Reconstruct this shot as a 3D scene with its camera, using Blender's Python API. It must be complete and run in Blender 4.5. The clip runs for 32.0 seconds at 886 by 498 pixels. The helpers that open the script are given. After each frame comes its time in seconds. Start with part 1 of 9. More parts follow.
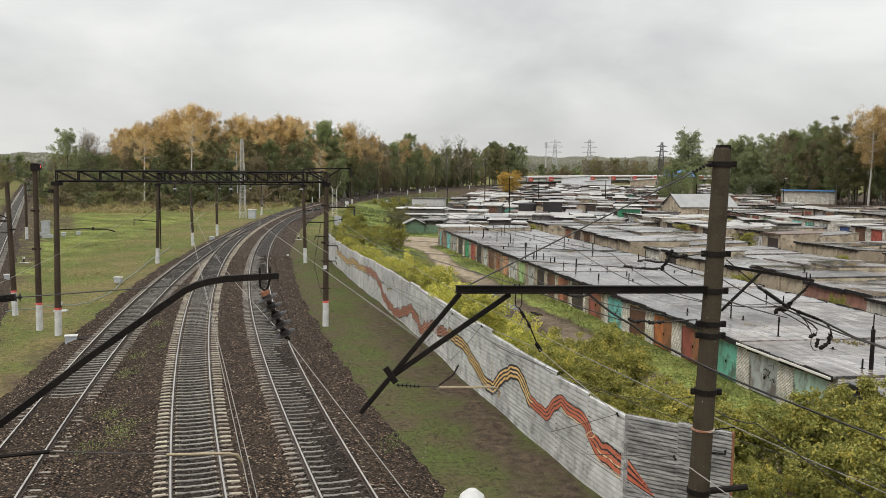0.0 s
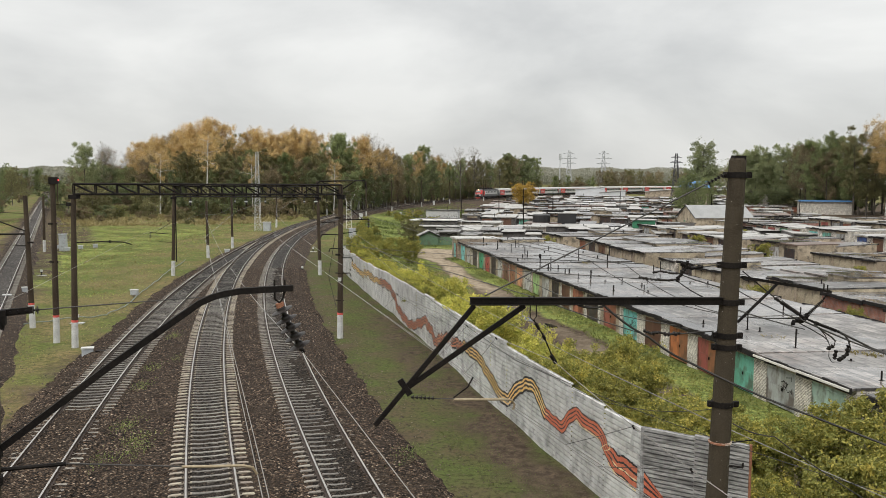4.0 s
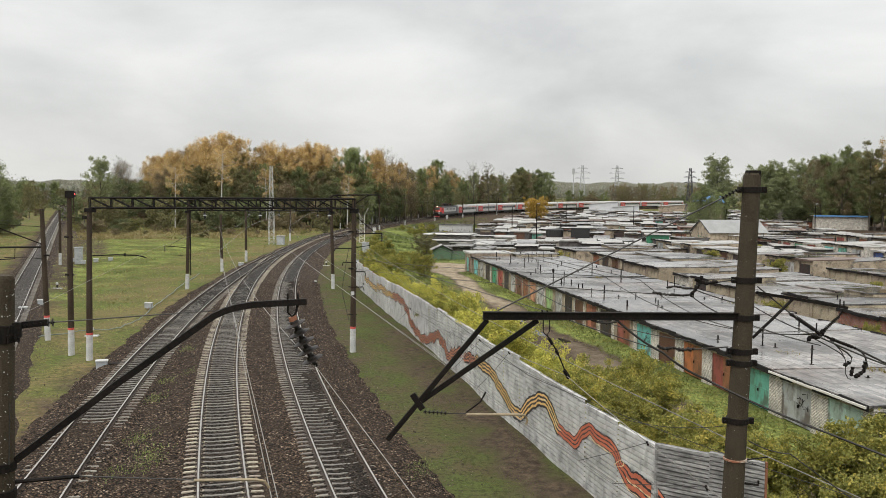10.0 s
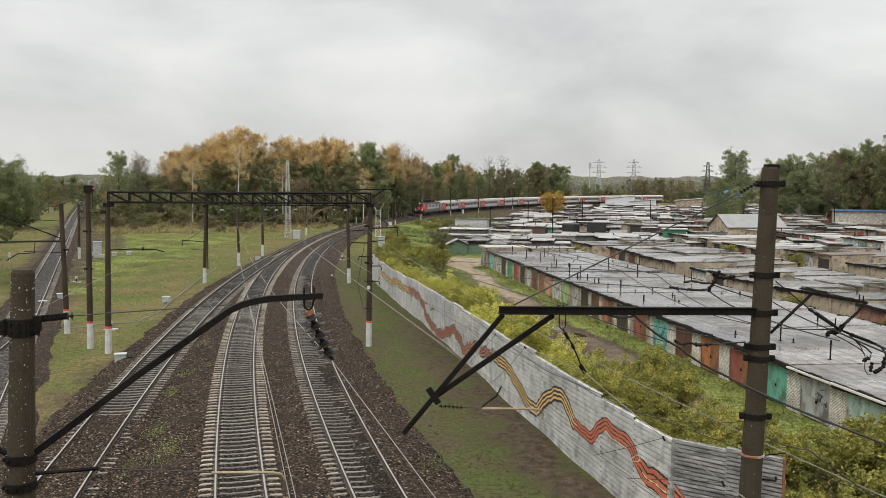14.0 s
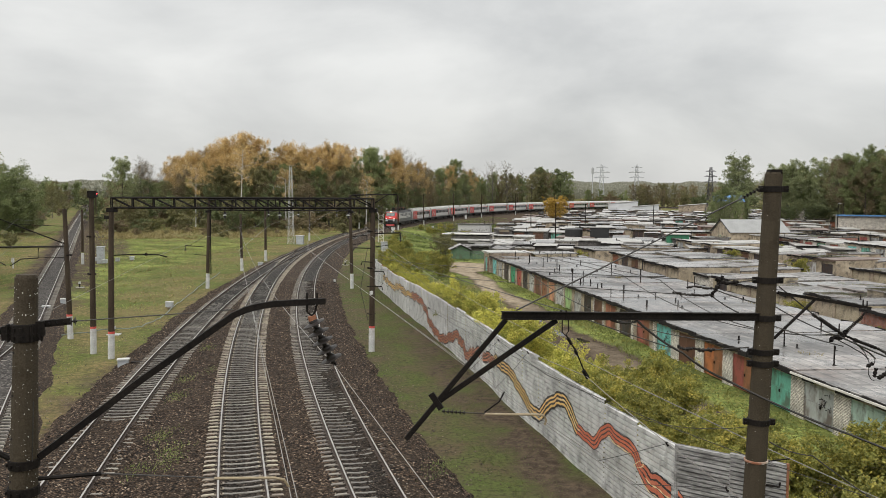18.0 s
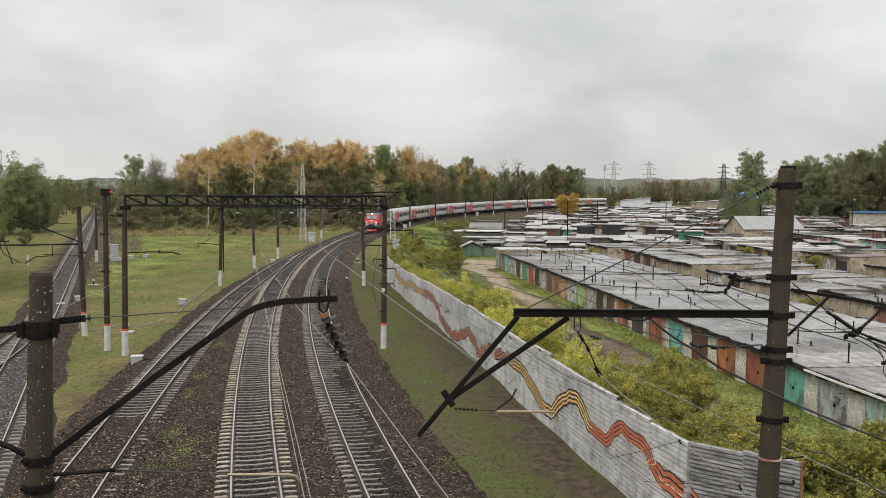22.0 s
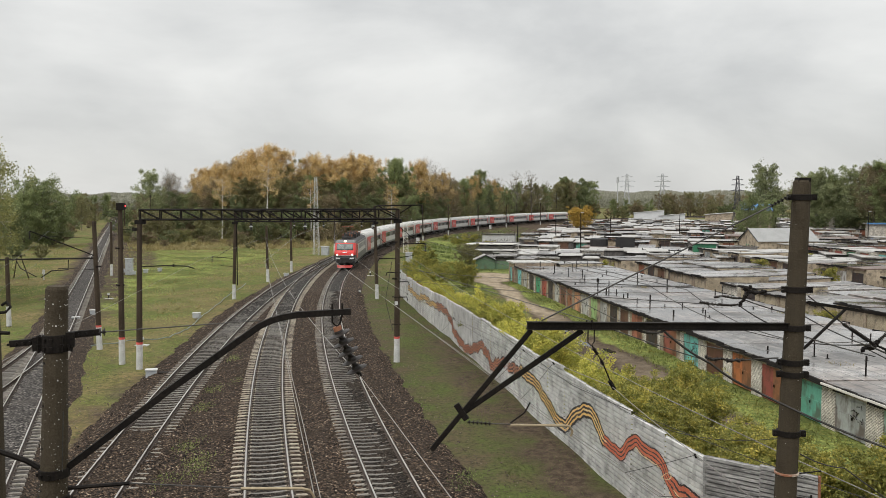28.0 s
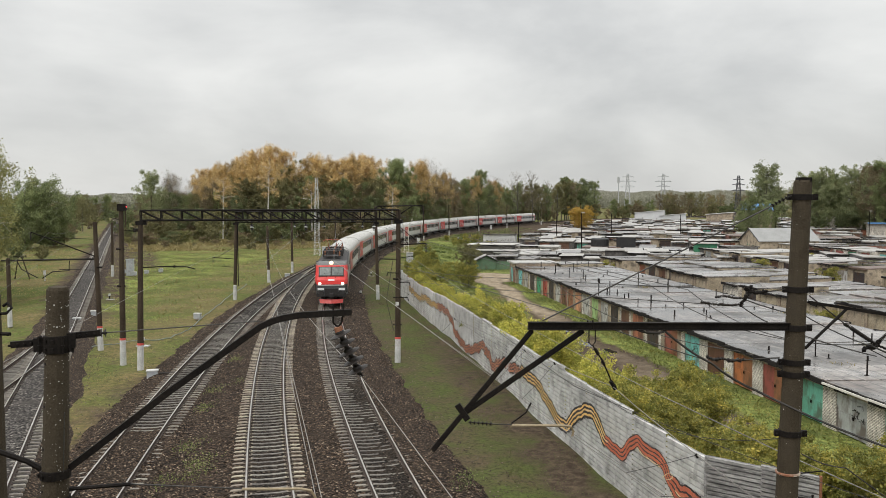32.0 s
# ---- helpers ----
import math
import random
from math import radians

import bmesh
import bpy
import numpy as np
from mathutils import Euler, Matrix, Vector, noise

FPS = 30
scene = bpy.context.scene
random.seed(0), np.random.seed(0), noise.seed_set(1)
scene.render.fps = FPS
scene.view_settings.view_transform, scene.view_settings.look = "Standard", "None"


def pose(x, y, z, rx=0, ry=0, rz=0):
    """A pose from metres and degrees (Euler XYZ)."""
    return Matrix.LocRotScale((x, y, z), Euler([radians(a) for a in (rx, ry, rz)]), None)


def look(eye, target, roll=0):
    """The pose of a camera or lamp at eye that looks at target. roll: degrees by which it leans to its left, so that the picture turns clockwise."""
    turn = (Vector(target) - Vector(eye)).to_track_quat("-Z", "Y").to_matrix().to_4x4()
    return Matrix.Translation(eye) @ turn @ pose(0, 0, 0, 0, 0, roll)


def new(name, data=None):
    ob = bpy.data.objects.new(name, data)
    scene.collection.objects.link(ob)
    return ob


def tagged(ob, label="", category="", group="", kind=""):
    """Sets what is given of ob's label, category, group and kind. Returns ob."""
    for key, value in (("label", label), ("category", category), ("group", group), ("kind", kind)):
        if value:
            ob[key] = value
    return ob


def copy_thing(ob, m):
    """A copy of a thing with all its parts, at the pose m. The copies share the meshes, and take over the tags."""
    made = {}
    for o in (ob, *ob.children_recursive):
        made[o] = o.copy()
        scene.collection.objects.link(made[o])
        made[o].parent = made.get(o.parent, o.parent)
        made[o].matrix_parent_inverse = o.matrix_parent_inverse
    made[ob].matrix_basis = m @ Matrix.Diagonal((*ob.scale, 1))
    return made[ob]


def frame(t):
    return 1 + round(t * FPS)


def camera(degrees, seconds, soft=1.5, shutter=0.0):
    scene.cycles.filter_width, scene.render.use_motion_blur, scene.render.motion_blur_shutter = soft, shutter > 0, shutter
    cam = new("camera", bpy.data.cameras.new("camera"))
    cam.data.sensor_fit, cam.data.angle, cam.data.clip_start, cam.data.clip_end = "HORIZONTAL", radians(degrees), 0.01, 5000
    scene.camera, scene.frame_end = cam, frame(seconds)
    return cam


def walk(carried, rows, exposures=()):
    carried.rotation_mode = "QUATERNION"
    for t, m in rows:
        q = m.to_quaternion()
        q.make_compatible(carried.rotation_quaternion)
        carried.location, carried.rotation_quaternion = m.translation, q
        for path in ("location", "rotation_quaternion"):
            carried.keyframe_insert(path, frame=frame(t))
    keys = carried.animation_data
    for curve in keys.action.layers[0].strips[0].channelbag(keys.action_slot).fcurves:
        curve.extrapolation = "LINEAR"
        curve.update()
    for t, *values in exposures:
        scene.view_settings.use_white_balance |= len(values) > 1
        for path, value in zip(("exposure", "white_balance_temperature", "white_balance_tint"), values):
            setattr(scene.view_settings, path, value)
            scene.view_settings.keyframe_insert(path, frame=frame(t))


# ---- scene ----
cam = camera(56.14, 32.0, soft=0.75)
EYE = (0.0, 0.0, 10.2)
# seconds, then the camera's turn in degrees about x, y and z
PATH = [
    (0.0, 84.195, -0.547, 0.864),
    (0.5, 84.238, -0.513, 0.884),
    (1.0, 84.350, -0.503, 0.948),
    (1.5, 84.486, -0.645, 1.149),
    (2.0, 84.504, -0.640, 1.390),
    (2.5, 84.531, -0.479, 1.465),
    (3.0, 84.702, -0.437, 1.536),
    (3.5, 84.879, -0.344, 1.698),
    (5.5, 85.202, -0.320, 2.086),
    (6.0, 85.250, -0.257, 2.236),
    (6.5, 85.283, -0.192, 2.317),
    (7.0, 85.396, -0.169, 2.359),
    (7.5, 85.570, -0.214, 2.441),
    (8.0, 85.660, -0.237, 2.528),
    (8.5, 85.660, -0.240, 2.538),
    (9.0, 85.722, -0.111, 2.530),
    (9.5, 85.895, -0.233, 2.593),
    (10.0, 85.979, -0.410, 2.733),
    (10.5, 85.890, -0.491, 2.741),
    (11.0, 85.745, -0.375, 2.730),
    (11.5, 85.663, -0.227, 2.826),
    (12.0, 85.603, -0.108, 2.979),
    (12.5, 85.558, -0.123, 3.224),
    (13.0, 85.577, -0.182, 3.516),
    (13.5, 85.584, -0.311, 3.764),
    (14.0, 85.584, -0.356, 3.824),
    (14.5, 85.558, -0.444, 3.826),
    (16.5, 86.135, -0.366, 4.162),
    (17.0, 86.081, -0.354, 4.139),
    (17.5, 86.018, -0.295, 4.097),
    (18.0, 85.945, -0.339, 4.018),
    (18.5, 85.904, -0.342, 4.147),
    (19.0, 85.927, -0.317, 4.451),
    (19.5, 86.047, -0.300, 4.650),
    (20.0, 86.200, -0.241, 4.731),
    (20.5, 86.230, -0.177, 4.788),
    (21.0, 86.151, -0.167, 4.962),
    (21.5, 85.934, -0.204, 4.929),
    (22.0, 85.748, -0.211, 4.821),
    (22.5, 85.776, -0.119, 4.834),
    (23.0, 85.753, -0.050, 4.849),
    (23.5, 85.730, -0.111, 4.925),
    (24.0, 85.838, -0.110, 5.070),
    (24.5, 85.941, -0.068, 5.162),
    (25.0, 86.077, -0.086, 5.296),
    (25.5, 86.230, -0.009, 5.447),
    (27.5, 86.636, -0.056, 5.665),
    (28.0, 86.652, -0.000, 5.700),
    (28.5, 86.580, 0.050, 5.744),
    (29.0, 86.521, 0.185, 5.816),
    (29.5, 86.418, 0.184, 5.866),
    (30.0, 86.399, 0.188, 5.866),
    (30.5, 86.511, 0.173, 5.862),
    (31.0, 86.653, 0.162, 5.849),
    (31.5, 86.675, 0.085, 5.802),
    (32.0, 86.675, 0.091, 5.751),
]
walk(cam, [(t, pose(*EYE, rx, ry, rz)) for t, rx, ry, rz in PATH], [(0.0, 0.06), (9.5, 0.06), (12.5, 0.0), (32.0, 0.0)])

# ---- overcast sky and weak sun ----
world = bpy.data.worlds.new("overcast_sky")
scene.world = world
world.use_nodes = True
wt = world.node_tree
wt.nodes.clear()
w_out = wt.nodes.new("ShaderNodeOutputWorld")
w_bg = wt.nodes.new("ShaderNodeBackground")
w_sky = wt.nodes.new("ShaderNodeTexSky")
w_sky.sky_type, w_sky.sun_disc = "NISHITA", False
w_sky.sun_elevation, w_sky.sun_rotation = radians(51), radians(210)
w_skyg = wt.nodes.new("ShaderNodeMixRGB")
w_skyg.blend_type = "MULTIPLY"
w_skyg.inputs[0].default_value = 1.0
w_skyg.inputs[2].default_value = (0.1, 0.1, 0.1, 1)
w_tc = wt.nodes.new("ShaderNodeTexCoord")
w_map = wt.nodes.new("ShaderNodeMapping")
w_map.inputs["Scale"].default_value = (1.7, 1.7, 3.8)
w_map.inputs["Location"].default_value = (0.35, 0.2, 0.5)
w_noise = wt.nodes.new("ShaderNodeTexNoise")
w_noise.inputs["Scale"].default_value = 1.5
w_noise.inputs["Detail"].default_value = 6.0
w_noise.inputs["Roughness"].default_value = 0.52
w_noise.inputs["Distortion"].default_value = 0.25
w_ramp = wt.nodes.new("ShaderNodeValToRGB")
w_ramp.color_ramp.elements[0].position, w_ramp.color_ramp.elements[0].color = 0.36, (0.69, 0.697, 0.69, 1)
w_ramp.color_ramp.elements[1].position, w_ramp.color_ramp.elements[1].color = 0.62, (0.97, 0.97, 0.945, 1)
w_mix = wt.nodes.new("ShaderNodeMixRGB")
w_mix.inputs[0].default_value = 0.93
wt.links.new(w_tc.outputs["Generated"], w_map.inputs["Vector"])
wt.links.new(w_map.outputs["Vector"], w_noise.inputs["Vector"])
wt.links.new(w_noise.outputs["Fac"], w_ramp.inputs["Fac"])
wt.links.new(w_sky.outputs["Color"], w_skyg.inputs[1])
wt.links.new(w_skyg.outputs["Color"], w_mix.inputs[1])
wt.links.new(w_ramp.outputs["Color"], w_mix.inputs[2])
w_sep = wt.nodes.new("ShaderNodeSeparateXYZ")
wt.links.new(w_tc.outputs["Generated"], w_sep.inputs[0])
w_up = wt.nodes.new("ShaderNodeMapRange")
w_up.inputs["From Min"].default_value, w_up.inputs["From Max"].default_value = 0.34, 1.0
w_up.inputs["To Min"].default_value, w_up.inputs["To Max"].default_value = 1.0, 2.4
wt.links.new(w_sep.outputs[2], w_up.inputs["Value"])
w_low = wt.nodes.new("ShaderNodeMapRange")
w_low.inputs["From Min"].default_value, w_low.inputs["From Max"].default_value = 0.0, 0.24
w_low.inputs["To Min"].default_value, w_low.inputs["To Max"].default_value = 0.80, 1.05
wt.links.new(w_sep.outputs[2], w_low.inputs["Value"])
w_both = wt.nodes.new("ShaderNodeMath")
w_both.operation = "MULTIPLY"
wt.links.new(w_up.outputs[0], w_both.inputs[0])
wt.links.new(w_low.outputs[0], w_both.inputs[1])
w_mul = wt.nodes.new("ShaderNodeVectorMath")
w_mul.operation = "SCALE"
wt.links.new(w_mix.outputs["Color"], w_mul.inputs[0])
wt.links.new(w_both.outputs[0], w_mul.inputs["Scale"])
wt.links.new(w_mul.outputs[0], w_bg.inputs["Color"])
w_bg.inputs["Strength"].default_value = 0.95
wt.links.new(w_bg.outputs["Background"], w_out.inputs["Surface"])
sun = new("sun", bpy.data.lights.new("sun", "SUN"))
sun.data.energy, sun.data.angle, sun.data.color = 1.4, radians(50), (1.0, 0.97, 0.92)
sun.matrix_basis = look((0, 0, 50), (20, 35, 0))


# ---- mesh helpers ----
class Geo:
    """Gathers vertices and faces for one mesh."""

    def __init__(self):
        self.v, self.f = [], []

    def add(self, verts, faces):
        n = len(self.v)
        self.v.extend(tuple(p) for p in verts)
        self.f.extend(tuple(i + n for i in f) for f in faces)
        return self

    def box(self, c, s, m=None, ch=0.0):
        """A box at centre c, of size s, with chamfered upright edges when ch > 0; m turns it about its centre."""
        x, y, z = (a / 2 for a in s)
        if ch > 0:
            ring = [(x - ch, -y), (x, -y + ch), (x, y - ch), (x - ch, y), (-x + ch, y), (-x, y - ch), (-x, -y + ch), (-x + ch, -y)]
            k = 8
        else:
            ring = [(x, -y), (x, y), (-x, y), (-x, -y)]
            k = 4
        verts = [(a, b, -z) for a, b in ring] + [(a, b, z) for a, b in ring]
        faces = [tuple(range(k))[::-1], tuple(range(k, 2 * k))] + [(i, (i + 1) % k, k + (i + 1) % k, k + i) for i in range(k)]
        if m is not None:
            verts = [m @ Vector(p) for p in verts]
        return self.add([(p[0] + c[0], p[1] + c[1], p[2] + c[2]) for p in verts], faces)

    def tube(self, pts, r, k=6, r2=None, cap=True):
        """A round bar along pts; the radius runs from r to r2."""
        pts = [Vector(p) for p in pts]
        r2 = r if r2 is None else r2
        n = len(pts)
        verts = []
        for i, p in enumerate(pts):
            d = (pts[min(i + 1, n - 1)] - pts[max(i - 1, 0)]).normalized()
            a = d.orthogonal().normalized() if abs(d.z) > 0.98 else d.cross(Vector((0, 0, 1))).normalized()
            b = d.cross(a)
            q = r + (r2 - r) * i / max(n - 1, 1)
            verts += [p + q * (math.cos(2 * math.pi * j / k) * a + math.sin(2 * math.pi * j / k) * b) for j in range(k)]
        faces = [(i * k + j, i * k + (j + 1) % k, (i + 1) * k + (j + 1) % k, (i + 1) * k + j) for i in range(n - 1) for j in range(k)]
        if cap:
            faces += [tuple(range(k))[::-1], tuple(range((n - 1) * k, n * k))]
        return self.add(verts, faces)

    def lathe(self, prof, k=12, m=None):
        """Turns the profile of (radius, z) about z."""
        verts = [Vector((r * math.cos(2 * math.pi * j / k), r * math.sin(2 * math.pi * j / k), z)) for r, z in prof for j in range(k)]
        if m is not None:
            verts = [m @ p for p in verts]
        n = len(prof)
        faces = [(i * k + j, i * k + (j + 1) % k, (i + 1) * k + (j + 1) % k, (i + 1) * k + j) for i in range(n - 1) for j in range(k)]
        faces += [tuple(range(k))[::-1], tuple(range((n - 1) * k, n * k))]
        return self.add(verts, faces)

    def sweep(self, rings, close=True, cap=True):
        """Joins rings of equal length."""
        k, n = len(rings[0]), len(rings)
        verts = [p for ring in rings for p in ring]
        m = k if close else k - 1
        faces = [(i * k + j, i * k + (j + 1) % k, (i + 1) * k + (j + 1) % k, (i + 1) * k + j) for i in range(n - 1) for j in range(m)]
        if cap and close:
            faces += [tuple(range(k))[::-1], tuple(range((n - 1) * k, n * k))]
        return self.add(verts, faces)

    def mesh(self, name, material, smooth=False):
        me = bpy.data.meshes.new(name)
        me.from_pydata(self.v, [], self.f)
        if material is not None:
            me.materials.append(material)
        if smooth:
            me.polygons.foreach_set("use_smooth", [True] * len(me.polygons))
        me.update()
        return me


SINK = []       # while a list is on it, parts are gathered there, to be joined into one far mass


def part(name, geo, material, parent, label="", smooth=False):
    """Links a Geo as ONE mesh object under a thing or a part."""
    if SINK:
        SINK[-1].append((geo, material))
        return None
    ob = new(name, geo if isinstance(geo, bpy.types.Mesh) else geo.mesh(name, material, smooth))
    ob.parent = parent
    if label:
        ob["label"] = label
    return ob


def thing(name, label, category, group="", m=None, kind=""):
    if SINK:
        return None
    ob = new(name)
    ob.empty_display_size = 0.2
    tagged(ob, label, category, group, kind)
    if m is not None:
        ob.matrix_basis = m
    return ob


def solid(name, geo, material, label, category="", kind="", smooth=False, group=""):
    ob = new(name, geo.mesh(name, material, smooth))
    return tagged(ob, label, category, group, kind)


# ---- materials ----
def link(nt, a, b):
    nt.links.new(a, b)


def surf(name, c1, c2, rough=0.8, big=0.6, fine=25.0, bump=0.15, metal=0.0, rand=0.0, island=0.0, rough2=None, space="Object", stain=None, stain_scale=1.5, stain_amount=0.5, stretch=None, spec=0.5, dist=0.02, stain_from=0.5):
    """Two colours mixed by coarse and fine noise, with relief, per-object or per-piece variation and stains."""
    ma = bpy.data.materials.new(name)
    ma.use_nodes = True
    nt = ma.node_tree
    bs = nt.nodes["Principled BSDF"]
    bs.inputs["Metallic"].default_value = metal
    bs.inputs["Specular IOR Level"].default_value = spec
    if space == "World":
        src = nt.nodes.new("ShaderNodeNewGeometry").outputs["Position"]
    else:
        src = nt.nodes.new("ShaderNodeTexCoord").outputs["Object"]
    if stretch is not None:
        mp = nt.nodes.new("ShaderNodeMapping")
        mp.inputs["Scale"].default_value = stretch
        link(nt, src, mp.inputs["Vector"])
        src = mp.outputs["Vector"]

    def nz(scale, detail):
        n = nt.nodes.new("ShaderNodeTexNoise")
        n.inputs["Scale"].default_value, n.inputs["Detail"].default_value = scale, detail
        link(nt, src, n.inputs["Vector"])
        return n.outputs["Fac"]

    a, b = nz(big, 4), nz(fine, 3)
    mx = nt.nodes.new("ShaderNodeMath")
    mx.operation = "ADD"
    link(nt, a, mx.inputs[0])
    link(nt, b, mx.inputs[1])
    rg = nt.nodes.new("ShaderNodeMapRange")
    rg.inputs["From Min"].default_value, rg.inputs["From Max"].default_value = 0.75, 1.25
    link(nt, mx.outputs[0], rg.inputs["Value"])
    cm = nt.nodes.new("ShaderNodeMixRGB")
    cm.inputs[1].default_value, cm.inputs[2].default_value = (*c1, 1), (*c2, 1)
    link(nt, rg.outputs[0], cm.inputs[0])
    col = cm.outputs[0]
    if stain is not None:
        sn = nz(stain_scale, 6)
        sr = nt.nodes.new("ShaderNodeMapRange")
        sr.inputs["From Min"].default_value, sr.inputs["From Max"].default_value = stain_from, stain_from + 0.18
        sr.inputs["To Max"].default_value = stain_amount
        link(nt, sn, sr.inputs["Value"])
        sm = nt.nodes.new("ShaderNodeMixRGB")
        sm.inputs[2].default_value = (*stain, 1)
        link(nt, sr.outputs[0], sm.inputs[0])
        link(nt, col, sm.inputs[1])
        col = sm.outputs[0]
    for amount, out in ((rand, "object"), (island, "island")):
        if amount > 0:
            if out == "object":
                rv = nt.nodes.new("ShaderNodeObjectInfo").outputs["Random"]
            else:
                rv = nt.nodes.new("ShaderNodeNewGeometry").outputs["Random Per Island"]
            vr = nt.nodes.new("ShaderNodeMapRange")
            vr.inputs["To Min"].default_value, vr.inputs["To Max"].default_value = 1 - amount, 1 + amount
            link(nt, rv, vr.inputs["Value"])
            hs = nt.nodes.new("ShaderNodeHueSaturation")
            link(nt, vr.outputs[0], hs.inputs["Value"])
            link(nt, col, hs.inputs["Color"])
            hr = nt.nodes.new("ShaderNodeMapRange")
            hr.inputs["To Min"].default_value, hr.inputs["To Max"].default_value = 0.5 - amount * 0.06, 0.5 + amount * 0.06
            link(nt, rv, hr.inputs["Value"])
            link(nt, hr.outputs[0], hs.inputs["Hue"])
            col = hs.outputs[0]
    link(nt, col, bs.inputs["Base Color"])
    if rough2 is None:
        bs.inputs["Roughness"].default_value = rough
    else:
        rr = nt.nodes.new("ShaderNodeMapRange")
        rr.inputs["From Min"].default_value, rr.inputs["From Max"].default_value = 0.4, 0.6
        rr.inputs["To Min"].default_value, rr.inputs["To Max"].default_value = rough, rough2
        link(nt, a, rr.inputs["Value"])
        link(nt, rr.outputs[0], bs.inputs["Roughness"])
    if bump > 0:
        bp = nt.nodes.new("ShaderNodeBump")
        bp.inputs["Strength"].default_value, bp.inputs["Distance"].default_value = bump, dist
        link(nt, b, bp.inputs["Height"])
        link(nt, bp.outputs[0], bs.inputs["Normal"])
    return ma


def leafy(name, c1, c2, c3, lumps=0.35, own=0.62, edge=0.2):
    """Leaves: a colour for each leaf, slightly glossy, light through."""
    ma = bpy.data.materials.new(name)
    ma.use_nodes = True
    nt = ma.node_tree
    bs = nt.nodes["Principled BSDF"]
    rnd = nt.nodes.new("ShaderNodeNewGeometry").outputs["Random Per Island"]
    obr = nt.nodes.new("ShaderNodeObjectInfo").outputs["Random"]
    nzz = nt.nodes.new("ShaderNodeTexNoise")
    nzz.inputs["Scale"].default_value, nzz.inputs["Detail"].default_value = lumps, 5
    link(nt, nt.nodes.new("ShaderNodeTexCoord").outputs["Object"], nzz.inputs["Vector"])
    ad = nt.nodes.new("ShaderNodeMath")
    ad.operation = "MULTIPLY_ADD"
    ad.inputs[1].default_value = own
    link(nt, rnd, ad.inputs[0])
    mr = nt.nodes.new("ShaderNodeMapRange")
    mr.inputs["From Min"].default_value, mr.inputs["From Max"].default_value = 0.5 - edge, 0.5 + edge
    mr.inputs["To Max"].default_value = 1.04 - own
    link(nt, nzz.outputs["Fac"], mr.inputs["Value"])
    link(nt, mr.outputs[0], ad.inputs[2])
    rp = nt.nodes.new("ShaderNodeValToRGB")
    rp.color_ramp.elements[0].color, rp.color_ramp.elements[1].color = (*c1, 1), (*c3, 1)
    e = rp.color_ramp.elements.new(0.5)
    e.color = (*c2, 1)
    link(nt, ad.outputs[0], rp.inputs["Fac"])
    hs = nt.nodes.new("ShaderNodeHueSaturation")
    vr = nt.nodes.new("ShaderNodeMapRange")
    vr.inputs["To Min"].default_value, vr.inputs["To Max"].default_value = 0.8, 1.2
    link(nt, obr, vr.inputs["Value"])
    link(nt, vr.outputs[0], hs.inputs["Value"])
    link(nt, rp.outputs[0], hs.inputs["Color"])
    link(nt, hs.outputs[0], bs.inputs["Base Color"])
    bs.inputs["Roughness"].default_value = 0.6
    bs.inputs["Specular IOR Level"].default_value = 0.3
    tr = nt.nodes.new("ShaderNodeBsdfTranslucent")
    link(nt, hs.outputs[0], tr.inputs["Color"])
    ms = nt.nodes.new("ShaderNodeMixShader")
    ms.inputs[0].default_value = 0.3
    link(nt, bs.outputs[0], ms.inputs[1])
    link(nt, tr.outputs[0], ms.inputs[2])
    link(nt, ms.outputs[0], nt.nodes["Material Output"].inputs["Surface"])
    return ma


def glow(name, color, strength):
    ma = bpy.data.materials.new(name)
    ma.use_nodes = True
    bs = ma.node_tree.nodes["Principled BSDF"]
    bs.inputs["Base Color"].default_value = (*color, 1)
    bs.inputs["Emission Color"].default_value = (*color, 1)
    bs.inputs["Emission Strength"].default_value = strength
    return ma


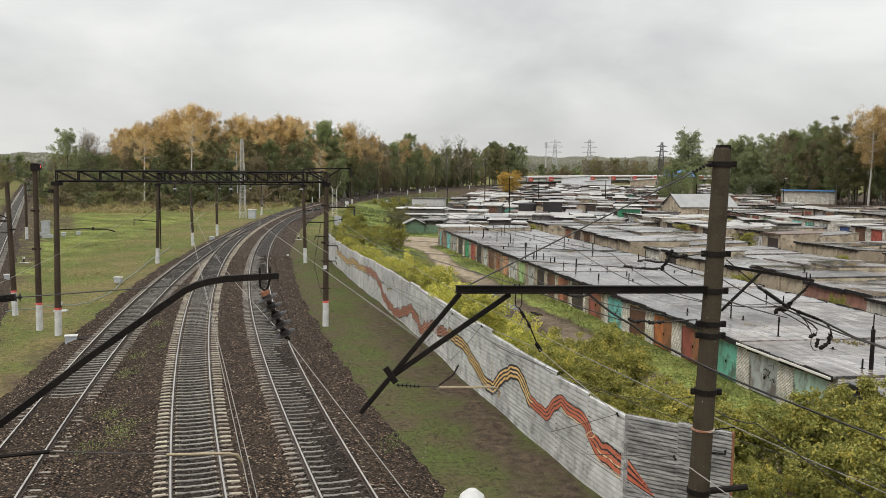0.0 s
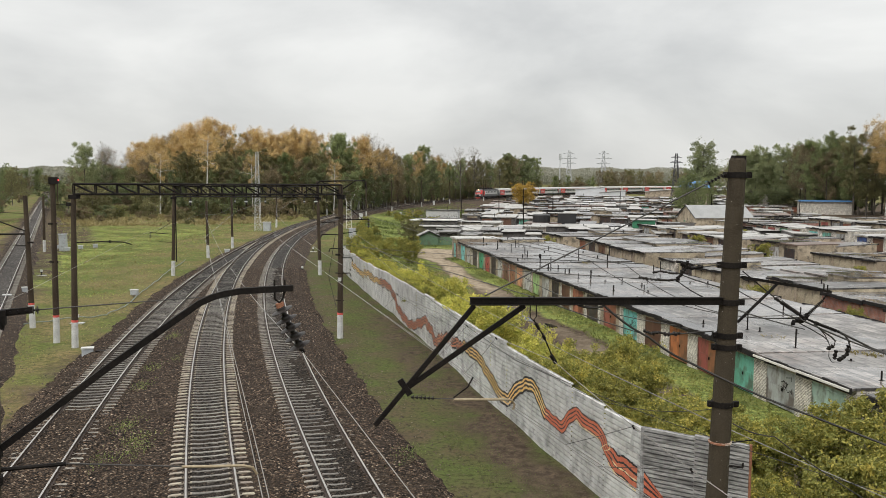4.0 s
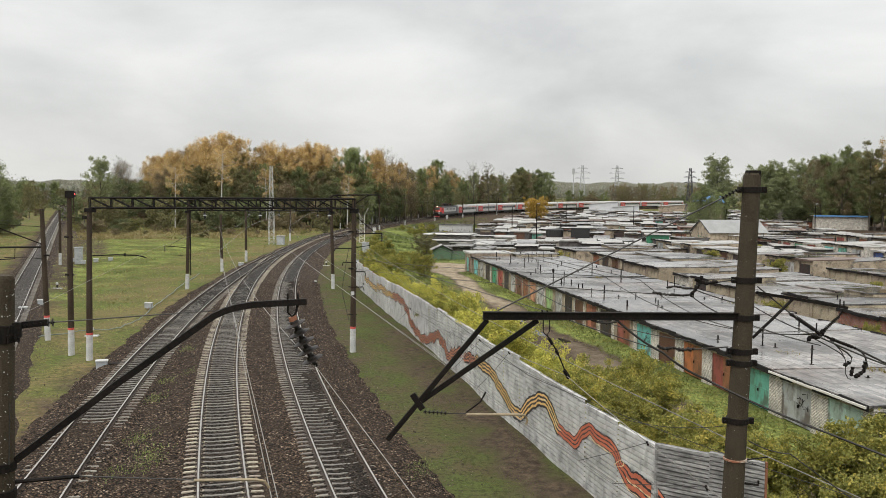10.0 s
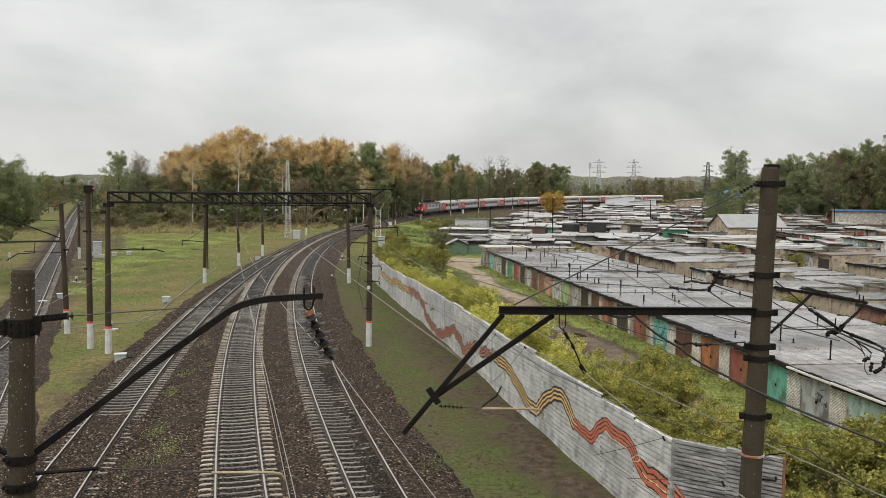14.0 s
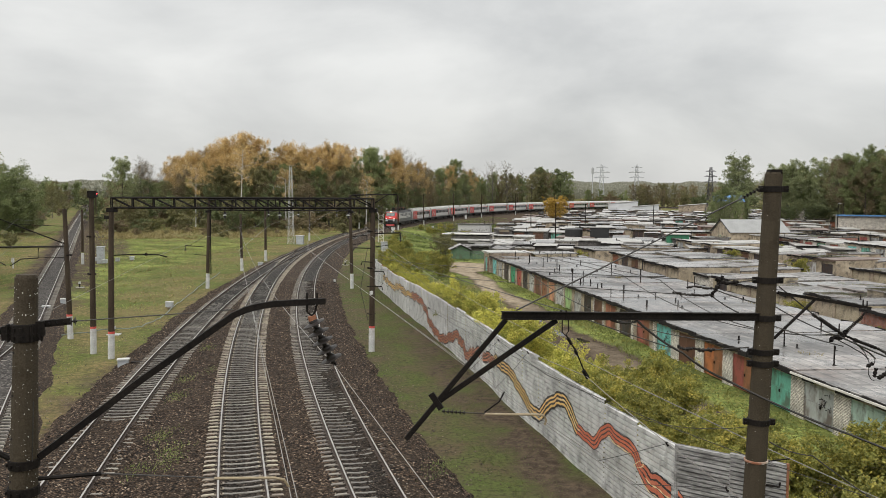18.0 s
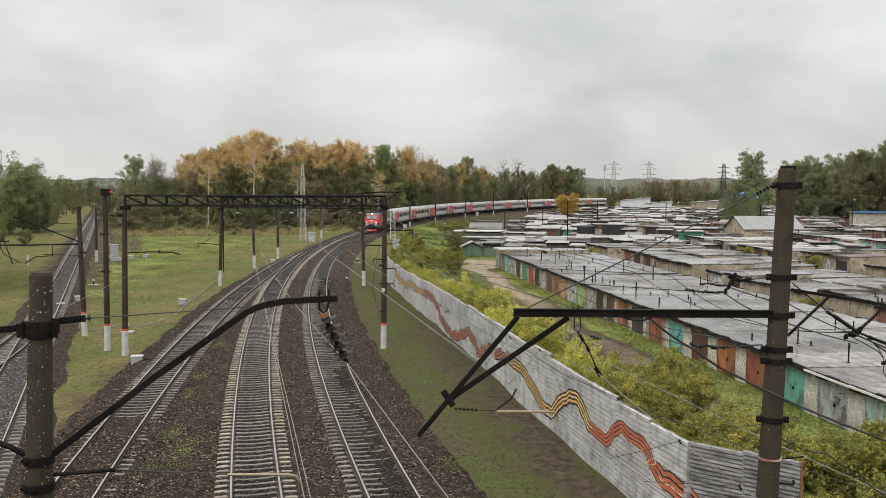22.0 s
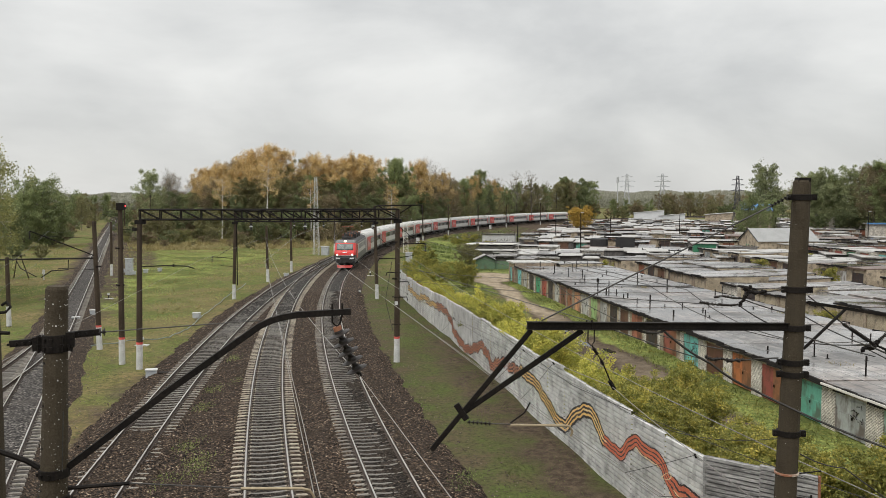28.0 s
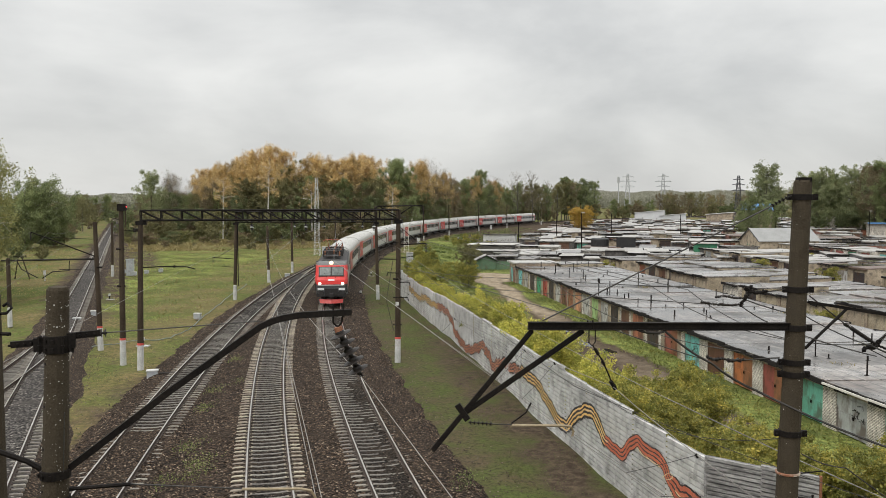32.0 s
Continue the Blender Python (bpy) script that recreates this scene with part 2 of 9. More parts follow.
def brickwork(name, c1, c2, mortar, rough=0.85, size=0.25):
    """Brick courses on upright walls in any direction, by the wall's own length and height."""
    ma = bpy.data.materials.new(name)
    ma.use_nodes = True
    nt = ma.node_tree
    bs = nt.nodes["Principled BSDF"]
    bs.inputs["Roughness"].default_value = rough
    tc = nt.nodes.new("ShaderNodeTexCoord")
    sp = nt.nodes.new("ShaderNodeSeparateXYZ")
    link(nt, tc.outputs["Object"], sp.inputs[0])
    ad = nt.nodes.new("ShaderNodeMath")
    ad.operation = "ADD"
    link(nt, sp.outputs[0], ad.inputs[0])
    link(nt, sp.outputs[1], ad.inputs[1])
    cb = nt.nodes.new("ShaderNodeCombineXYZ")
    link(nt, ad.outputs[0], cb.inputs[0])
    link(nt, sp.outputs[2], cb.inputs[1])
    bk = nt.nodes.new("ShaderNodeTexBrick")
    bk.inputs["Scale"].default_value = 1.0
    bk.inputs["Brick Width"].default_value, bk.inputs["Row Height"].default_value = size, size * 0.3
    bk.inputs["Mortar Size"].default_value = 0.011
    bk.inputs["Color1"].default_value, bk.inputs["Color2"].default_value, bk.inputs["Mortar"].default_value = (*c1, 1), (*c2, 1), (*mortar, 1)
    link(nt, cb.outputs[0], bk.inputs["Vector"])
    nzz = nt.nodes.new("ShaderNodeTexNoise")
    nzz.inputs["Scale"].default_value, nzz.inputs["Detail"].default_value = 1.3, 6
    link(nt, tc.outputs["Object"], nzz.inputs["Vector"])
    rg = nt.nodes.new("ShaderNodeMapRange")
    rg.inputs["From Min"].default_value, rg.inputs["From Max"].default_value = 0.35, 0.7
    rg.inputs["To Min"].default_value, rg.inputs["To Max"].default_value = 1.25, 0.6
    link(nt, nzz.outputs["Fac"], rg.inputs["Value"])
    hs = nt.nodes.new("ShaderNodeHueSaturation")
    link(nt, bk.outputs["Color"], hs.inputs["Color"])
    link(nt, rg.outputs[0], hs.inputs["Value"])
    link(nt, hs.outputs[0], bs.inputs["Base Color"])
    bp = nt.nodes.new("ShaderNodeBump")
    bp.inputs["Strength"].default_value, bp.inputs["Distance"].default_value = 0.5, 0.01
    bp.invert = True
    link(nt, bk.outputs["Fac"], bp.inputs["Height"])
    link(nt, bp.outputs[0], bs.inputs["Normal"])
    return ma


def glassy(name, color=(0.02, 0.025, 0.03)):
    ma = bpy.data.materials.new(name)
    ma.use_nodes = True
    bs = ma.node_tree.nodes["Principled BSDF"]
    bs.inputs["Base Color"].default_value = (*color, 1)
    bs.inputs["Roughness"].default_value = 0.06
    bs.inputs["Specular IOR Level"].default_value = 0.8
    return ma


def stones(name, colours, scale, bump=1.0, dirt=(0.034, 0.024, 0.016)):
    """Crushed stone: each stone has its own tone and height, shade is painted into the gaps, with patches of dirt."""
    ma = bpy.data.materials.new(name)
    ma.use_nodes = True
    nt = ma.node_tree
    bs = nt.nodes["Principled BSDF"]
    bs.inputs["Specular IOR Level"].default_value = 0.15
    bs.inputs["Roughness"].default_value = 0.85
    bs.inputs["Specular IOR Level"].default_value = 0.15
    pos = nt.nodes.new("ShaderNodeNewGeometry").outputs["Position"]
    vo = nt.nodes.new("ShaderNodeTexVoronoi")
    vo.inputs["Scale"].default_value = scale
    link(nt, pos, vo.inputs["Vector"])
    sp = nt.nodes.new("ShaderNodeSeparateColor")
    link(nt, vo.outputs["Color"], sp.inputs[0])
    rp = nt.nodes.new("ShaderNodeValToRGB")
    rp.color_ramp.interpolation = "LINEAR"
    while len(rp.color_ramp.elements) < len(colours):
        rp.color_ramp.elements.new(0.5)
    for e, (q, c) in zip(rp.color_ramp.elements, colours):
        e.position, e.color = q, (*c, 1)
    link(nt, sp.outputs[0], rp.inputs["Fac"])
    # darkens each stone outwards: the shade in the gaps, painted into the colour
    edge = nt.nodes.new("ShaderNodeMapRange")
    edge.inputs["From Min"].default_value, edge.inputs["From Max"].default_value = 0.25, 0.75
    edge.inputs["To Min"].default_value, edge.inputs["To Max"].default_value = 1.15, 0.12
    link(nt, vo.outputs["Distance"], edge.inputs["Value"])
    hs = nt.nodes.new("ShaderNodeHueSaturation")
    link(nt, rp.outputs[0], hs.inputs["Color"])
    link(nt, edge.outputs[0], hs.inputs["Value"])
    nz = nt.nodes.new("ShaderNodeTexNoise")
    nz.inputs["Scale"].default_value, nz.inputs["Detail"].default_value = 0.5, 6
    link(nt, pos, nz.inputs["Vector"])
    rg = nt.nodes.new("ShaderNodeMapRange")
    rg.inputs["From Min"].default_value, rg.inputs["From Max"].default_value, rg.inputs["To Max"].default_value = 0.45, 0.7, 0.6
    link(nt, nz.outputs["Fac"], rg.inputs["Value"])
    mx = nt.nodes.new("ShaderNodeMixRGB")
    mx.inputs[2].default_value = (*dirt, 1)
    link(nt, rg.outputs[0], mx.inputs[0])
    link(nt, hs.outputs[0], mx.inputs[1])
    link(nt, mx.outputs[0], bs.inputs["Base Color"])
    bp = nt.nodes.new("ShaderNodeBump")
    bp.inputs["Strength"].default_value, bp.inputs["Distance"].default_value = bump, 0.05
    bp.invert = True
    link(nt, vo.outputs["Distance"], bp.inputs["Height"])
    link(nt, bp.outputs[0], bs.inputs["Normal"])
    return ma


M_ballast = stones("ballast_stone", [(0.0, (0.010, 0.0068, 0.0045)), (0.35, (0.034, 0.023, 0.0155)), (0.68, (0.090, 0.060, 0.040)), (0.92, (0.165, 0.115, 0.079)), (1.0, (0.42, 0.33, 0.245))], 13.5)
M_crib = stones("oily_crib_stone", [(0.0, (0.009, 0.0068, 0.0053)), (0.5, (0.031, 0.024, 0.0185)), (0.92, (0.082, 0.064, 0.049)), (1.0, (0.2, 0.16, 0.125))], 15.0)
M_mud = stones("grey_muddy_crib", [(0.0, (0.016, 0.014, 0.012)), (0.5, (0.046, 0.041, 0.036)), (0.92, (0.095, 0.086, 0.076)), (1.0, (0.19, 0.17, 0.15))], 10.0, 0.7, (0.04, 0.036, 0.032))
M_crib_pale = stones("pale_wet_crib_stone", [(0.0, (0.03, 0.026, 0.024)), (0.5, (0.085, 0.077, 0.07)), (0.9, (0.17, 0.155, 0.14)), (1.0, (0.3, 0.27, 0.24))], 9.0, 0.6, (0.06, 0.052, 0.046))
M_pebble = surf("loose_stone", (0.05, 0.037, 0.028), (0.15, 0.115, 0.09), 0.85, 2, 20, 0.1, space="World", island=0.7)
M_sleeper = surf("sleeper_concrete", (0.26, 0.222, 0.172), (0.43, 0.375, 0.295), 0.8, 2.0, 30, 0.2, rand=0.3, stain=(0.12, 0.1, 0.085), stain_scale=3)
M_sleeper_old = surf("sleeper_concrete_old", (0.16, 0.144, 0.122), (0.31, 0.28, 0.24), 0.85, 2.0, 30, 0.2, rand=0.3, stain=(0.06, 0.05, 0.04), stain_scale=3)
M_sleeper_mid = surf("sleeper_oily_middle", (0.12, 0.11, 0.096), (0.245, 0.226, 0.198), 0.75, 2.0, 30, 0.2, rand=0.3, stain=(0.03, 0.027, 0.025), stain_scale=4)
M_rail_side = surf("rail_rusty_side", (0.03, 0.019, 0.014), (0.075, 0.05, 0.036), 0.7, 3, 40, 0.1, space="World")
M_rail_top = surf("rail_worn_top", (0.48, 0.455, 0.42), (0.62, 0.59, 0.55), 0.28, 3, 40, 0.02, metal=0.9, space="World")
M_pole = surf("pole_concrete_wet", (0.034, 0.024, 0.016), (0.075, 0.056, 0.039), 0.85, 1.2, 45, 0.4, spec=0.2, stain=(0.018, 0.015, 0.012), stain_scale=1.0, stretch=(1, 1, 0.4))
M_mast = surf("mast_concrete_worn", (0.036, 0.028, 0.018), (0.078, 0.062, 0.042), 0.85, 2.5, 55, 0.5, spec=0.2, stain=(0.03, 0.025, 0.018), stain_scale=2.5)
M_white = surf("whitewash", (0.42, 0.42, 0.41), (0.62, 0.62, 0.6), 0.8, 2, 20, 0.1, stain=(0.3, 0.28, 0.26), stain_scale=4)
M_red = surf("red_band_paint", (0.5, 0.06, 0.05), (0.6, 0.1, 0.08), 0.6, 2, 20, 0.1)
M_steel = surf("dark_painted_steel", (0.006, 0.005, 0.0048), (0.018, 0.0145, 0.012), 0.7, 2, 30, 0.1, spec=0.14)
M_wire = surf("wire_dark", (0.02, 0.018, 0.016), (0.04, 0.035, 0.03), 0.5, 2, 30, 0.0)
M_wire_pale = surf("wire_pale", (0.2, 0.19, 0.175), (0.3, 0.285, 0.26), 0.5, 2, 30, 0.0, metal=0.3)
M_insul = surf("insulator_porcelain", (0.010, 0.008, 0.007), (0.028, 0.023, 0.02), 0.45, 3, 20, 0.0, spec=0.3)
M_rust = surf("rusty_iron", (0.16, 0.06, 0.03), (0.3, 0.13, 0.07), 0.85, 5, 40, 0.3)
M_galv = surf("galvanised_sheet", (0.40, 0.395, 0.38), (0.66, 0.655, 0.635), 0.5, 0.35, 2.2, 0.0, metal=0.12, space="World", stain=(0.13, 0.125, 0.12), stain_scale=2.4, stain_amount=0.6, rand=0.12, stretch=(1, 1, 0.8))
M_galv_old = surf("galvanised_sheet_old", (0.15, 0.146, 0.142), (0.44, 0.432, 0.42), 0.55, 1.6, 9, 0.05, metal=0.15, space="World", stain=(0.07, 0.066, 0.062), stain_scale=1.7, stain_amount=0.75, stretch=(0.6, 0.6, 3.2))
M_orange = surf("spray_orange", (0.43, 0.105, 0.058), (0.57, 0.19, 0.10), 0.6, 2, 20, 0.0, space="World")
M_red_spray = surf("spray_red", (0.42, 0.12, 0.065), (0.56, 0.26, 0.14), 0.6, 2, 20, 0.0, space="World")
M_yellow = surf("spray_yellow", (0.6, 0.36, 0.10), (0.78, 0.54, 0.24), 0.6, 2, 20, 0.0, space="World")
M_cream = surf("spray_cream", (0.6, 0.47, 0.25), (0.78, 0.66, 0.42), 0.6, 2, 20, 0.0, space="World")
M_black = surf("spray_black", (0.018, 0.016, 0.018), (0.035, 0.03, 0.032), 0.6, 2, 20, 0.0, space="World")
def felt(name):
    """Roofing felt in lapped strips: dark, worn pale in places, sky sheen painted as broad pale patches, wet patches
    that mirror the sky.
    """
    ma = bpy.data.materials.new(name)
    ma.use_nodes = True
    nt = ma.node_tree
    bs = nt.nodes["Principled BSDF"]
    bs.inputs["Specular IOR Level"].default_value = 1.0
    tc = nt.nodes.new("ShaderNodeTexCoord").outputs["Object"]
    pos = nt.nodes.new("ShaderNodeNewGeometry").outputs["Position"]

    def nz(src, scale, detail, sx=1.0, sy=1.0):
        mp = nt.nodes.new("ShaderNodeMapping")
        mp.inputs["Scale"].default_value = (sx, sy, 1)
        link(nt, src, mp.inputs["Vector"])
        n = nt.nodes.new("ShaderNodeTexNoise")
        n.inputs["Scale"].default_value, n.inputs["Detail"].default_value = scale, detail
        link(nt, mp.outputs[0], n.inputs["Vector"])
        return n.outputs["Fac"]

    def rng(v, a, b, lo=0.0, hi=1.0):
        n = nt.nodes.new("ShaderNodeMapRange")
        for k, q in (("From Min", a), ("From Max", b), ("To Min", lo), ("To Max", hi)):
            n.inputs[k].default_value = q
        link(nt, v, n.inputs["Value"])
        return n.outputs[0]

    def mix(f, a, b):
        n = nt.nodes.new("ShaderNodeMixRGB")
        link(nt, f, n.inputs[0])
        for k, q in ((1, a), (2, b)):
            if isinstance(q, tuple):
                n.inputs[k].default_value = (*q, 1)
            else:
                link(nt, q, n.inputs[k])
        return n.outputs[0]
    col = mix(rng(nz(pos, 0.45, 6), 0.35, 0.65), (0.03, 0.028, 0.026), (0.165, 0.150, 0.136))
    col = mix(rng(nz(tc, 1.0, 5, 0.4, 3.0), 0.49, 0.66, 0, 0.8), col, (0.29, 0.267, 0.248))
    col = mix(rng(nz(pos, 0.16, 5), 0.54, 0.68, 0, 0.5), col, (0.185, 0.13, 0.104))
    # broad pale patches: sky sheen on the wet roof, put into the colour
    col = mix(rng(nz(pos, 0.11, 6), 0.5, 0.6, 0, 0.42), col, (0.32, 0.298, 0.28))
    col = mix(rng(nz(pos, 3.0, 4), 0.55, 0.7, 0, 0.6), col, (0.03, 0.028, 0.027))
    col = mix(rng(nz(pos, 1.4, 7), 0.5, 0.62, 0, 0.6), col, (0.022, 0.02, 0.0185))
    wx = nt.nodes.new("ShaderNodeTexWave")
    wx.bands_direction, wx.wave_profile = "X", "SAW"
    wx.inputs["Scale"].default_value, wx.inputs["Distortion"].default_value, wx.inputs["Detail Scale"].default_value = 0.29, 0.9, 0.7
    link(nt, tc, wx.inputs["Vector"])
    col = mix(rng(wx.outputs["Fac"], 0.9, 0.99, 0, 0.55), col, (0.012, 0.011, 0.01))
    wv = nt.nodes.new("ShaderNodeTexWave")
    wv.bands_direction, wv.wave_profile = "Y", "SAW"
    wv.inputs["Scale"].default_value, wv.inputs["Distortion"].default_value, wv.inputs["Detail Scale"].default_value = 0.314, 0.6, 0.8
    link(nt, tc, wv.inputs["Vector"])
    col = mix(rng(wv.outputs["Fac"], 0.86, 0.97, 0, 0.85), col, (0.006, 0.006, 0.006))
    rv = nt.nodes.new("ShaderNodeObjectInfo").outputs["Random"]
    hs = nt.nodes.new("ShaderNodeHueSaturation")
    link(nt, rng(rv, 0, 1, 0.6, 1.35), hs.inputs["Value"])
    link(nt, col, hs.inputs["Color"])
    link(nt, hs.outputs[0], bs.inputs["Base Color"])
    link(nt, rng(nz(pos, 0.14, 6, 1.0, 1.0), 0.43, 0.58, 0.03, 0.46), bs.inputs["Roughness"])
    bp = nt.nodes.new("ShaderNodeBump")
    bp.inputs["Strength"].default_value, bp.inputs["Distance"].default_value = 0.1, 0.02
    link(nt, nz(pos, 5.0, 4), bp.inputs["Height"])
    link(nt, bp.outputs[0], bs.inputs["Normal"])
    return ma


M_bitumen = felt("wet_roofing_felt")
M_roof_pale = surf("pale_sheet_roof", (0.27, 0.262, 0.245), (0.47, 0.458, 0.43), 0.4, 0.5, 6, 0.05, space="World", stain=(0.2, 0.17, 0.15), stain_scale=0.8, rand=0.2)
M_roof_brown = surf("rusty_sheet_roof", (0.1, 0.07, 0.055), (0.2, 0.14, 0.11), 0.5, 0.5, 6, 0.1, space="World", stain=(0.06, 0.045, 0.04), stain_scale=0.8, rand=0.25)
M_brick_white = brickwork("white_silicate_brick", (0.74, 0.70, 0.62), (0.56, 0.52, 0.45), (0.17, 0.15, 0.13))
M_brick_dark = brickwork("dark_clinker_brick", (0.06, 0.055, 0.055), (0.10, 0.09, 0.085), (0.16, 0.15, 0.14))
M_brick_red = brickwork("red_brick", (0.32, 0.12, 0.075), (0.24, 0.09, 0.06), (0.25, 0.22, 0.2))
M_render = surf("stained_cement_render", (0.225, 0.182, 0.127), (0.52, 0.435, 0.32), 0.85, 0.7, 12, 0.2, stain=(0.08, 0.068, 0.056), stain_scale=1.3, stain_amount=0.85, rand=0.2)
M_trim = surf("pale_roof_trim", (0.55, 0.53, 0.47), (0.68, 0.66, 0.6), 0.6, 1, 15, 0.05)
M_tar = surf("tar_roof_edge", (0.008, 0.007, 0.007), (0.028, 0.025, 0.023), 0.8, 1, 15, 0.5, spec=0.2)
M_trunk = surf("tree_bark", (0.06, 0.05, 0.04), (0.13, 0.11, 0.09), 0.9, 2, 20, 0.5, stretch=(1, 1, 0.3))
M_birch = surf("birch_bark", (0.4, 0.38, 0.34), (0.6, 0.58, 0.53), 0.8, 3, 15, 0.3, stain=(0.06, 0.05, 0.05), stain_scale=4, stain_amount=0.9)

# ---- plan: the curve of the main line, the branch and the straight line ----
CX, CY, RC = 473.81, 190.44, 505.07     # centre and radius of the inner main track
R_OUT = 4.33                            # the outer main track lies this much farther out


def arc(s, rho=0.0, z=0.0):
    """A point s metres along the inner main track (0 where it runs due north), rho metres to its outer side."""
    a = s / RC
    return Vector((CX - (RC + rho) * math.cos(a), CY + (RC + rho) * math.sin(a), z))


def branch_rho(s):
    """The siding leaves the outer track by a turnout at s = -50."""
    q = max(0.0, -50.0 - s)
    return R_OUT + 0.041 * q + 0.00009 * q * q


LINE_P, LINE_D = Vector((-25.6, 40.0)), Vector((-0.449, 0.8935))    # the straight single line
LINE_N = Vector((-0.8935, -0.449))                                 # to its outer side


def line(s, off=0.0, z=0.0):
    p = LINE_P + LINE_D * float(s) + LINE_N * float(off)
    return Vector((p.x, p.y, z))


def loop_off(s):
    """The second track that leaves the straight line towards the viewer."""
    q = max(0.0, 24.0 - s)
    return 0.0030 * q * q + 0.035 * q


FENCE = [(5.32, 24.7), (4.1, 28.2), (0.45, 40.6), (-0.9, 46.0), (-2.4, 51.3), (-6.0, 64.0), (-9.2, 74.7), (-13.4, 89.5)]
FENCE_Z = -0.35
GO = Vector((17.0, 42.0))                                           # garage front: origin, along, across
GU, GV = Vector((-0.222, 0.975)), Vector((0.975, 0.222))
ZG = -2.0


def guv(u, v, z=ZG):
    p = GO + GU * float(u) + GV * float(v)
    return Vector((p.x, p.y, z))


def smooth(a, b, x):
    t = np.clip((x - a) / (b - a), 0, 1)
    return t * t * (3 - 2 * t)


def fence_side(x, y):
    """Metres to the right of the fence's line, carried on along the inner side of the curve."""
    fx = np.interp(y, [p[1] for p in FENCE] + [110, 135], [p[0] for p in FENCE] + [-17.5, -18.5])
    return (x - fx) * 0.965


def lane_mid(u):
    """Where the lane's middle runs before the garage doors."""
    return np.interp(u, [0, 35, 60, 90], [-5.2, -4.9, -3.9, -3.4])


def lattice_noise(x, y, size, seed):
    """Smooth noise from 0 to 1 with lumps of the given size."""
    u, v = x / size, y / size
    iu, iv = np.floor(u), np.floor(v)
    fu, fv = u - iu, v - iv
    fu, fv = fu * fu * (3 - 2 * fu), fv * fv * (3 - 2 * fv)

    def h(a, b):
        q = np.sin(a * 127.1 + b * 311.7 + seed * 74.7) * 43758.5453
        return q - np.floor(q)
    return (h(iu, iv) * (1 - fu) + h(iu + 1, iv) * fu) * (1 - fv) + (h(iu, iv + 1) * (1 - fu) + h(iu + 1, iv + 1) * fu) * fv


def ground_z(x, y):
    x, y = np.asarray(x, float), np.asarray(y, float)
    rho = np.hypot(x - CX, y - CY) - RC
    side = fence_side(x, y)
    near = smooth(150, 110, y)
    drop = smooth(0.8, 6.0, side) * near + (1 - near) * smooth(-5.0, -20.0, rho)
    east = -0.38 - 1.62 * drop
    west = -0.45 - 0.35 * smooth(10, 26, rho)
    z = np.where(rho < 2, east, west)
    off = (x - LINE_P.x) * LINE_N.x + (y - LINE_P.y) * LINE_N.y
    z = np.where(rho > 6, z + (-0.45 - z) * smooth(7.0, 3.0, np.abs(off)), z)
    z = z + 0.07 * np.sin(x * 0.9 + 1.3 * np.sin(y * 0.31)) * np.cos(y * 0.7) * smooth(0.4, 2, np.abs(rho - 3) - 6)
    meadow = smooth(15, 20, rho) * smooth(6, 9, np.abs(off)) * smooth(40, 60, y)
    z = z + meadow * (0.34 * (lattice_noise(x, y, 5.5, 11) - 0.5) + 0.22 * (lattice_noise(x, y, 2.6, 12) - 0.5))
    far = np.hypot(x, y)
    return z * smooth(2500, 900, far) + np.where(far > 900, -1.5, 0) * smooth(900, 2500, far)


def graded(lo, hi, a, b, step, grow=1.16):
    mid = list(np.arange(a, b + 0.01, step))
    up, d = [], step
    v = b
    while v < hi:
        d *= grow
        v += d
        up.append(v)
    dn, d, v = [], step, a
    while v > lo:
        d *= grow
        v -= d
        dn.append(v)
    return np.array(dn[::-1] + mid + up)


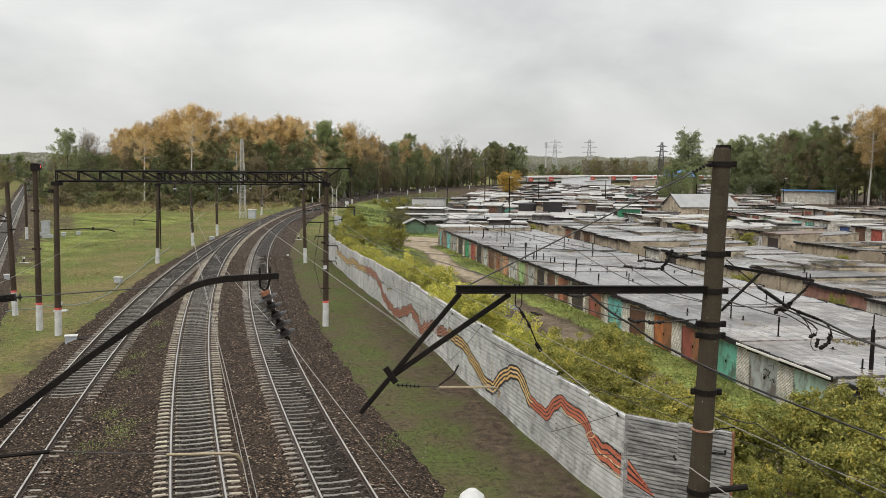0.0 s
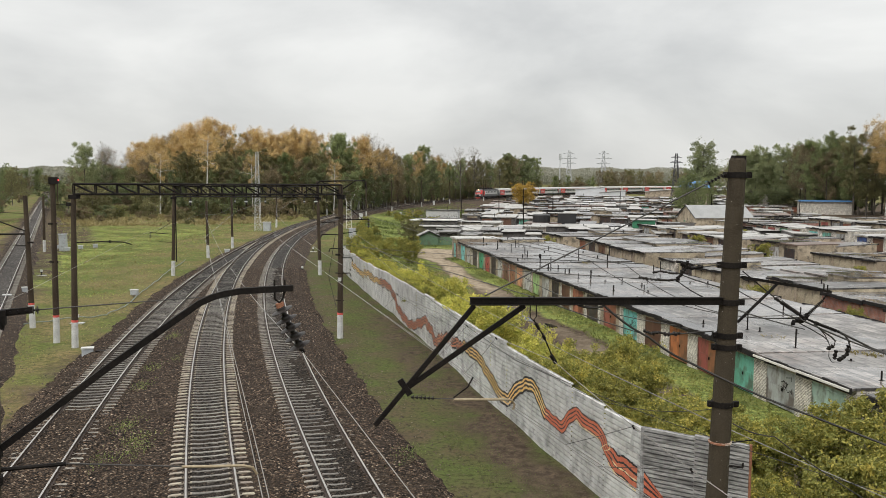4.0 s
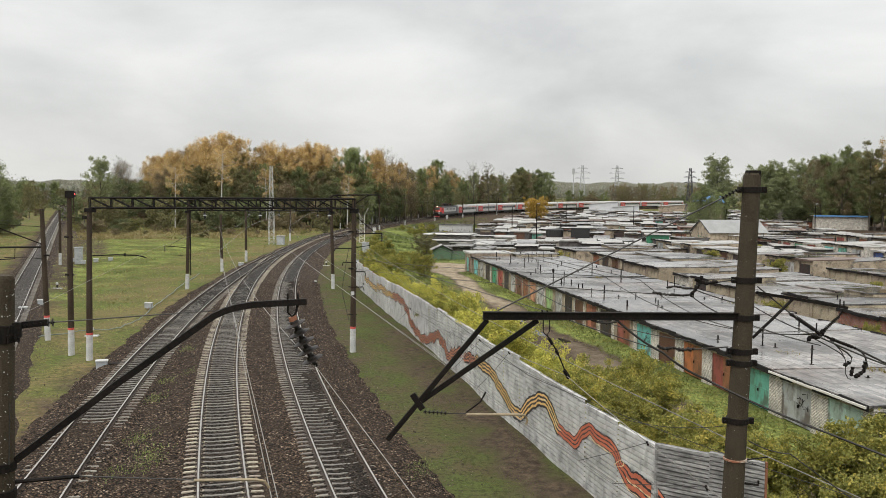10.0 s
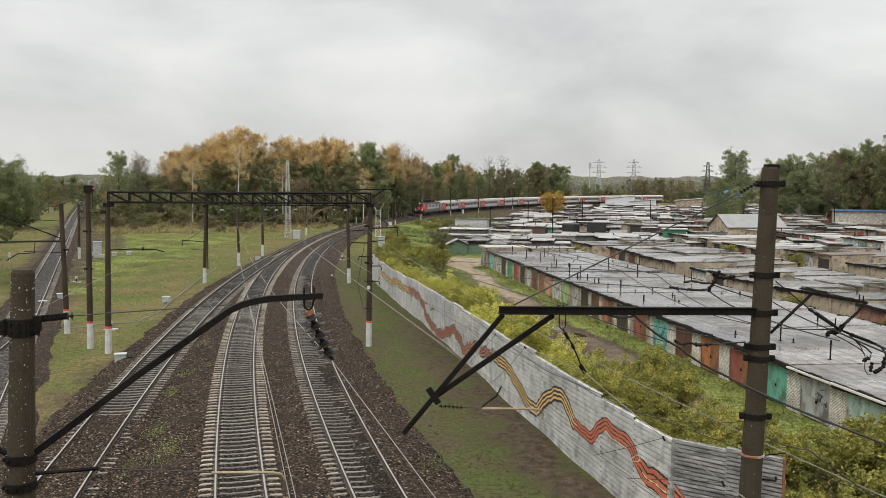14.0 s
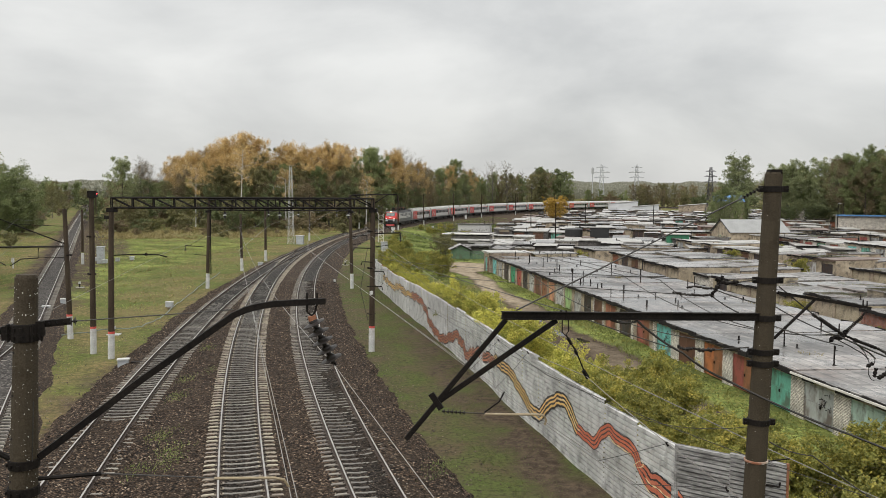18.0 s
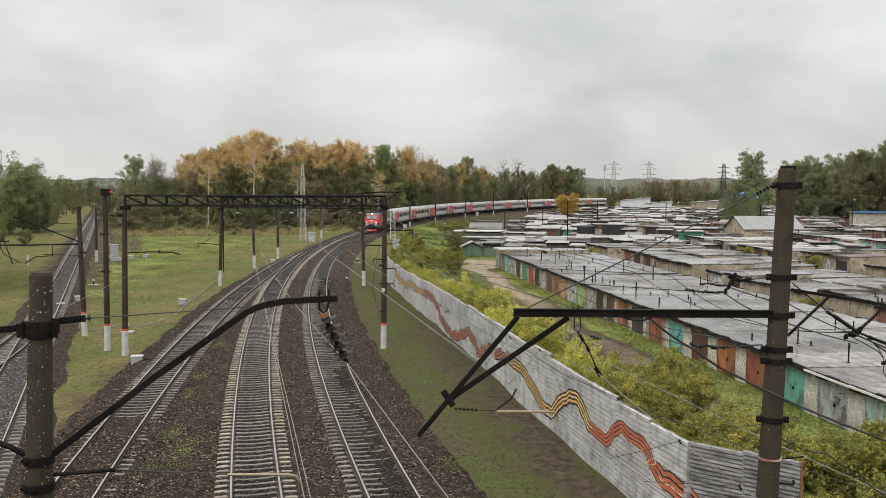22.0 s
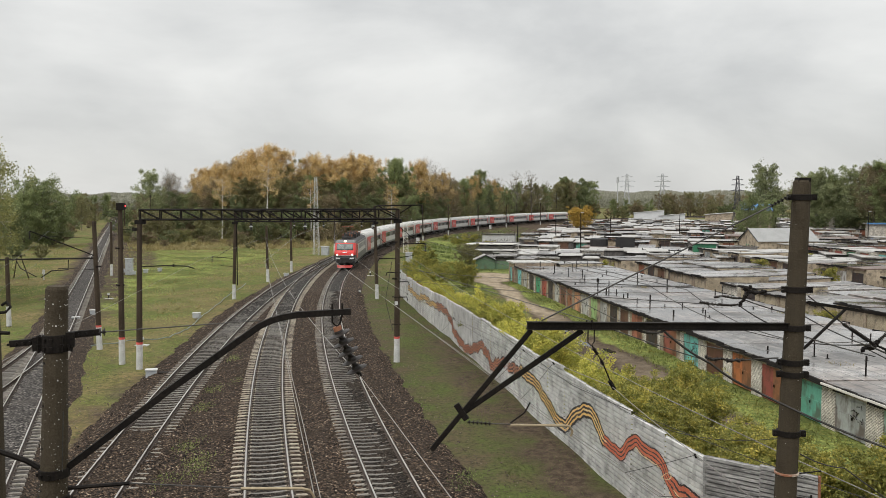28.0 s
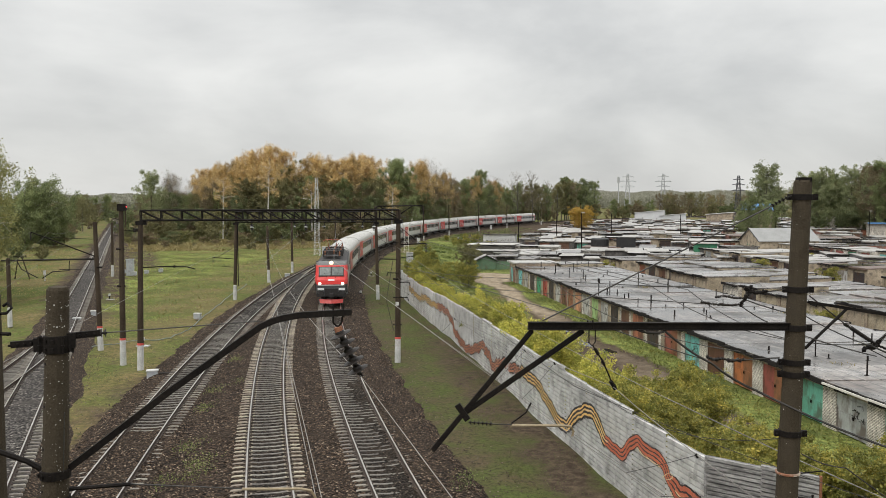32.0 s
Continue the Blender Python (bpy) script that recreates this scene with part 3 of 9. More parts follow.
def ground_material():
    """Grass, bare earth and the wheel-worn lane, mixed by masks laid out on the sheet and by noise."""
    ma = bpy.data.materials.new("ground_grass_and_earth")
    ma.use_nodes = True
    nt = ma.node_tree
    bs = nt.nodes["Principled BSDF"]
    pos = nt.nodes.new("ShaderNodeNewGeometry").outputs["Position"]

    def nz(scale, detail=5, rough=0.55):
        n = nt.nodes.new("ShaderNodeTexNoise")
        n.inputs["Scale"].default_value, n.inputs["Detail"].default_value, n.inputs["Roughness"].default_value = scale, detail, rough
        link(nt, pos, n.inputs["Vector"])
        return n.outputs["Fac"]

    def rng(v, a, b, lo=0.0, hi=1.0):
        n = nt.nodes.new("ShaderNodeMapRange")
        for k, q in (("From Min", a), ("From Max", b), ("To Min", lo), ("To Max", hi)):
            n.inputs[k].default_value = q
        link(nt, v, n.inputs["Value"])
        return n.outputs[0]

    def mix(f, a, b):
        n = nt.nodes.new("ShaderNodeMixRGB")
        link(nt, f, n.inputs[0])
        for k, q in ((1, a), (2, b)):
            if isinstance(q, tuple):
                n.inputs[k].default_value = (*q, 1)
            else:
                link(nt, q, n.inputs[k])
        return n.outputs[0]

    def attr(name):
        n = nt.nodes.new("ShaderNodeAttribute")
        n.attribute_name = name
        return n.outputs["Fac"]

    def op(kind, a, b):
        n = nt.nodes.new("ShaderNodeMath")
        n.operation = kind
        for k, q in ((0, a), (1, b)):
            if isinstance(q, float):
                n.inputs[k].default_value = q
            else:
                link(nt, q, n.inputs[k])
        return n.outputs[0]

    grass = mix(rng(nz(0.09, 6, 0.6), 0.44, 0.56), (0.112, 0.142, 0.035), (0.205, 0.155, 0.074))
    grass = mix(rng(nz(3.5, 6, 0.7), 0.4, 0.62), grass, (0.065, 0.072, 0.024))
    grass = mix(rng(nz(0.9, 6, 0.65), 0.46, 0.62, 0.0, 0.45), grass, (0.18, 0.14, 0.07))
    lush = mix(rng(nz(0.16, 6, 0.62), 0.44, 0.56), (0.115, 0.12, 0.036), (0.265, 0.29, 0.08))
    lush = mix(rng(nz(3.0, 6, 0.7), 0.42, 0.62), lush, (0.065, 0.092, 0.026))
    grass = mix(rng(nz(0.55, 9, 0.75), 0.52, 0.66, 0.0, 0.75), grass, (0.075, 0.085, 0.028))
    lush = mix(rng(nz(0.7, 9, 0.75), 0.53, 0.66, 0.0, 0.7), lush, (0.06, 0.082, 0.024))
    grass = mix(rng(op("ADD", attr("lush"), op("MULTIPLY", nz(0.3, 6), 1.0)), 0.95, 1.25), grass, lush)
    earth = mix(rng(nz(2.5), 0.35, 0.7), (0.048, 0.035, 0.025), (0.132, 0.099, 0.068))
    earth = mix(rng(nz(14.0, 4, 0.7), 0.45, 0.65, 0.0, 0.7), earth, (0.026, 0.02, 0.015))
    pale = mix(rng(nz(1.2), 0.35, 0.7), (0.2, 0.16, 0.11), (0.36, 0.295, 0.22))
    earth = mix(rng(op("ADD", attr("pale"), op("MULTIPLY", nz(0.25), 0.5)), 0.6, 0.95), earth, pale)
    moss = mix(rng(nz(0.4, 6, 0.65), 0.38, 0.62), (0.078, 0.098, 0.029), (0.09, 0.068, 0.041))
    moss = mix(rng(nz(5.0, 7, 0.75), 0.47, 0.63), moss, (0.036, 0.034, 0.017))
    grass = mix(attr("moss"), grass, moss)
    bare = rng(op("ADD", attr("bare"), op("MULTIPLY", nz(0.45, 6), 0.9)), 0.75, 1.0)
    link(nt, mix(bare, grass, earth), bs.inputs["Base Color"])
    link(nt, rng(nz(0.4), 0.5, 0.7, 0.98, 0.8), bs.inputs["Roughness"])
    bs.inputs["Specular IOR Level"].default_value = 0.08
    bp = nt.nodes.new("ShaderNodeBump")
    bp.inputs["Strength"].default_value, bp.inputs["Distance"].default_value = 0.8, 0.08
    link(nt, nz(7.0, 4), bp.inputs["Height"])
    link(nt, bp.outputs[0], bs.inputs["Normal"])
    return ma


def make_ground():
    gx, gy = graded(-2600, 2600, -115, 60, 1.0), graded(-1500, 3000, 0, 190, 1.0)
    X, Y = np.meshgrid(gx, gy)
    Z = ground_z(X, Y)
    nx, ny = len(gx), len(gy)
    idx = np.arange(nx * ny).reshape(ny, nx)
    faces = np.stack([idx[:-1, :-1], idx[:-1, 1:], idx[1:, 1:], idx[1:, :-1]], -1).reshape(-1, 4)
    me = bpy.data.meshes.new("ground")
    me.from_pydata(np.stack([X, Y, Z], -1).reshape(-1, 3).tolist(), [], faces.tolist())
    me.materials.append(ground_material())
    me.polygons.foreach_set("use_smooth", [True] * len(me.polygons))
    x, y = X.reshape(-1), Y.reshape(-1)
    side = fence_side(x, y)
    rho = np.hypot(x - CX, y - CY) - RC
    du = (x - GO.x) * GU.x + (y - GO.y) * GU.y
    dv = (x - GO.x) * GV.x + (y - GO.y) * GV.y
    # the worn path beside the fence, the ballast's skirt, the lane in front of the garages, the yard between the rows
    path_w = smooth(2.4, 0.4, np.abs(side + 1.7)) * smooth(80, 50, y) * 0.48 + smooth(1.2, 0.3, np.abs(side + 0.4)) * smooth(95, 80, y) * 0.25
    off = (x - LINE_P.x) * LINE_N.x + (y - LINE_P.y) * LINE_N.y
    turf = R_OUT + 0.041 * np.maximum(0.0, 140.0 - y) + 2.2
    skirt = smooth(-4.4, -3.6, rho) * (rho < 0) * 0.35 + smooth(turf + 2.8, turf + 1.0, rho) * (rho > 3) * smooth(130, 90, y) * 0.3 + smooth(6.2, 3.0, np.abs(off + 0.6)) * (rho > 6) * (0.28 + 0.27 * smooth(60, 100, y)) + smooth(5.0, 1.5, np.abs(off + 8.0)) * smooth(95, 150, y) * smooth(330, 250, y) * (rho > 14) * 0.55
    lane_c = lane_mid(du)
    lane_w = np.interp(du, [30, 60], [3.3, 2.3])
    lane = smooth(1.0, 0.3, np.abs(dv - lane_c + 0.5 * np.sin(du * 0.23)) / lane_w) * (du > -25) * (du < 98) * 0.85
    yard = smooth(6.3, 3.6, np.hypot(x + 5.8, (y - 132) * 0.62))
    rows = (dv > 11.0) * 1.0 * (du > -30) * (du < 330)
    bare = np.clip(path_w + skirt + lane + yard + rows, 0, 1)
    lush = np.clip(smooth(-7, -12, rho) * smooth(95, 130, y) * smooth(-45, -30, rho) + smooth(14, 24, rho) * smooth(60, 80, y) * smooth(215, 150, y) * smooth(75, 50, rho) * smooth(6, -2, off) * 0.8 + smooth(3.0, 1.5, np.abs(dv + 1.2)) * (du > -10) * 0.9, 0, 1)
    moss = smooth(1.5, 0.0, side) * (rho < 0) * smooth(135, 105, y)
    pale = np.clip(yard * 1.0 + lane * (0.5 + 0.45 * smooth(38, 62, du)), 0, 1)
    for name, vals in (("bare", bare), ("lush", lush), ("pale", pale), ("moss", moss)):
        at = me.attributes.new(name, "FLOAT", "POINT")
        at.data.foreach_set("value", vals.astype(np.float32))
    tagged(new("ground", me), "grassy autumn ground with bare earth and a muddy lane", "ground", kind="structure")


make_ground()


# ---- ballast and tracks ----
def bed(name, point, lo_hi, s0, s1, step, label):
    """A gravel bed: its cross section has shoulders that fall to the ground on both sides."""
    rings = []
    rnd = random.Random(5)
    for s in np.arange(s0, s1 + 0.1, step):
        lo, hi = lo_hi(s)
        offs = [lo - 1.5, lo - 0.7, lo] + list(np.linspace(lo, hi, 9)[1:-1]) + [hi, hi + 0.7, hi + 1.5]
        ring = []
        for i, o in enumerate(offs):
            p = point(s, o)
            edge = min(i, len(offs) - 1 - i)
            wob = 0.14 * math.sin(s * 0.29 + 1.7 * math.sin(s * 0.11)) + rnd.uniform(-0.1, 0.1) if edge < 2 else 0.0
            if edge < 2:
                p = point(s, o + (wob if i > 4 else -wob))
            z = (-0.62, -0.34, -0.1)[edge] if edge < 3 else -0.12
            ring.append((p.x, p.y, z + rnd.uniform(-0.025, 0.02)))
        rings.append(ring)
    g = Geo().sweep(rings, close=False)
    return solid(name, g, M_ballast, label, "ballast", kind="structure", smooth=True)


bed("ballast_bed_main", lambda s, o: arc(s, o), lambda s: (-2.4, max(R_OUT, branch_rho(s)) + 1.8), -101, 720, 1.5, "dark grey-brown crushed stone bed under the curved tracks")
bed("ballast_bed_behind", lambda s, o: arc(s, o), lambda s: (-2.4, branch_rho(s) + 1.8), -215, -175, 1.5, "dark grey-brown crushed stone bed under the curved tracks")
bed("ballast_bed_line", lambda s, o: line(s, o), lambda s: (-1.35, loop_off(s) + 1.35), -45, 900, 1.5, "grey-brown crushed stone bed under the straight line")

RAIL_PROFILE = [(-0.065, 0.0), (-0.065, 0.014), (-0.012, 0.03), (-0.012, 0.135), (-0.036, 0.148), (-0.036, 0.176), (0.036, 0.176), (0.036, 0.148), (0.012, 0.135), (0.012, 0.03), (0.065, 0.014), (0.065, 0.0)]


def sleeper_mesh(name, material):
    """A prestressed concrete sleeper: broad feet, a waist, sloping ends, two rail seats with clips."""
    rings = []
    for y, w, zt in ((-1.35, 0.05, -0.03), (-1.3, 0.066, 0.0), (-0.95, 0.074, 0.012), (-0.6, 0.07, 0.006), (-0.35, 0.056, -0.018), (0.35, 0.056, -0.018), (0.6, 0.07, 0.006), (0.95, 0.074, 0.012), (1.3, 0.066, 0.0), (1.35, 0.05, -0.03)):
        rings.append([(-w, y, zt), (w, y, zt), (w + 0.02, y, -0.2), (-w - 0.02, y, -0.2)])
    g = Geo().sweep(rings)
    k = len(g.f)
    for y in (-0.797, 0.797):
        for dy in (-0.11, 0.11):
            g.box((0, y + dy, 0.035), (0.09, 0.05, 0.05))
    me = g.mesh(name, material)
    me.materials.append(M_rail_side)
    me.materials.append(M_sleeper_mid)
    me.polygons.foreach_set("material_index", [2 if i // 4 in (3, 4, 5) and i < 36 else 0 for i in range(k)] + [1] * (len(g.f) - k))
    return me


ME_SLEEPER, ME_SLEEPER_OLD = sleeper_mesh("sleeper", M_sleeper), sleeper_mesh("sleeper_old", M_sleeper_old)


def make_track(label, point, s0, s1, t0, t1, mesh, step=0.51, far_step=0.62):
    """One track: two rails with worn tops, sleepers near the viewer one by one, the far ones joined."""
    tr = thing("railway_track", label, "railway track", "railway tracks")
    for sgn in (-1, 1):
        g, gt = Geo(), Geo()
        rings, tops = [], []
        s = s0
        while s <= s1:
            c, d = point(s), (point(s + 0.5) - point(s - 0.5)).normalized()
            n = Vector((-d.y, d.x, 0))
            b = c + n * (0.797 * sgn)
            rings.append([(b.x + n.x * a, b.y + n.y * a, h + 0.012) for a, h in RAIL_PROFILE])
            tops.append([(b.x + n.x * a, b.y + n.y * a, 0.1905) for a in (-0.03, 0.03)])
            s += 1.5
        rail = part("rail", g.sweep(rings), M_rail_side, tr)
        part("running_surface", gt.sweep(tops, close=False), M_rail_top, rail, "bright worn rail head")
    n, s = 0, t0
    far = Geo()
    base = [v.co.copy() for v in mesh.vertices]
    polys = [tuple(p.vertices) for p in mesh.polygons]
    while s < t1:
        c, d = point(s), (point(s + 0.5) - point(s - 0.5)).normalized()
        m = Matrix.Translation((c.x, c.y, 0.0)) @ Matrix.Rotation(math.atan2(d.y, d.x) + random.uniform(-0.008, 0.008), 4, "Z")
        if n < 290:
            ob = new("sleeper", mesh)
            ob.parent = tr
            ob.matrix_basis = m
            s += step
        else:
            far.add([m @ v for v in base], polys)
            s += far_step
        n += 1
    if far.v:
        ob = part("distant_sleepers", far, mesh.materials[0], tr)
        ob["kind"] = "stuff"
    return tr



def crib_strip(name, point, s0, s1, label, heap=0.0, stone=None, span=(-1.2, 0.1)):
    """Oily, darker stone that lies between and beside the sleepers."""
    rings = []
    rnd = random.Random(7)
    for s in np.arange(s0, s1 + 0.1, 0.5 if heap else 1.5):
        ring = []
        for o in (-1.3, -1.0, -0.65, -0.35, 0.0, 0.35, 0.65, 1.3):
            p = point(s, o + (rnd.uniform(-0.05, 0.05) if abs(o) > 1 else 0.0))
            up = heap * rnd.uniform(0.45, 1.15) if span[0] < o < span[1] else 0.0
            ring.append((p.x, p.y, -0.04 + rnd.uniform(-0.006, 0.006) - (0.02 if abs(o) > 1.2 else 0) + up))
        rings.append(ring)
    return solid(name, Geo().sweep(rings, close=False), stone or M_crib, label, "ballast", kind="structure", smooth=True)


crib_strip("ballast_crib_inner", lambda s, o: arc(s, o), -100, 400, "dark muddy stones between the inner track's sleepers", heap=0.05, stone=M_mud, span=(-0.8, 0.8))
crib_strip("ballast_crib_outer", lambda s, o: arc(s, R_OUT + o), -100, 400, "dark muddy stones between the outer track's sleepers", heap=0.055, stone=M_mud, span=(-0.8, 0.8))
crib_strip("ballast_crib_siding", lambda s, o: arc(s, branch_rho(s) + o), -100, -76, "dark muddy stones between the siding's sleepers", heap=0.055, stone=M_mud, span=(-0.8, 0.8))
crib_strip("ballast_crib_line", lambda s, o: line(s, o), -40, 400, "grey wet stones between the straight line's sleepers", heap=0.062, stone=M_crib_pale, span=(-0.7, 0.7))
crib_strip("ballast_crib_loop", lambda s, o: line(s, loop_off(s) + o), -40, 0, "dark oily stones between the loop's sleepers")


def shoulder_strip(name, lo, hi, label):
    """Stones heaped over the sleepers' ends on the inner side of the curve."""
    rnd = random.Random(17)
    rings = []
    for s in np.arange(-100, 300, 0.45):
        ring = []
        for o, z in ((lo - 0.5, -0.15), (lo, -0.03), (lo + 0.3, 0.03), (hi - 0.1, 0.028), (hi + 0.05, -0.02)):
            p = arc(s, o + rnd.uniform(-0.07, 0.07))
            ring.append((p.x, p.y, z + rnd.uniform(-0.022, 0.022)))
        rings.append(ring)
    return solid(name, Geo().sweep(rings, close=False), M_ballast, label, "ballast", kind="structure", smooth=True)


shoulder_strip("ballast_shoulder", -1.6, -0.93, "crushed stone heaped over the sleeper ends")


def near_ballast():
    """The stretch of the main bed nearest the bridge, heaped stone by stone round the sleepers."""
    rng = np.random.default_rng(19)
    ss = np.arange(-176, NEAR_END, 0.1)
    ww = np.linspace(0, 1, 176)
    S, W = np.meshgrid(ss, ww, indexing="ij")
    q = np.maximum(0.0, -50.0 - S)
    side = R_OUT + 0.041 * q + 0.00009 * q * q
    lo, hi = -3.8, side + 3.3
    O = lo + (hi - lo) * W + rng.normal(0, 0.02, S.shape)
    a = S / RC
    X, Y = CX - (RC + O) * np.cos(a), CY + (RC + O) * np.sin(a)
    d = np.minimum(O + 3.8, side + 3.3 - O) + 0.35 * (lattice_noise(S, O, 1.4, 3) - 0.5) + 0.3 * (lattice_noise(S, O, 0.35, 4) - 0.5)
    Z = np.interp(d, [0, 0.4, 0.8, 1.25], [-0.64, -0.42, -0.24, -0.085]) + 0.05 * (lattice_noise(S, O, 0.9, 1) - 0.5)
    dark = np.zeros(S.shape)
    prof = ([0.0, 0.33, 0.6, 0.75, 1.0, 1.35, 1.55], [-0.05, -0.042, -0.022, -0.018, -0.026, -0.03, -0.06])
    lump, patch = lattice_noise(S, O, 0.33, 5), lattice_noise(S, O, 1.7, 8)
    for kind, c in (("inner", 0.0), ("outer", R_OUT), ("siding", side)):
        t = O - c
        on = np.abs(t) < 1.6
        z = np.interp(np.abs(t), *prof)
        if kind == "inner":
            z = z + np.where((t < 0.3) & (t > -0.74), 0.085 * np.clip(lump * 0.55 + patch * 0.6 - 0.18, 0, 1) * np.clip((0.3 - t) / 0.5, 0, 1), 0.0) + np.where(t < -0.8, 0.03 + 0.035 * lump, 0.0)
        if kind != "inner":
            z = z + np.clip((S + 130) / 14, 0, 1) * np.where(np.abs(t) < 0.72, 0.055 * np.clip(lump * 0.5 + patch * 0.6, 0, 1), 0.0)
        if kind == "siding":
            z = z + np.clip((-154.6 - S) / 1.2, 0, 1) * np.where(np.abs(t) < 0.74, 0.07 + 0.02 * lump, 0.02 + 0.03 * lump * (patch > 0.35))
        Z = np.where(on & (z > Z - 0.03), z, Z)
        dark = np.where((np.abs(t) < 0.78) & (S > -154.4) if kind == "siding" else (t < 1.0) & (t > (-0.72 if kind == "inner" else -1.0)), 1.0, dark)
        dark = np.where((np.abs(t) < 0.78) & (S + 8 * patch > -124) & (kind != "inner"), 2.0, dark)
    Z = Z + rng.normal(0, 0.013, S.shape)
    n, m = S.shape
    idx = np.arange(n * m).reshape(n, m)
    faces = np.stack([idx[:-1, :-1], idx[:-1, 1:], idx[1:, 1:], idx[1:, :-1]], -1).reshape(-1, 4)
    me = bpy.data.meshes.new("ballast_bed_near")
    me.from_pydata(np.stack([X, Y, Z], -1).reshape(-1, 3).tolist(), [], faces[:, ::-1].tolist())
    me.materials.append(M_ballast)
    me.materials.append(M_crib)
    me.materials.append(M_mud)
    me.polygons.foreach_set("material_index", dark[:-1, :-1].reshape(-1).astype(np.int32))
    tagged(new("ballast_bed_near", me), "brown crushed stone heaped between and beside the sleepers", "ballast", kind="structure")


NEAR_END = -100.0
near_ballast()


def make_loose_stones():
    """Single stones strewn past the edges of the gravel beds."""
    rng = np.random.default_rng(31)
    n = 4500
    s = rng.uniform(-190, -40, n)
    q = np.maximum(0.0, -50.0 - s)
    outer = np.maximum(R_OUT, R_OUT + 0.041 * q + 0.00009 * q * q) + 2.4
    rho = np.where(rng.random(n) < 0.5, outer + 0.2 + rng.exponential(0.9, n), -3.5 - rng.exponential(0.8, n))
    a = s / RC
    x, y = CX - (RC + rho) * np.cos(a), CY + (RC + rho) * np.sin(a)
    sl = rng.uniform(-25, 70, 1000)
    off = np.where(rng.random(1000) < 0.6, -2.4 - rng.exponential(0.5, 1000), 3.2 + rng.exponential(0.5, 1000))
    x = np.concatenate([x, LINE_P.x + LINE_D.x * sl + LINE_N.x * off])
    y = np.concatenate([y, LINE_P.y + LINE_D.y * sl + LINE_N.y * off])
    z = np.maximum(ground_z(x, y), -0.45) + 0.02
    r = rng.uniform(0.018, 0.045, len(x))
    base = np.array([(1, 0, 0), (0, 1, 0), (-1, 0, 0), (0, -1, 0), (0, 0, 0.8), (0, 0, -0.8)])
    v = np.stack([x, y, z], 1)[:, None, :] + base[None] * r[:, None, None] * rng.uniform(0.6, 1.3, (len(x), 6, 1))
    tri = np.array([(0, 1, 4), (1, 2, 4), (2, 3, 4), (3, 0, 4), (1, 0, 5), (2, 1, 5), (3, 2, 5), (0, 3, 5)])
    f = (np.arange(len(x))[:, None, None] * 6 + tri[None]).reshape(-1, 3)
    me = bpy.data.meshes.new("loose_stones")
    me.from_pydata(v.reshape(-1, 3).tolist(), [], f.tolist())
    me.materials.append(M_pebble)
    tagged(new("loose_stones", me), "loose brown stones strewn past the gravel's edge", "stones", kind="stuff")


make_loose_stones()
make_track("curved inner main track on old concrete sleepers", lambda s: arc(s), -205, 720, -186, 120, ME_SLEEPER_OLD)
make_track("curved outer main track on pale concrete sleepers", lambda s: arc(s, R_OUT), -205, 720, -184, 120, ME_SLEEPER)
make_track("siding curving away through a turnout, dull sleepers", lambda s: arc(s, branch_rho(s)), -205, -50, -184, -56, ME_SLEEPER_OLD)
make_track("straight single line running into the distance", lambda s: line(s), -40, 880, -25, 260, ME_SLEEPER_OLD)
make_track("loop track joining the straight line at a turnout", lambda s: line(s, loop_off(s)), -40, 24, -25, 16, ME_SLEEPER_OLD)

# ---- fence of corrugated sheets with the painted ribbon ----
def fence_point(l):
    """A point l metres along the fence from its corner, with the direction there."""
    for a, b in zip(FENCE, FENCE[1:]):
        a, b = Vector(a), Vector(b)
        d = (b - a).length
        if l <= d:
            return a + (b - a) * (l / d), (b - a) / d
        l -= d
    return b + (b - a) / d * l, (b - a) / d


def fence_top(l):
    return float(np.interp(l, [0, 1, 4, 9, 18, 31, 47, 68], [2.70, 2.76, 2.88, 2.80, 2.77, 2.70, 2.42, 2.32])) + 0.02 * math.sin(l * 1.7)


def corrugated(points, z0, z1s, ribs, deep=0.06, rib=0.70):
    """A sheet with level ribs between two or more plan points; ribs bulge to the left of the way."""
    g = Geo()
    d = (points[-1] - points[0]).normalized()
    n = Vector((-d.y, d.x))
    rings = []
    for p, z1 in zip(points, z1s):
        ring = []
        for i in range(ribs):
            for f, o in ((0.0, 0.0), (0.04, deep), (rib, deep), (rib + 0.06, 0.0)):
                z = z0 + (z1 - z0) * (i + f) / ribs
                ring.append((p.x + n.x * o, p.y + n.y * o, z))
        ring.append((p.x, p.y, z1))
        back = [(x - n.x * 0.004, y - n.y * 0.004, z) for x, y, z in ring[::-1]]
        rings.append(ring + back)
    return g.sweep(rings)


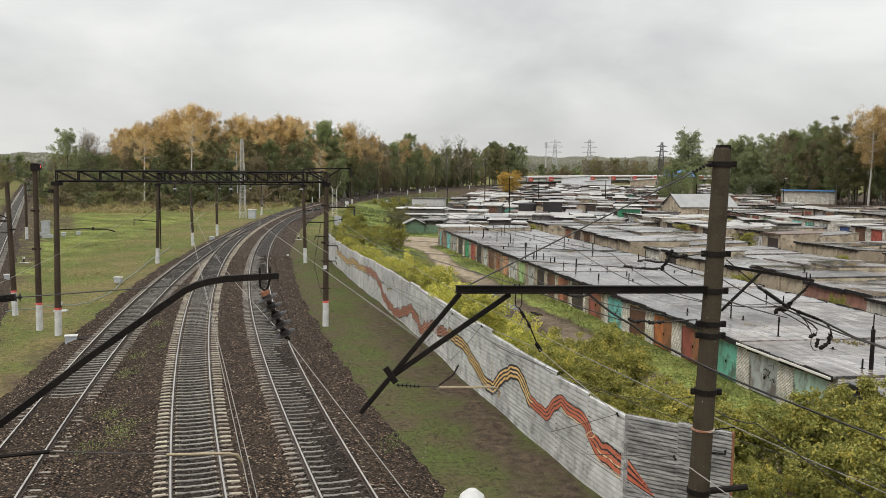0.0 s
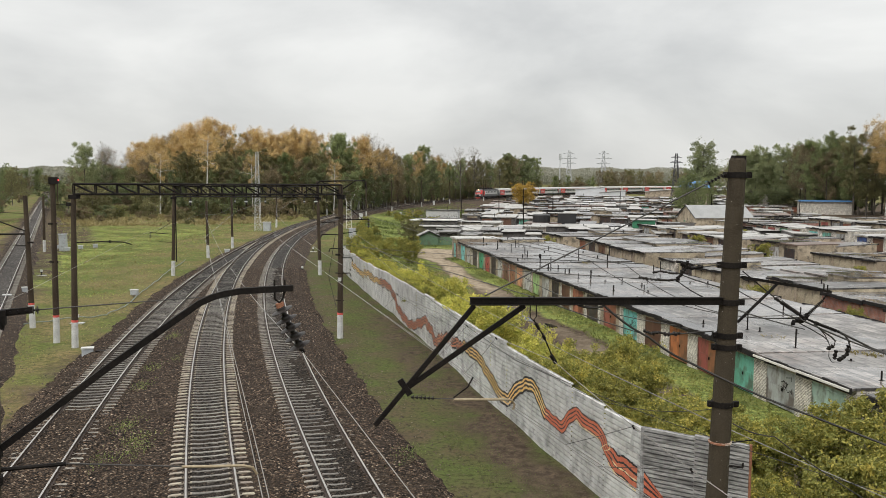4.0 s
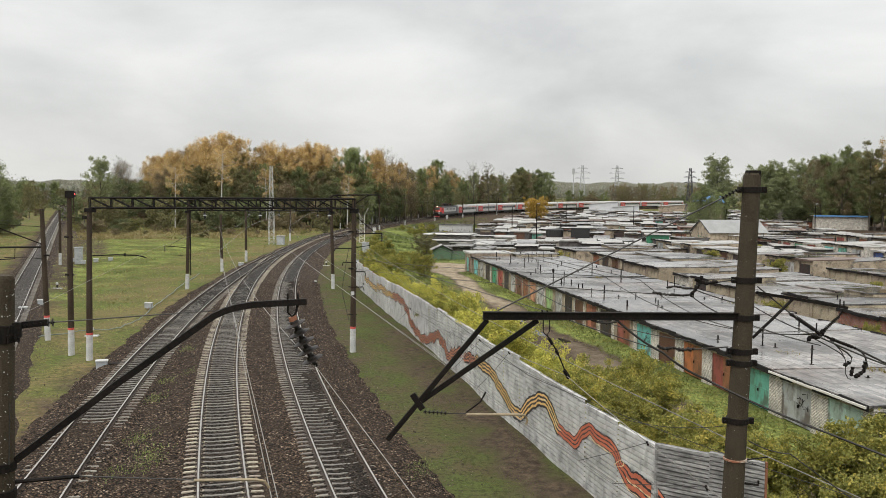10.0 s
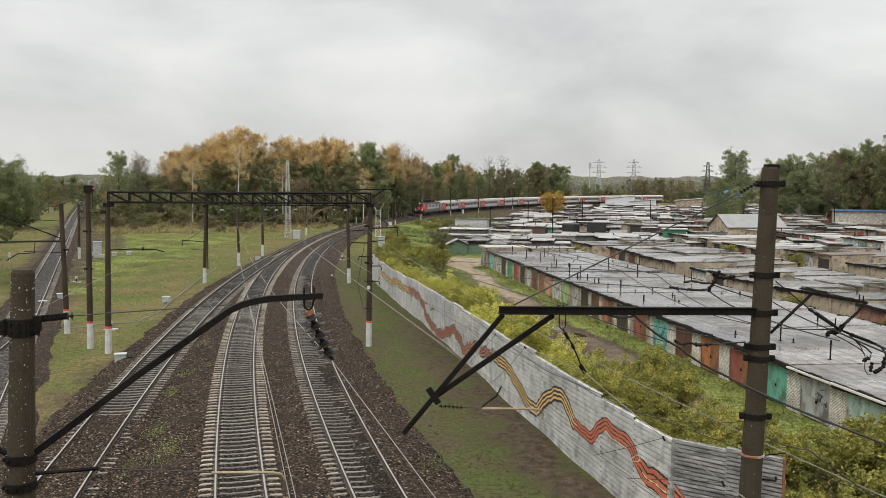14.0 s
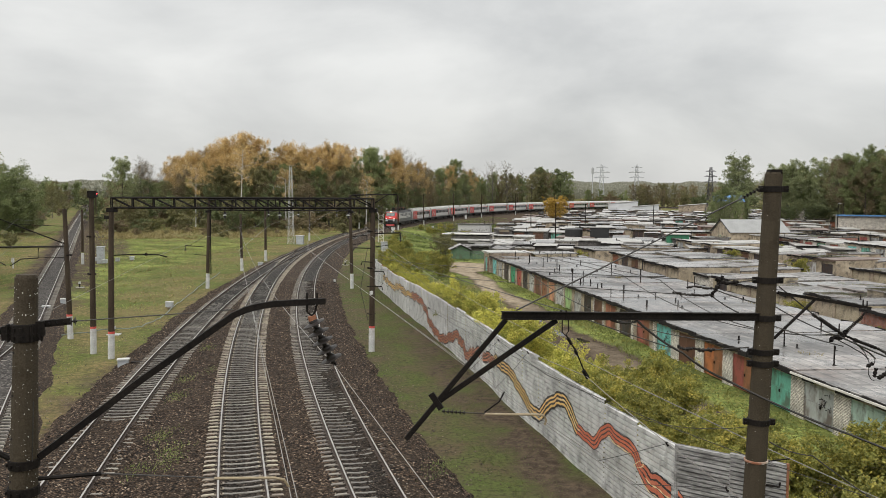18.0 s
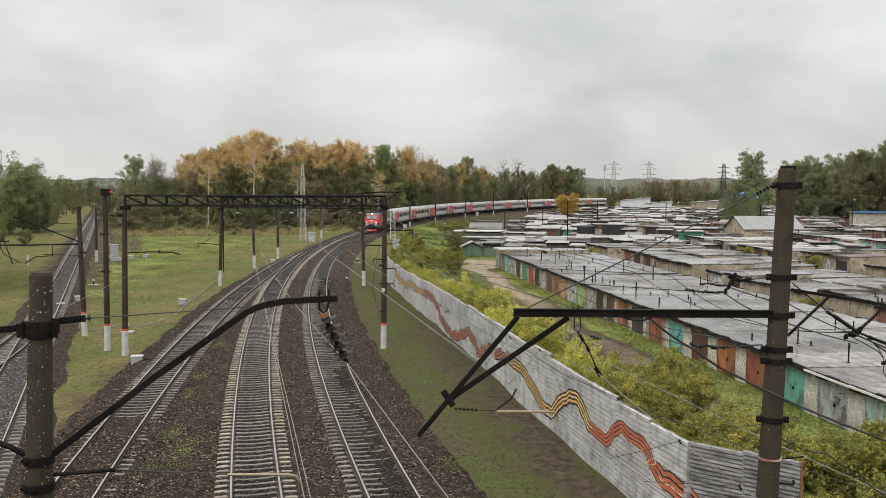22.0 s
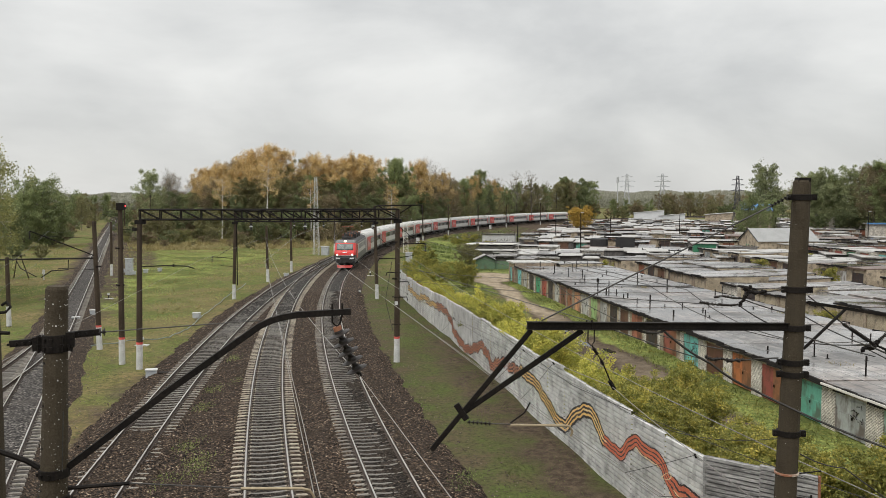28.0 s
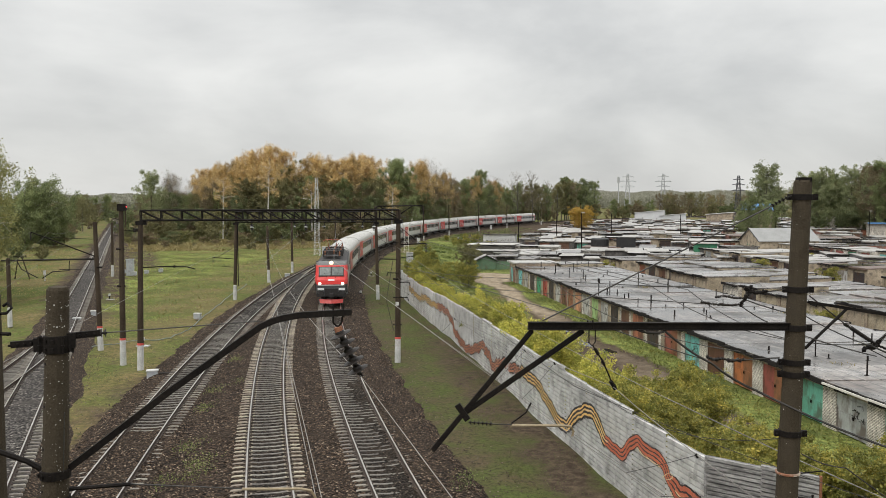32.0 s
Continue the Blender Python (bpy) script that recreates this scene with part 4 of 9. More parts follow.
def make_fence():
    fence = thing("metal_fence", "tall fence of grey corrugated steel sheets with a painted ribbon", "fence")
    rnd = random.Random(3)
    l, k = 0.0, 0
    while l < 66.8:
        w = 2.45 + rnd.uniform(-0.2, 0.2)
        a, d = fence_point(l)
        b, _ = fence_point(l + w)
        off = rnd.uniform(0.0, 0.02)
        n = Vector((-d.y, d.x))
        hi = fence_top(l) + rnd.uniform(-0.05, 0.07) + (0.12 if k == 5 else 0)
        part("sheet", corrugated([a + n * off, b + n * off], FENCE_Z - 0.1, [hi, hi - 0.03], 18), M_galv, fence)
        p, _ = fence_point(l)
        part("post", Geo().box((p.x - n.x * 0.07, p.y - n.y * 0.07, 0.9), (0.08, 0.08, 3.0)), M_rust, fence)
        l += w
        k += 1
    # the return towards the bushes, older and darker
    c, e = Vector((5.34, 24.7)), Vector((8.0, 23.3))
    for i in range(2):
        a, b = c + (e - c) * (i / 2), c + (e - c) * ((i + 1) / 2 + 0.01)
        part("sheet", corrugated([b, a], FENCE_Z - 0.2, [2.66, 2.72], 26, 0.08, 0.74), M_galv_old, fence, "dull stained sheet")
    part("corner_strip", Geo().box((5.30, 24.68, 1.15), (0.09, 0.09, 3.1), Matrix.Rotation(0.6, 3, "Z")), M_galv_old, fence, "folded sheet strip over the corner")
    part("post", Geo().tube([(8.04, 23.26, -1.0), (8.04, 23.26, 2.66)], 0.045, 8), M_rust, fence)
    # ribbon: distance along the fence and height of its middle
    mid = [(-0.3, 1.0), (0.5, 1.04), (1.15, 1.1), (1.75, 1.19), (2.15, 1.37), (2.4, 1.62), (3.0, 1.8), (3.7, 1.82), (4.35, 1.87), (4.95, 1.6), (5.7, 1.06), (6.6, 1.02), (7.4, 1.15), (7.95, 1.5), (8.7, 1.77), (9.5, 1.7), (10.7, 1.12), (11.6, 0.52), (12.8, 0.34), (13.6, 0.68), (14.9, 0.97), (15.8, 1.32), (17.5, 1.38), (19.5, 1.27), (21.2, 1.06), (23.4, 0.96), (25.7, 0.33), (27.0, 0.66), (28.3, 1.02), (29.6, 0.8), (31.2, 0.37), (33.5, -0.05), (35.6, 0.12), (37.9, 0.44), (39.3, 1.12), (42.3, 1.56), (46.5, 1.42), (52.2, 1.38), (55.0, 1.0), (59.8, 1.18), (62.5, 1.25)]
    pts = [Vector(p) for p in mid]
    fine = []
    for i in range(len(pts) - 1):
        p0, p1, p2, p3 = pts[max(i - 1, 0)], pts[i], pts[i + 1], pts[min(i + 2, len(pts) - 1)]
        for j in range(8):
            t = j / 8
            q = 0.5 * (2 * p1 + (p2 - p0) * t + (2 * p0 - 5 * p1 + 4 * p2 - p3) * t * t + (3 * p1 - p0 - 3 * p2 + p3) * t ** 3)
            k = 0.03 if q.x < 19 else 0.1
            q.y += k * math.sin(q.x * 3.1) + k * 0.7 * math.sin(q.x * 7.3 + 1)
            fine.append(q)
    # the ribbon's warm stripes change colour on the way
    spans = [(-1.0, 7.3, M_orange, "orange"), (7.3, 19.2, M_yellow, "yellow"), (19.2, 30.4, M_red_spray, "red"), (30.4, 45.0, M_red_spray, "red"), (45.0, 62.0, M_yellow, "yellow")]
    for lo, hi, warm, word in spans:
        width = 0.46 if hi < 9 else 0.6
        cuts = (0.0, 0.09, 0.30, 0.42, 0.60, 0.72, 0.91, 1.0) if hi < 9 else (0.0, 0.16, 0.30, 0.46, 0.58, 0.74, 0.86, 1.0)
        js = [j for j, q in enumerate(fine) if max(lo, 0.12) <= q.x <= hi]
        j0, j1 = js[0], js[-1] + 1
        for i in range(len(cuts) - 1):
            rings = []
            for j in range(j0, min(j1 + 1, len(fine))):
                q = fine[j]
                t = (fine[min(j + 1, len(fine) - 1)] - fine[max(j - 1, 0)]).normalized()
                nn = Vector((-t.y, t.x))
                wob = (0.05 if lo < 8 else 0.10 if lo < 19 else 0.26) * (2 * abs((fine[j].x * 1.55 + i * 0.06) % 1.0 - 0.5) - 0.5) + 0.03 * math.sin(j * 0.53 + i * 0.3)
                ends = float(np.interp(q.x, [0.0, 1.2, 1.9, 2.15, 2.5], [1.75, 1.55, 1.3, 0.85, 1.0]))
                ring = []
                for f in (cuts[i] - 0.51 - 0.02 * math.sin(j * 2.2 + i), cuts[i + 1] - 0.49 + 0.02 * math.sin(j * 1.9 + 2 * i)):
                    r = q + nn * ((f + wob) * width * ends)
                    p, d = fence_point(max(r.x, 0.0))
                    p = p + d * min(r.x, 0.0)
                    n2 = Vector((-d.y, d.x))
                    h = 0.085 + 0.002 * (i % 2)
                    ring.append((p.x + n2.x * h, p.y + n2.y * h, r.y))
                rings.append(ring)
            part("ribbon_stripe", Geo().sweep(rings, close=False), warm if i % 2 else M_black, fence, (word if i % 2 else "black") + " spray-painted stripe")

    # the ribbon's end trails round the corner on to the return
    go, out = Vector((0.885, -0.466)), Vector((-0.466, -0.885))
    cuts = (0.0, 0.12, 0.32, 0.44, 0.62, 0.74, 0.92, 1.0)
    for i in range(7):
        rings = []
        for j in range(7):
            f = j / 6
            tail = 0.85 - 0.3 * cuts[i]
            p = Vector((5.34, 24.7)) + go * (0.05 + tail * f) + out * 0.1
            lo, hi = 0.62 - 0.34 * f, 1.38 - 0.72 * f
            rings.append([(p.x, p.y, lo + (hi - lo) * cuts[i + k]) for k in (0, 1)])
        part("ribbon_stripe", Geo().sweep(rings, close=False), M_orange if i % 2 else M_black, fence, ("orange" if i % 2 else "black") + " spray-painted stripe")
    # cream strokes: along the lower hem and round the knot
    for lo, hi, f in ((0.12, 1.9, -0.52), (2.5, 4.6, -0.54), (0.12, 1.7, -0.12), (7.0, 9.6, 0.02)):
        rings = []
        for j, q in enumerate(fine):
            if lo <= q.x <= hi:
                t = (fine[j + 1] - fine[j - 1]).normalized()
                ends = float(np.interp(q.x, [0.0, 1.2, 1.9, 2.15, 2.5], [1.75, 1.55, 1.3, 0.85, 1.0]))
                ring = []
                for e in (-0.022, 0.022):
                    r = q + Vector((-t.y, t.x)) * (f * 0.46 * ends + e * (1 + 0.5 * math.sin(j * 1.3)))
                    p, d = fence_point(max(r.x, 0.0))
                    ring.append((p.x - d.y * 0.091, p.y + d.x * 0.091, r.y))
                rings.append(ring)
        part("ribbon_stroke", Geo().sweep(rings, close=False), M_cream, fence, "thin cream spray stroke")
    rings = []
    for k in range(13):
        a = k / 12 * 2 * math.pi
        ring = []
        for e in (0.9, 1.1):
            p, d = fence_point(2.16 + 0.3 * e * math.cos(a) * (1.0 - 0.3 * math.sin(a)))
            ring.append((p.x - d.y * 0.093, p.y + d.x * 0.093, 1.38 + 0.1 * e * math.sin(a) - 0.12 * math.cos(a)))
        rings.append(ring)
    part("ribbon_stroke", Geo().sweep(rings, close=False), M_cream, fence, "cream loop round the ribbon's knot")


make_fence()

# ---- garages ----
DOOR_COLOURS = {
    "pale_teal": (0.40, 0.53, 0.46), "grey": (0.40, 0.42, 0.41), "teal": (0.16, 0.47, 0.37), "maroon": (0.33, 0.09, 0.075), "orange": (0.55, 0.21, 0.075), "brown": (0.15, 0.075, 0.045),
    "cyan": (0.19, 0.57, 0.55), "salmon": (0.42, 0.15, 0.10), "dark": (0.045, 0.04, 0.042), "white": (0.5, 0.5, 0.48), "lime": (0.33, 0.47, 0.20), "peach": (0.60, 0.30, 0.17),
    "green": (0.04, 0.30, 0.15), "red": (0.45, 0.10, 0.07), "blue": (0.06, 0.12, 0.32), "pink": (0.50, 0.20, 0.17), "rust": (0.26, 0.10, 0.055)}
M_door = {k: surf("door_paint_" + k, tuple(a * 0.85 for a in c), tuple(min(1, a * 1.12) for a in c), 0.5, 1.0, 14, 0.1, stain=(0.085, 0.045, 0.028), stain_scale=2.1, stain_amount=0.72, rand=0.2, stretch=(1, 1, 0.45), stain_from=0.44) for k, c in DOOR_COLOURS.items()}
M_wall = {"white brick": M_brick_white, "red brick": M_brick_red, "dark brick": M_brick_dark, "cement": M_render}
M_roof = {"bitumen": M_bitumen, "pale": M_roof_pale, "brown": M_roof_brown}


def make_garage(w, d, h, door, wall, roof, slope=0.25, pipe=0, door_w=2.55, second=None, scrawl=False, rnd=random, edge=1.0):
    """One lock-up. Its front is at y = 0 and faces -y; its floor is at z = 0; x runs from -w/2 to w/2."""
    wt = {"white brick": "white brick", "red brick": "red brick", "dark brick": "dark brick", "cement": "stained cement"}[wall]
    rt = {"bitumen": "wet tar roof", "pale": "pale sheet roof", "brown": "rusty sheet roof"}[roof]
    text = "%s lock-up garage with %s doors and %s" % (wt, door.replace("_", " "), rt) if door else "%s back of a lock-up garage under a %s" % (wt, rt)
    ob = thing("garage", text, "garage", "rows of lock-up garages")
    dh = min(2.15, h - 0.25)
    mw, x0, x1 = M_wall[wall], w / 2, door_w / 2
    if door is None:
        ring = [(x0, 0.0), (x0, d), (-x0, d), (-x0, 0.0)]
        part("wall", Geo().sweep([[(x, y, -0.1) for x, y in ring], [(x, y, h - 0.02 - slope * y / d) for x, y in ring]]), mw, ob)
        for q in (-x0 + 0.2, x0 - 0.2):
            part("pilaster", Geo().box((q + rnd.uniform(-0.1, 0.1), -0.04, h / 2 - 0.1), (0.4, 0.1, h - 0.1)), mw, ob)
    else:
        plan = [(x1, 0.0), (x0, 0.0), (x0, d), (-x0, d), (-x0, 0.0), (-x1, 0.0), (-x1, 0.28), (-x0 + 0.2, 0.28), (-x0 + 0.2, d - 0.22), (x0 - 0.2, d - 0.22), (x0 - 0.2, 0.28), (x1, 0.28)]
        tops = [(x, y, h - 0.02 - slope * max(y, 0.0) / d) for x, y in plan]
        part("wall", Geo().sweep([[(x, y, -0.1) for x, y in plan], tops]), mw, ob)
        part("lintel", Geo().box((0, 0.14, (h + dh) / 2 - 0.02), (door_w - 0.004, 0.26, h - dh - 0.03)), M_render, ob)
        for sx in (-1, 1):
            lw = door_w / 2 - 0.015
            gd = Geo().box((sx * door_w / 4, 0.07, dh / 2 + 0.03), (lw, 0.05, dh - 0.06))
            for z in (0.25, dh * 0.55, dh - 0.2):
                gd.box((sx * door_w / 4, 0.036, z), (lw - 0.02, 0.025, 0.06))
            gd.box((sx * (door_w / 2 - 0.06), 0.036, dh / 2), (0.05, 0.03, dh - 0.2))
            leaf = part("door_leaf", gd, M_door[second if second and sx > 0 else door], ob)
            if sx > 0 and leaf is not None:
                part("lock_plate", Geo().box((0.14, 0.02, dh * 0.48), (0.12, 0.03, 0.16)), M_steel, leaf)
                if scrawl:
                    gs = Geo()
                    for _ in range(16):
                        a = rnd.uniform(0.2, 1.05)
                        z = rnd.uniform(1.0, 1.8)
                        gs.box((a, 0.019, z), (rnd.uniform(0.1, 0.4), 0.004, 0.04), Matrix.Rotation(rnd.uniform(-1.4, 1.4), 3, "Y"))
                    part("scrawl", gs, M_black, leaf, "dark scribbled marks")
    m = Matrix.Rotation(math.atan2(-slope, d), 3, "X")
    part("roof", Geo().box((0, d / 2, h + 0.07 - slope / 2), (w + 0.03, d + 0.5, 0.13), m), M_roof[roof], ob)
    me = M_tar if (roof == "bitumen" and rnd.random() < edge) or rnd.random() < 0.4 else M_roof[roof]
    for k in range(4):
        part("roof_edge", Geo().box(((k - 1.5) * w / 4, -0.27 - rnd.uniform(0, 0.09), h + 0.03 + rnd.uniform(-0.07, 0.04)), (w / 4 + 0.04, 0.09, (0.14 + rnd.uniform(0, 0.2)) * edge), Matrix.Rotation(rnd.uniform(-0.06, 0.06), 3, "Y")), me, ob)
    for _ in range(pipe):
        px, py, ph = rnd.uniform(-w / 3, w / 3), rnd.uniform(0.5, d - 0.6), rnd.choice((0.15, 0.2, 0.3, 0.4, 0.5, 0.8, 1.15))
        z = h + 0.1 - slope * py / d
        part("flue_pipe", Geo().tube([(px, py, z - 0.1), (px, py, z + ph)], rnd.choice((0.045, 0.055, 0.07)), 8).box((px, py, z + 0.02), (0.22, 0.22, 0.05)), M_steel, ob)
    return ob


def front_matrix(u, v, facing):
    """Where a garage stands whose front middle is at (u, v). facing -1: its doors look to the lane on the railway's side."""
    p = guv(u, v)
    ax = -GU if facing < 0 else GU                     # local x
    ay = GV if facing < 0 else -GV                     # local y: into the garage
    m = Matrix(((ax.x, ay.x, 0, p.x), (ax.y, ay.y, 0, p.y), (0, 0, 1, p.z), (0, 0, 0, 1)))
    return m


PITCH = 4.08
# middle of each front door along the row, door colour, wall
FRONT = [(-2.0, "pale_teal", "white brick"), (2.0, "grey", "white brick"), (5.7, "teal", "white brick"), (9.6, "maroon", "white brick"), (13.5, "orange", "white brick"), (17.4, "brown", "white brick"), (21.3, "cyan", "white brick"), (25.4, "salmon", "cement"), (29.2, "dark", "white brick"), (32.8, "salmon", "cement"), (36.0, "brown", "white brick"), (38.9, "dark", "cement"), (41.9, "white", "cement"), (45.1, "lime", "cement"), (48.1, "white", "white brick"), (51.2, "peach", "cement"), (54.1, "rust", "cement"), (57.0, "brown", "red brick"), (59.8, "white", "cement"), (62.7, "dark", "cement"), (65.9, "red", "cement"), (69.0, "green", "cement"), (73.1, "dark", "white brick"), (77.0, "white", "cement"), (80.6, "cyan", "cement")]


def make_front_row():
    rnd = random.Random(11)
    edges = [-4.0] + [(a[0] + b[0]) / 2 for a, b in zip(FRONT, FRONT[1:])] + [82.5]
    for i, (u, door, wall) in enumerate(FRONT):
        w = edges[i + 1] - edges[i]
        u = (edges[i + 1] + edges[i]) / 2
        hh = 2.45 + rnd.uniform(-0.03, 0.03)
        ob = make_garage(w - 0.01, 6.6, hh, door, wall, "bitumen", 0.1, rnd.choice((1, 1, 2, 3)), min(2.6, w - 0.85), {"maroon": "rust", "orange": "rust", "salmon": "rust"}.get(door), scrawl=door in ("grey", "white", "dark", "cyan"), rnd=rnd)
        ob.matrix_basis = front_matrix(u, 0.0, -1)
        if i < 2:
            part("roof_trim", Geo().box((0, -0.43, hh + 0.04), (w + 0.02, 0.07, 0.11)), M_trim, ob, "pale painted board along the roof edge")
        back = make_garage(w - 0.01, 6.6, hh - 0.06 + rnd.uniform(-0.03, 0.03), rnd.choice(("brown", "grey", "dark", "green")), rnd.choice(("white brick", "cement")), "bitumen", 0.05, rnd.choice((0, 1, 2)), 2.2, rnd=rnd)
        back.matrix_basis = front_matrix(u, 13.6, 1)
    # lower dark brick ones at the near end
    for i in range(2):
        ob = make_garage(PITCH - 0.01, 6.4, 2.3, "brown", "dark brick", "bitumen", 0.1, 1, 2.6, rnd=rnd)
        ob.matrix_basis = front_matrix(-6.5 - PITCH * i, 0.35, -1)
        back = make_garage(PITCH - 0.01, 6.4, 2.3, "grey", "white brick", "bitumen", 0.1, 1, 2.6, rnd=rnd)
        back.matrix_basis = front_matrix(-6.5 - PITCH * i, 13.4, 1)
    # the taller pair that closes the far end
    ob = make_garage(4.6, 6.2, 2.95, "cyan", "cement", "pale", 0.05, 0, 2.6, "rust", scrawl=True, rnd=rnd)
    ob.matrix_basis = front_matrix(84.9, -0.2, -1)
    ob = make_garage(4.6, 6.4, 2.75, "grey", "cement", "bitumen", 0.05, 1, 2.6, rnd=rnd)
    ob.matrix_basis = front_matrix(84.9, 13.0, 1)


make_front_row()


class Mass:
    """Gathers many garages into ONE mesh with a slot for each material."""

    def __init__(self):
        self.v, self.f, self.slots, self.mats = [], [], [], []

    def take(self, m, *args, **kw):
        SINK.append([])
        make_garage(*args, **kw)
        for geo, ma in SINK.pop():
            if ma not in self.mats:
                self.mats.append(ma)
            n = len(self.v)
            self.v += [tuple(m @ Vector(p)) for p in geo.v]
            self.f += [tuple(i + n for i in f) for f in geo.f]
            self.slots += [self.mats.index(ma)] * len(geo.f)

    def make(self, name, label, category):
        me = bpy.data.meshes.new(name)
        me.from_pydata(self.v, [], self.f)
        for ma in self.mats:
            me.materials.append(ma)
        me.polygons.foreach_set("material_index", self.slots)
        return tagged(new(name, me), label, category, kind="stuff")


def make_rows():
    """The further rows, back to back, uneven in height, roof and colour; the farthest are one mass of roofs."""
    rnd = random.Random(23)
    doors = ["brown", "grey", "dark", "brown", "grey", "dark", "dark", "grey", "brown", "grey", "rust", "dark", "teal", "white", "dark", "maroon"]
    far = Mass()
    rows = [(19.8, -16, 97, 0.7), (45.0, -18, 126, 0.3), (72.3, -20, 140, 0.3), (97.0, -10, 150, 0.4), (121.0, 0, 150, 0.4)]
    for v0, u0, u1, blind in rows:
        u = u0
        while u < u1:
            n = rnd.randint(1, 4)
            w = rnd.uniform(3.7, 4.4)
            h = rnd.uniform(2.0, 2.55) if v0 < 40 else rnd.uniform(2.05, 2.8)
            back = rnd.uniform(0.0, 5.0)
            roof = rnd.choices(("bitumen", "pale", "brown"), (0.62, 0.22, 0.16))[0]
            wall = rnd.choice(("cement", "white brick", "dark brick", "cement", "white brick", "cement", "red brick"))
            shut = rnd.random() < blind
            if v0 == 19.8:
                roof = "bitumen" if u < 60 or rnd.random() < 0.6 else roof
                wall = "cement" if wall == "red brick" and not 18 < u < 24 else wall
            if v0 == 72.3 and 78 < u < 114:
                roof, wall, shut, n = "pale", "white brick", False, 3
            for _ in range(n):
                sep, deep = (17.2, 8.3) if v0 < 40 or u < 50 else (13.5, 6.4)
                for facing, v in ((-1, v0), (1, v0 + sep)):
                    hh = h + rnd.uniform(-0.08, 0.08) + (rnd.uniform(-0.3, 0.3) if facing > 0 else 0)
                    door = None if shut and facing < 0 else rnd.choice(doors)
                    if v0 == 72.3 and 78 < u < 114:
                        door = ("red", "brown", "blue", "pink", "grey", "teal", "cyan", "red", "green")[int((u - 78) / 4.0) % 9]
                    args = (w - 0.01, deep, hh, door, wall, roof if rnd.random() < 0.75 else "bitumen", rnd.uniform(-0.15, 0.35), rnd.choice((0, 0, 1)), 2.55)
                    m = front_matrix(u, v + back * (0.3 if facing < 0 else -0.3), facing)
                    if u + 0.6 * v0 > 95 or (v0 > 40 and facing > 0 and u > 20):
                        far.take(m, *args, rnd=rnd)
                    else:
                        make_garage(*args, rnd=rnd).matrix_basis = m
                u += w
            u += rnd.choice((0.0, 0.0, 0.6, 3.5))
    # the far quarter, turned across the first rows
    for k in range(27):
        y = 158.0 + 11.0 * k
        x = max(-6.0 + 0.11 * (y - 150), CX - math.sqrt(RC ** 2 - (y - CY) ** 2) + 17.0) + rnd.uniform(-3, 3)
        x1 = 62.0 + 0.33 * (y - 150)
        while x < x1:
            w, h = rnd.uniform(3.6, 4.8), rnd.uniform(2.0, 2.75) if y > 196 else rnd.uniform(1.2, 1.9)
            roof = rnd.choices(("bitumen", "pale", "brown"), (0.36, 0.54, 0.10))[0]
            wall = rnd.choice(("cement", "dark brick", "dark brick", "white brick", "red brick" if y > 196 else "dark brick"))
            for _ in range(rnd.randint(1, 3)):
                hh = h + rnd.uniform(-0.25, 0.25)
                door = None if y < 196 else rnd.choice(doors) if wall == "red brick" else rnd.choice(doors + [None] * 8)
                far.take(pose(x, y + rnd.uniform(-1.6, 1.6), ZG, 0, 0, -8 + rnd.uniform(-3, 3)), w - 0.01, rnd.uniform(6.4, 8.8), hh, door, wall, roof, rnd.uniform(-0.3, 0.35), rnd.choice((0, 0, 0, 1)), 2.55, rnd=rnd, edge=0.8)
                x += w
            x += rnd.choice((0, 0, 1.0, 5.0))
    far.make("distant_garages", "mass of grey roofed lock-up garages with painted doors", "garage")


make_rows()

# ---- overhead line: poles, portals, near masts, wires ----
M_steady = surf("steady_arm_paint", (0.26, 0.2, 0.12), (0.38, 0.31, 0.2), 0.6, 2, 20, 0.1)
# near-black colour for the shade inside the mast's bolt holes
M_black_hole = surf("hole_shade_paint", (0.008, 0.007, 0.006), (0.012, 0.01, 0.009), 0.9, 2, 20, 0.0)
M_speck = surf("chipped_concrete", (0.5, 0.49, 0.46), (0.62, 0.6, 0.57), 0.8, 3, 20, 0.0)


def make_pole(x, y, top, z0=-0.5, body=None, lean=(0.0, 0.0), band=True, r0=0.2, r1=0.145, white=1.75, label="", name="catenary_pole"):
    """A spun-concrete pole with a whitewashed foot and a red ring."""
    po = thing(name, label or "dark concrete catenary pole with a whitewashed foot", "pole", "catenary poles", Matrix.Translation((x, y, z0)))
    h = top - z0

    def at(z):
        f = z / h
        return (lean[0] * f, lean[1] * f, z)

    def rad(z):
        return r0 + (r1 - r0) * z / h
    n = 9
    zs = [white + (h - white) * i / n for i in range(n + 1)] if band else [h * i / n for i in range(n + 1)]
    part("shaft", Geo().tube([at(z) for z in zs], rad(zs[0]), 14, r1), body or M_pole, po)
    if band:
        part("whitewashed_foot", Geo().tube([at(0), at(white - 0.09)], r0 + 0.004, 14, rad(white) + 0.004), M_white, po, "whitewashed foot")
    if band and y < 60:
        part("red_ring", Geo().tube([at(white - 0.09), at(white + 0.05)], rad(white) + 0.006, 14), M_red, po, "red painted ring")
    part("top_cap", Geo().tube([at(h), at(h + 0.03)], r1 * 0.93, 14, r1 * 0.86), body or M_pole, po)
    return po


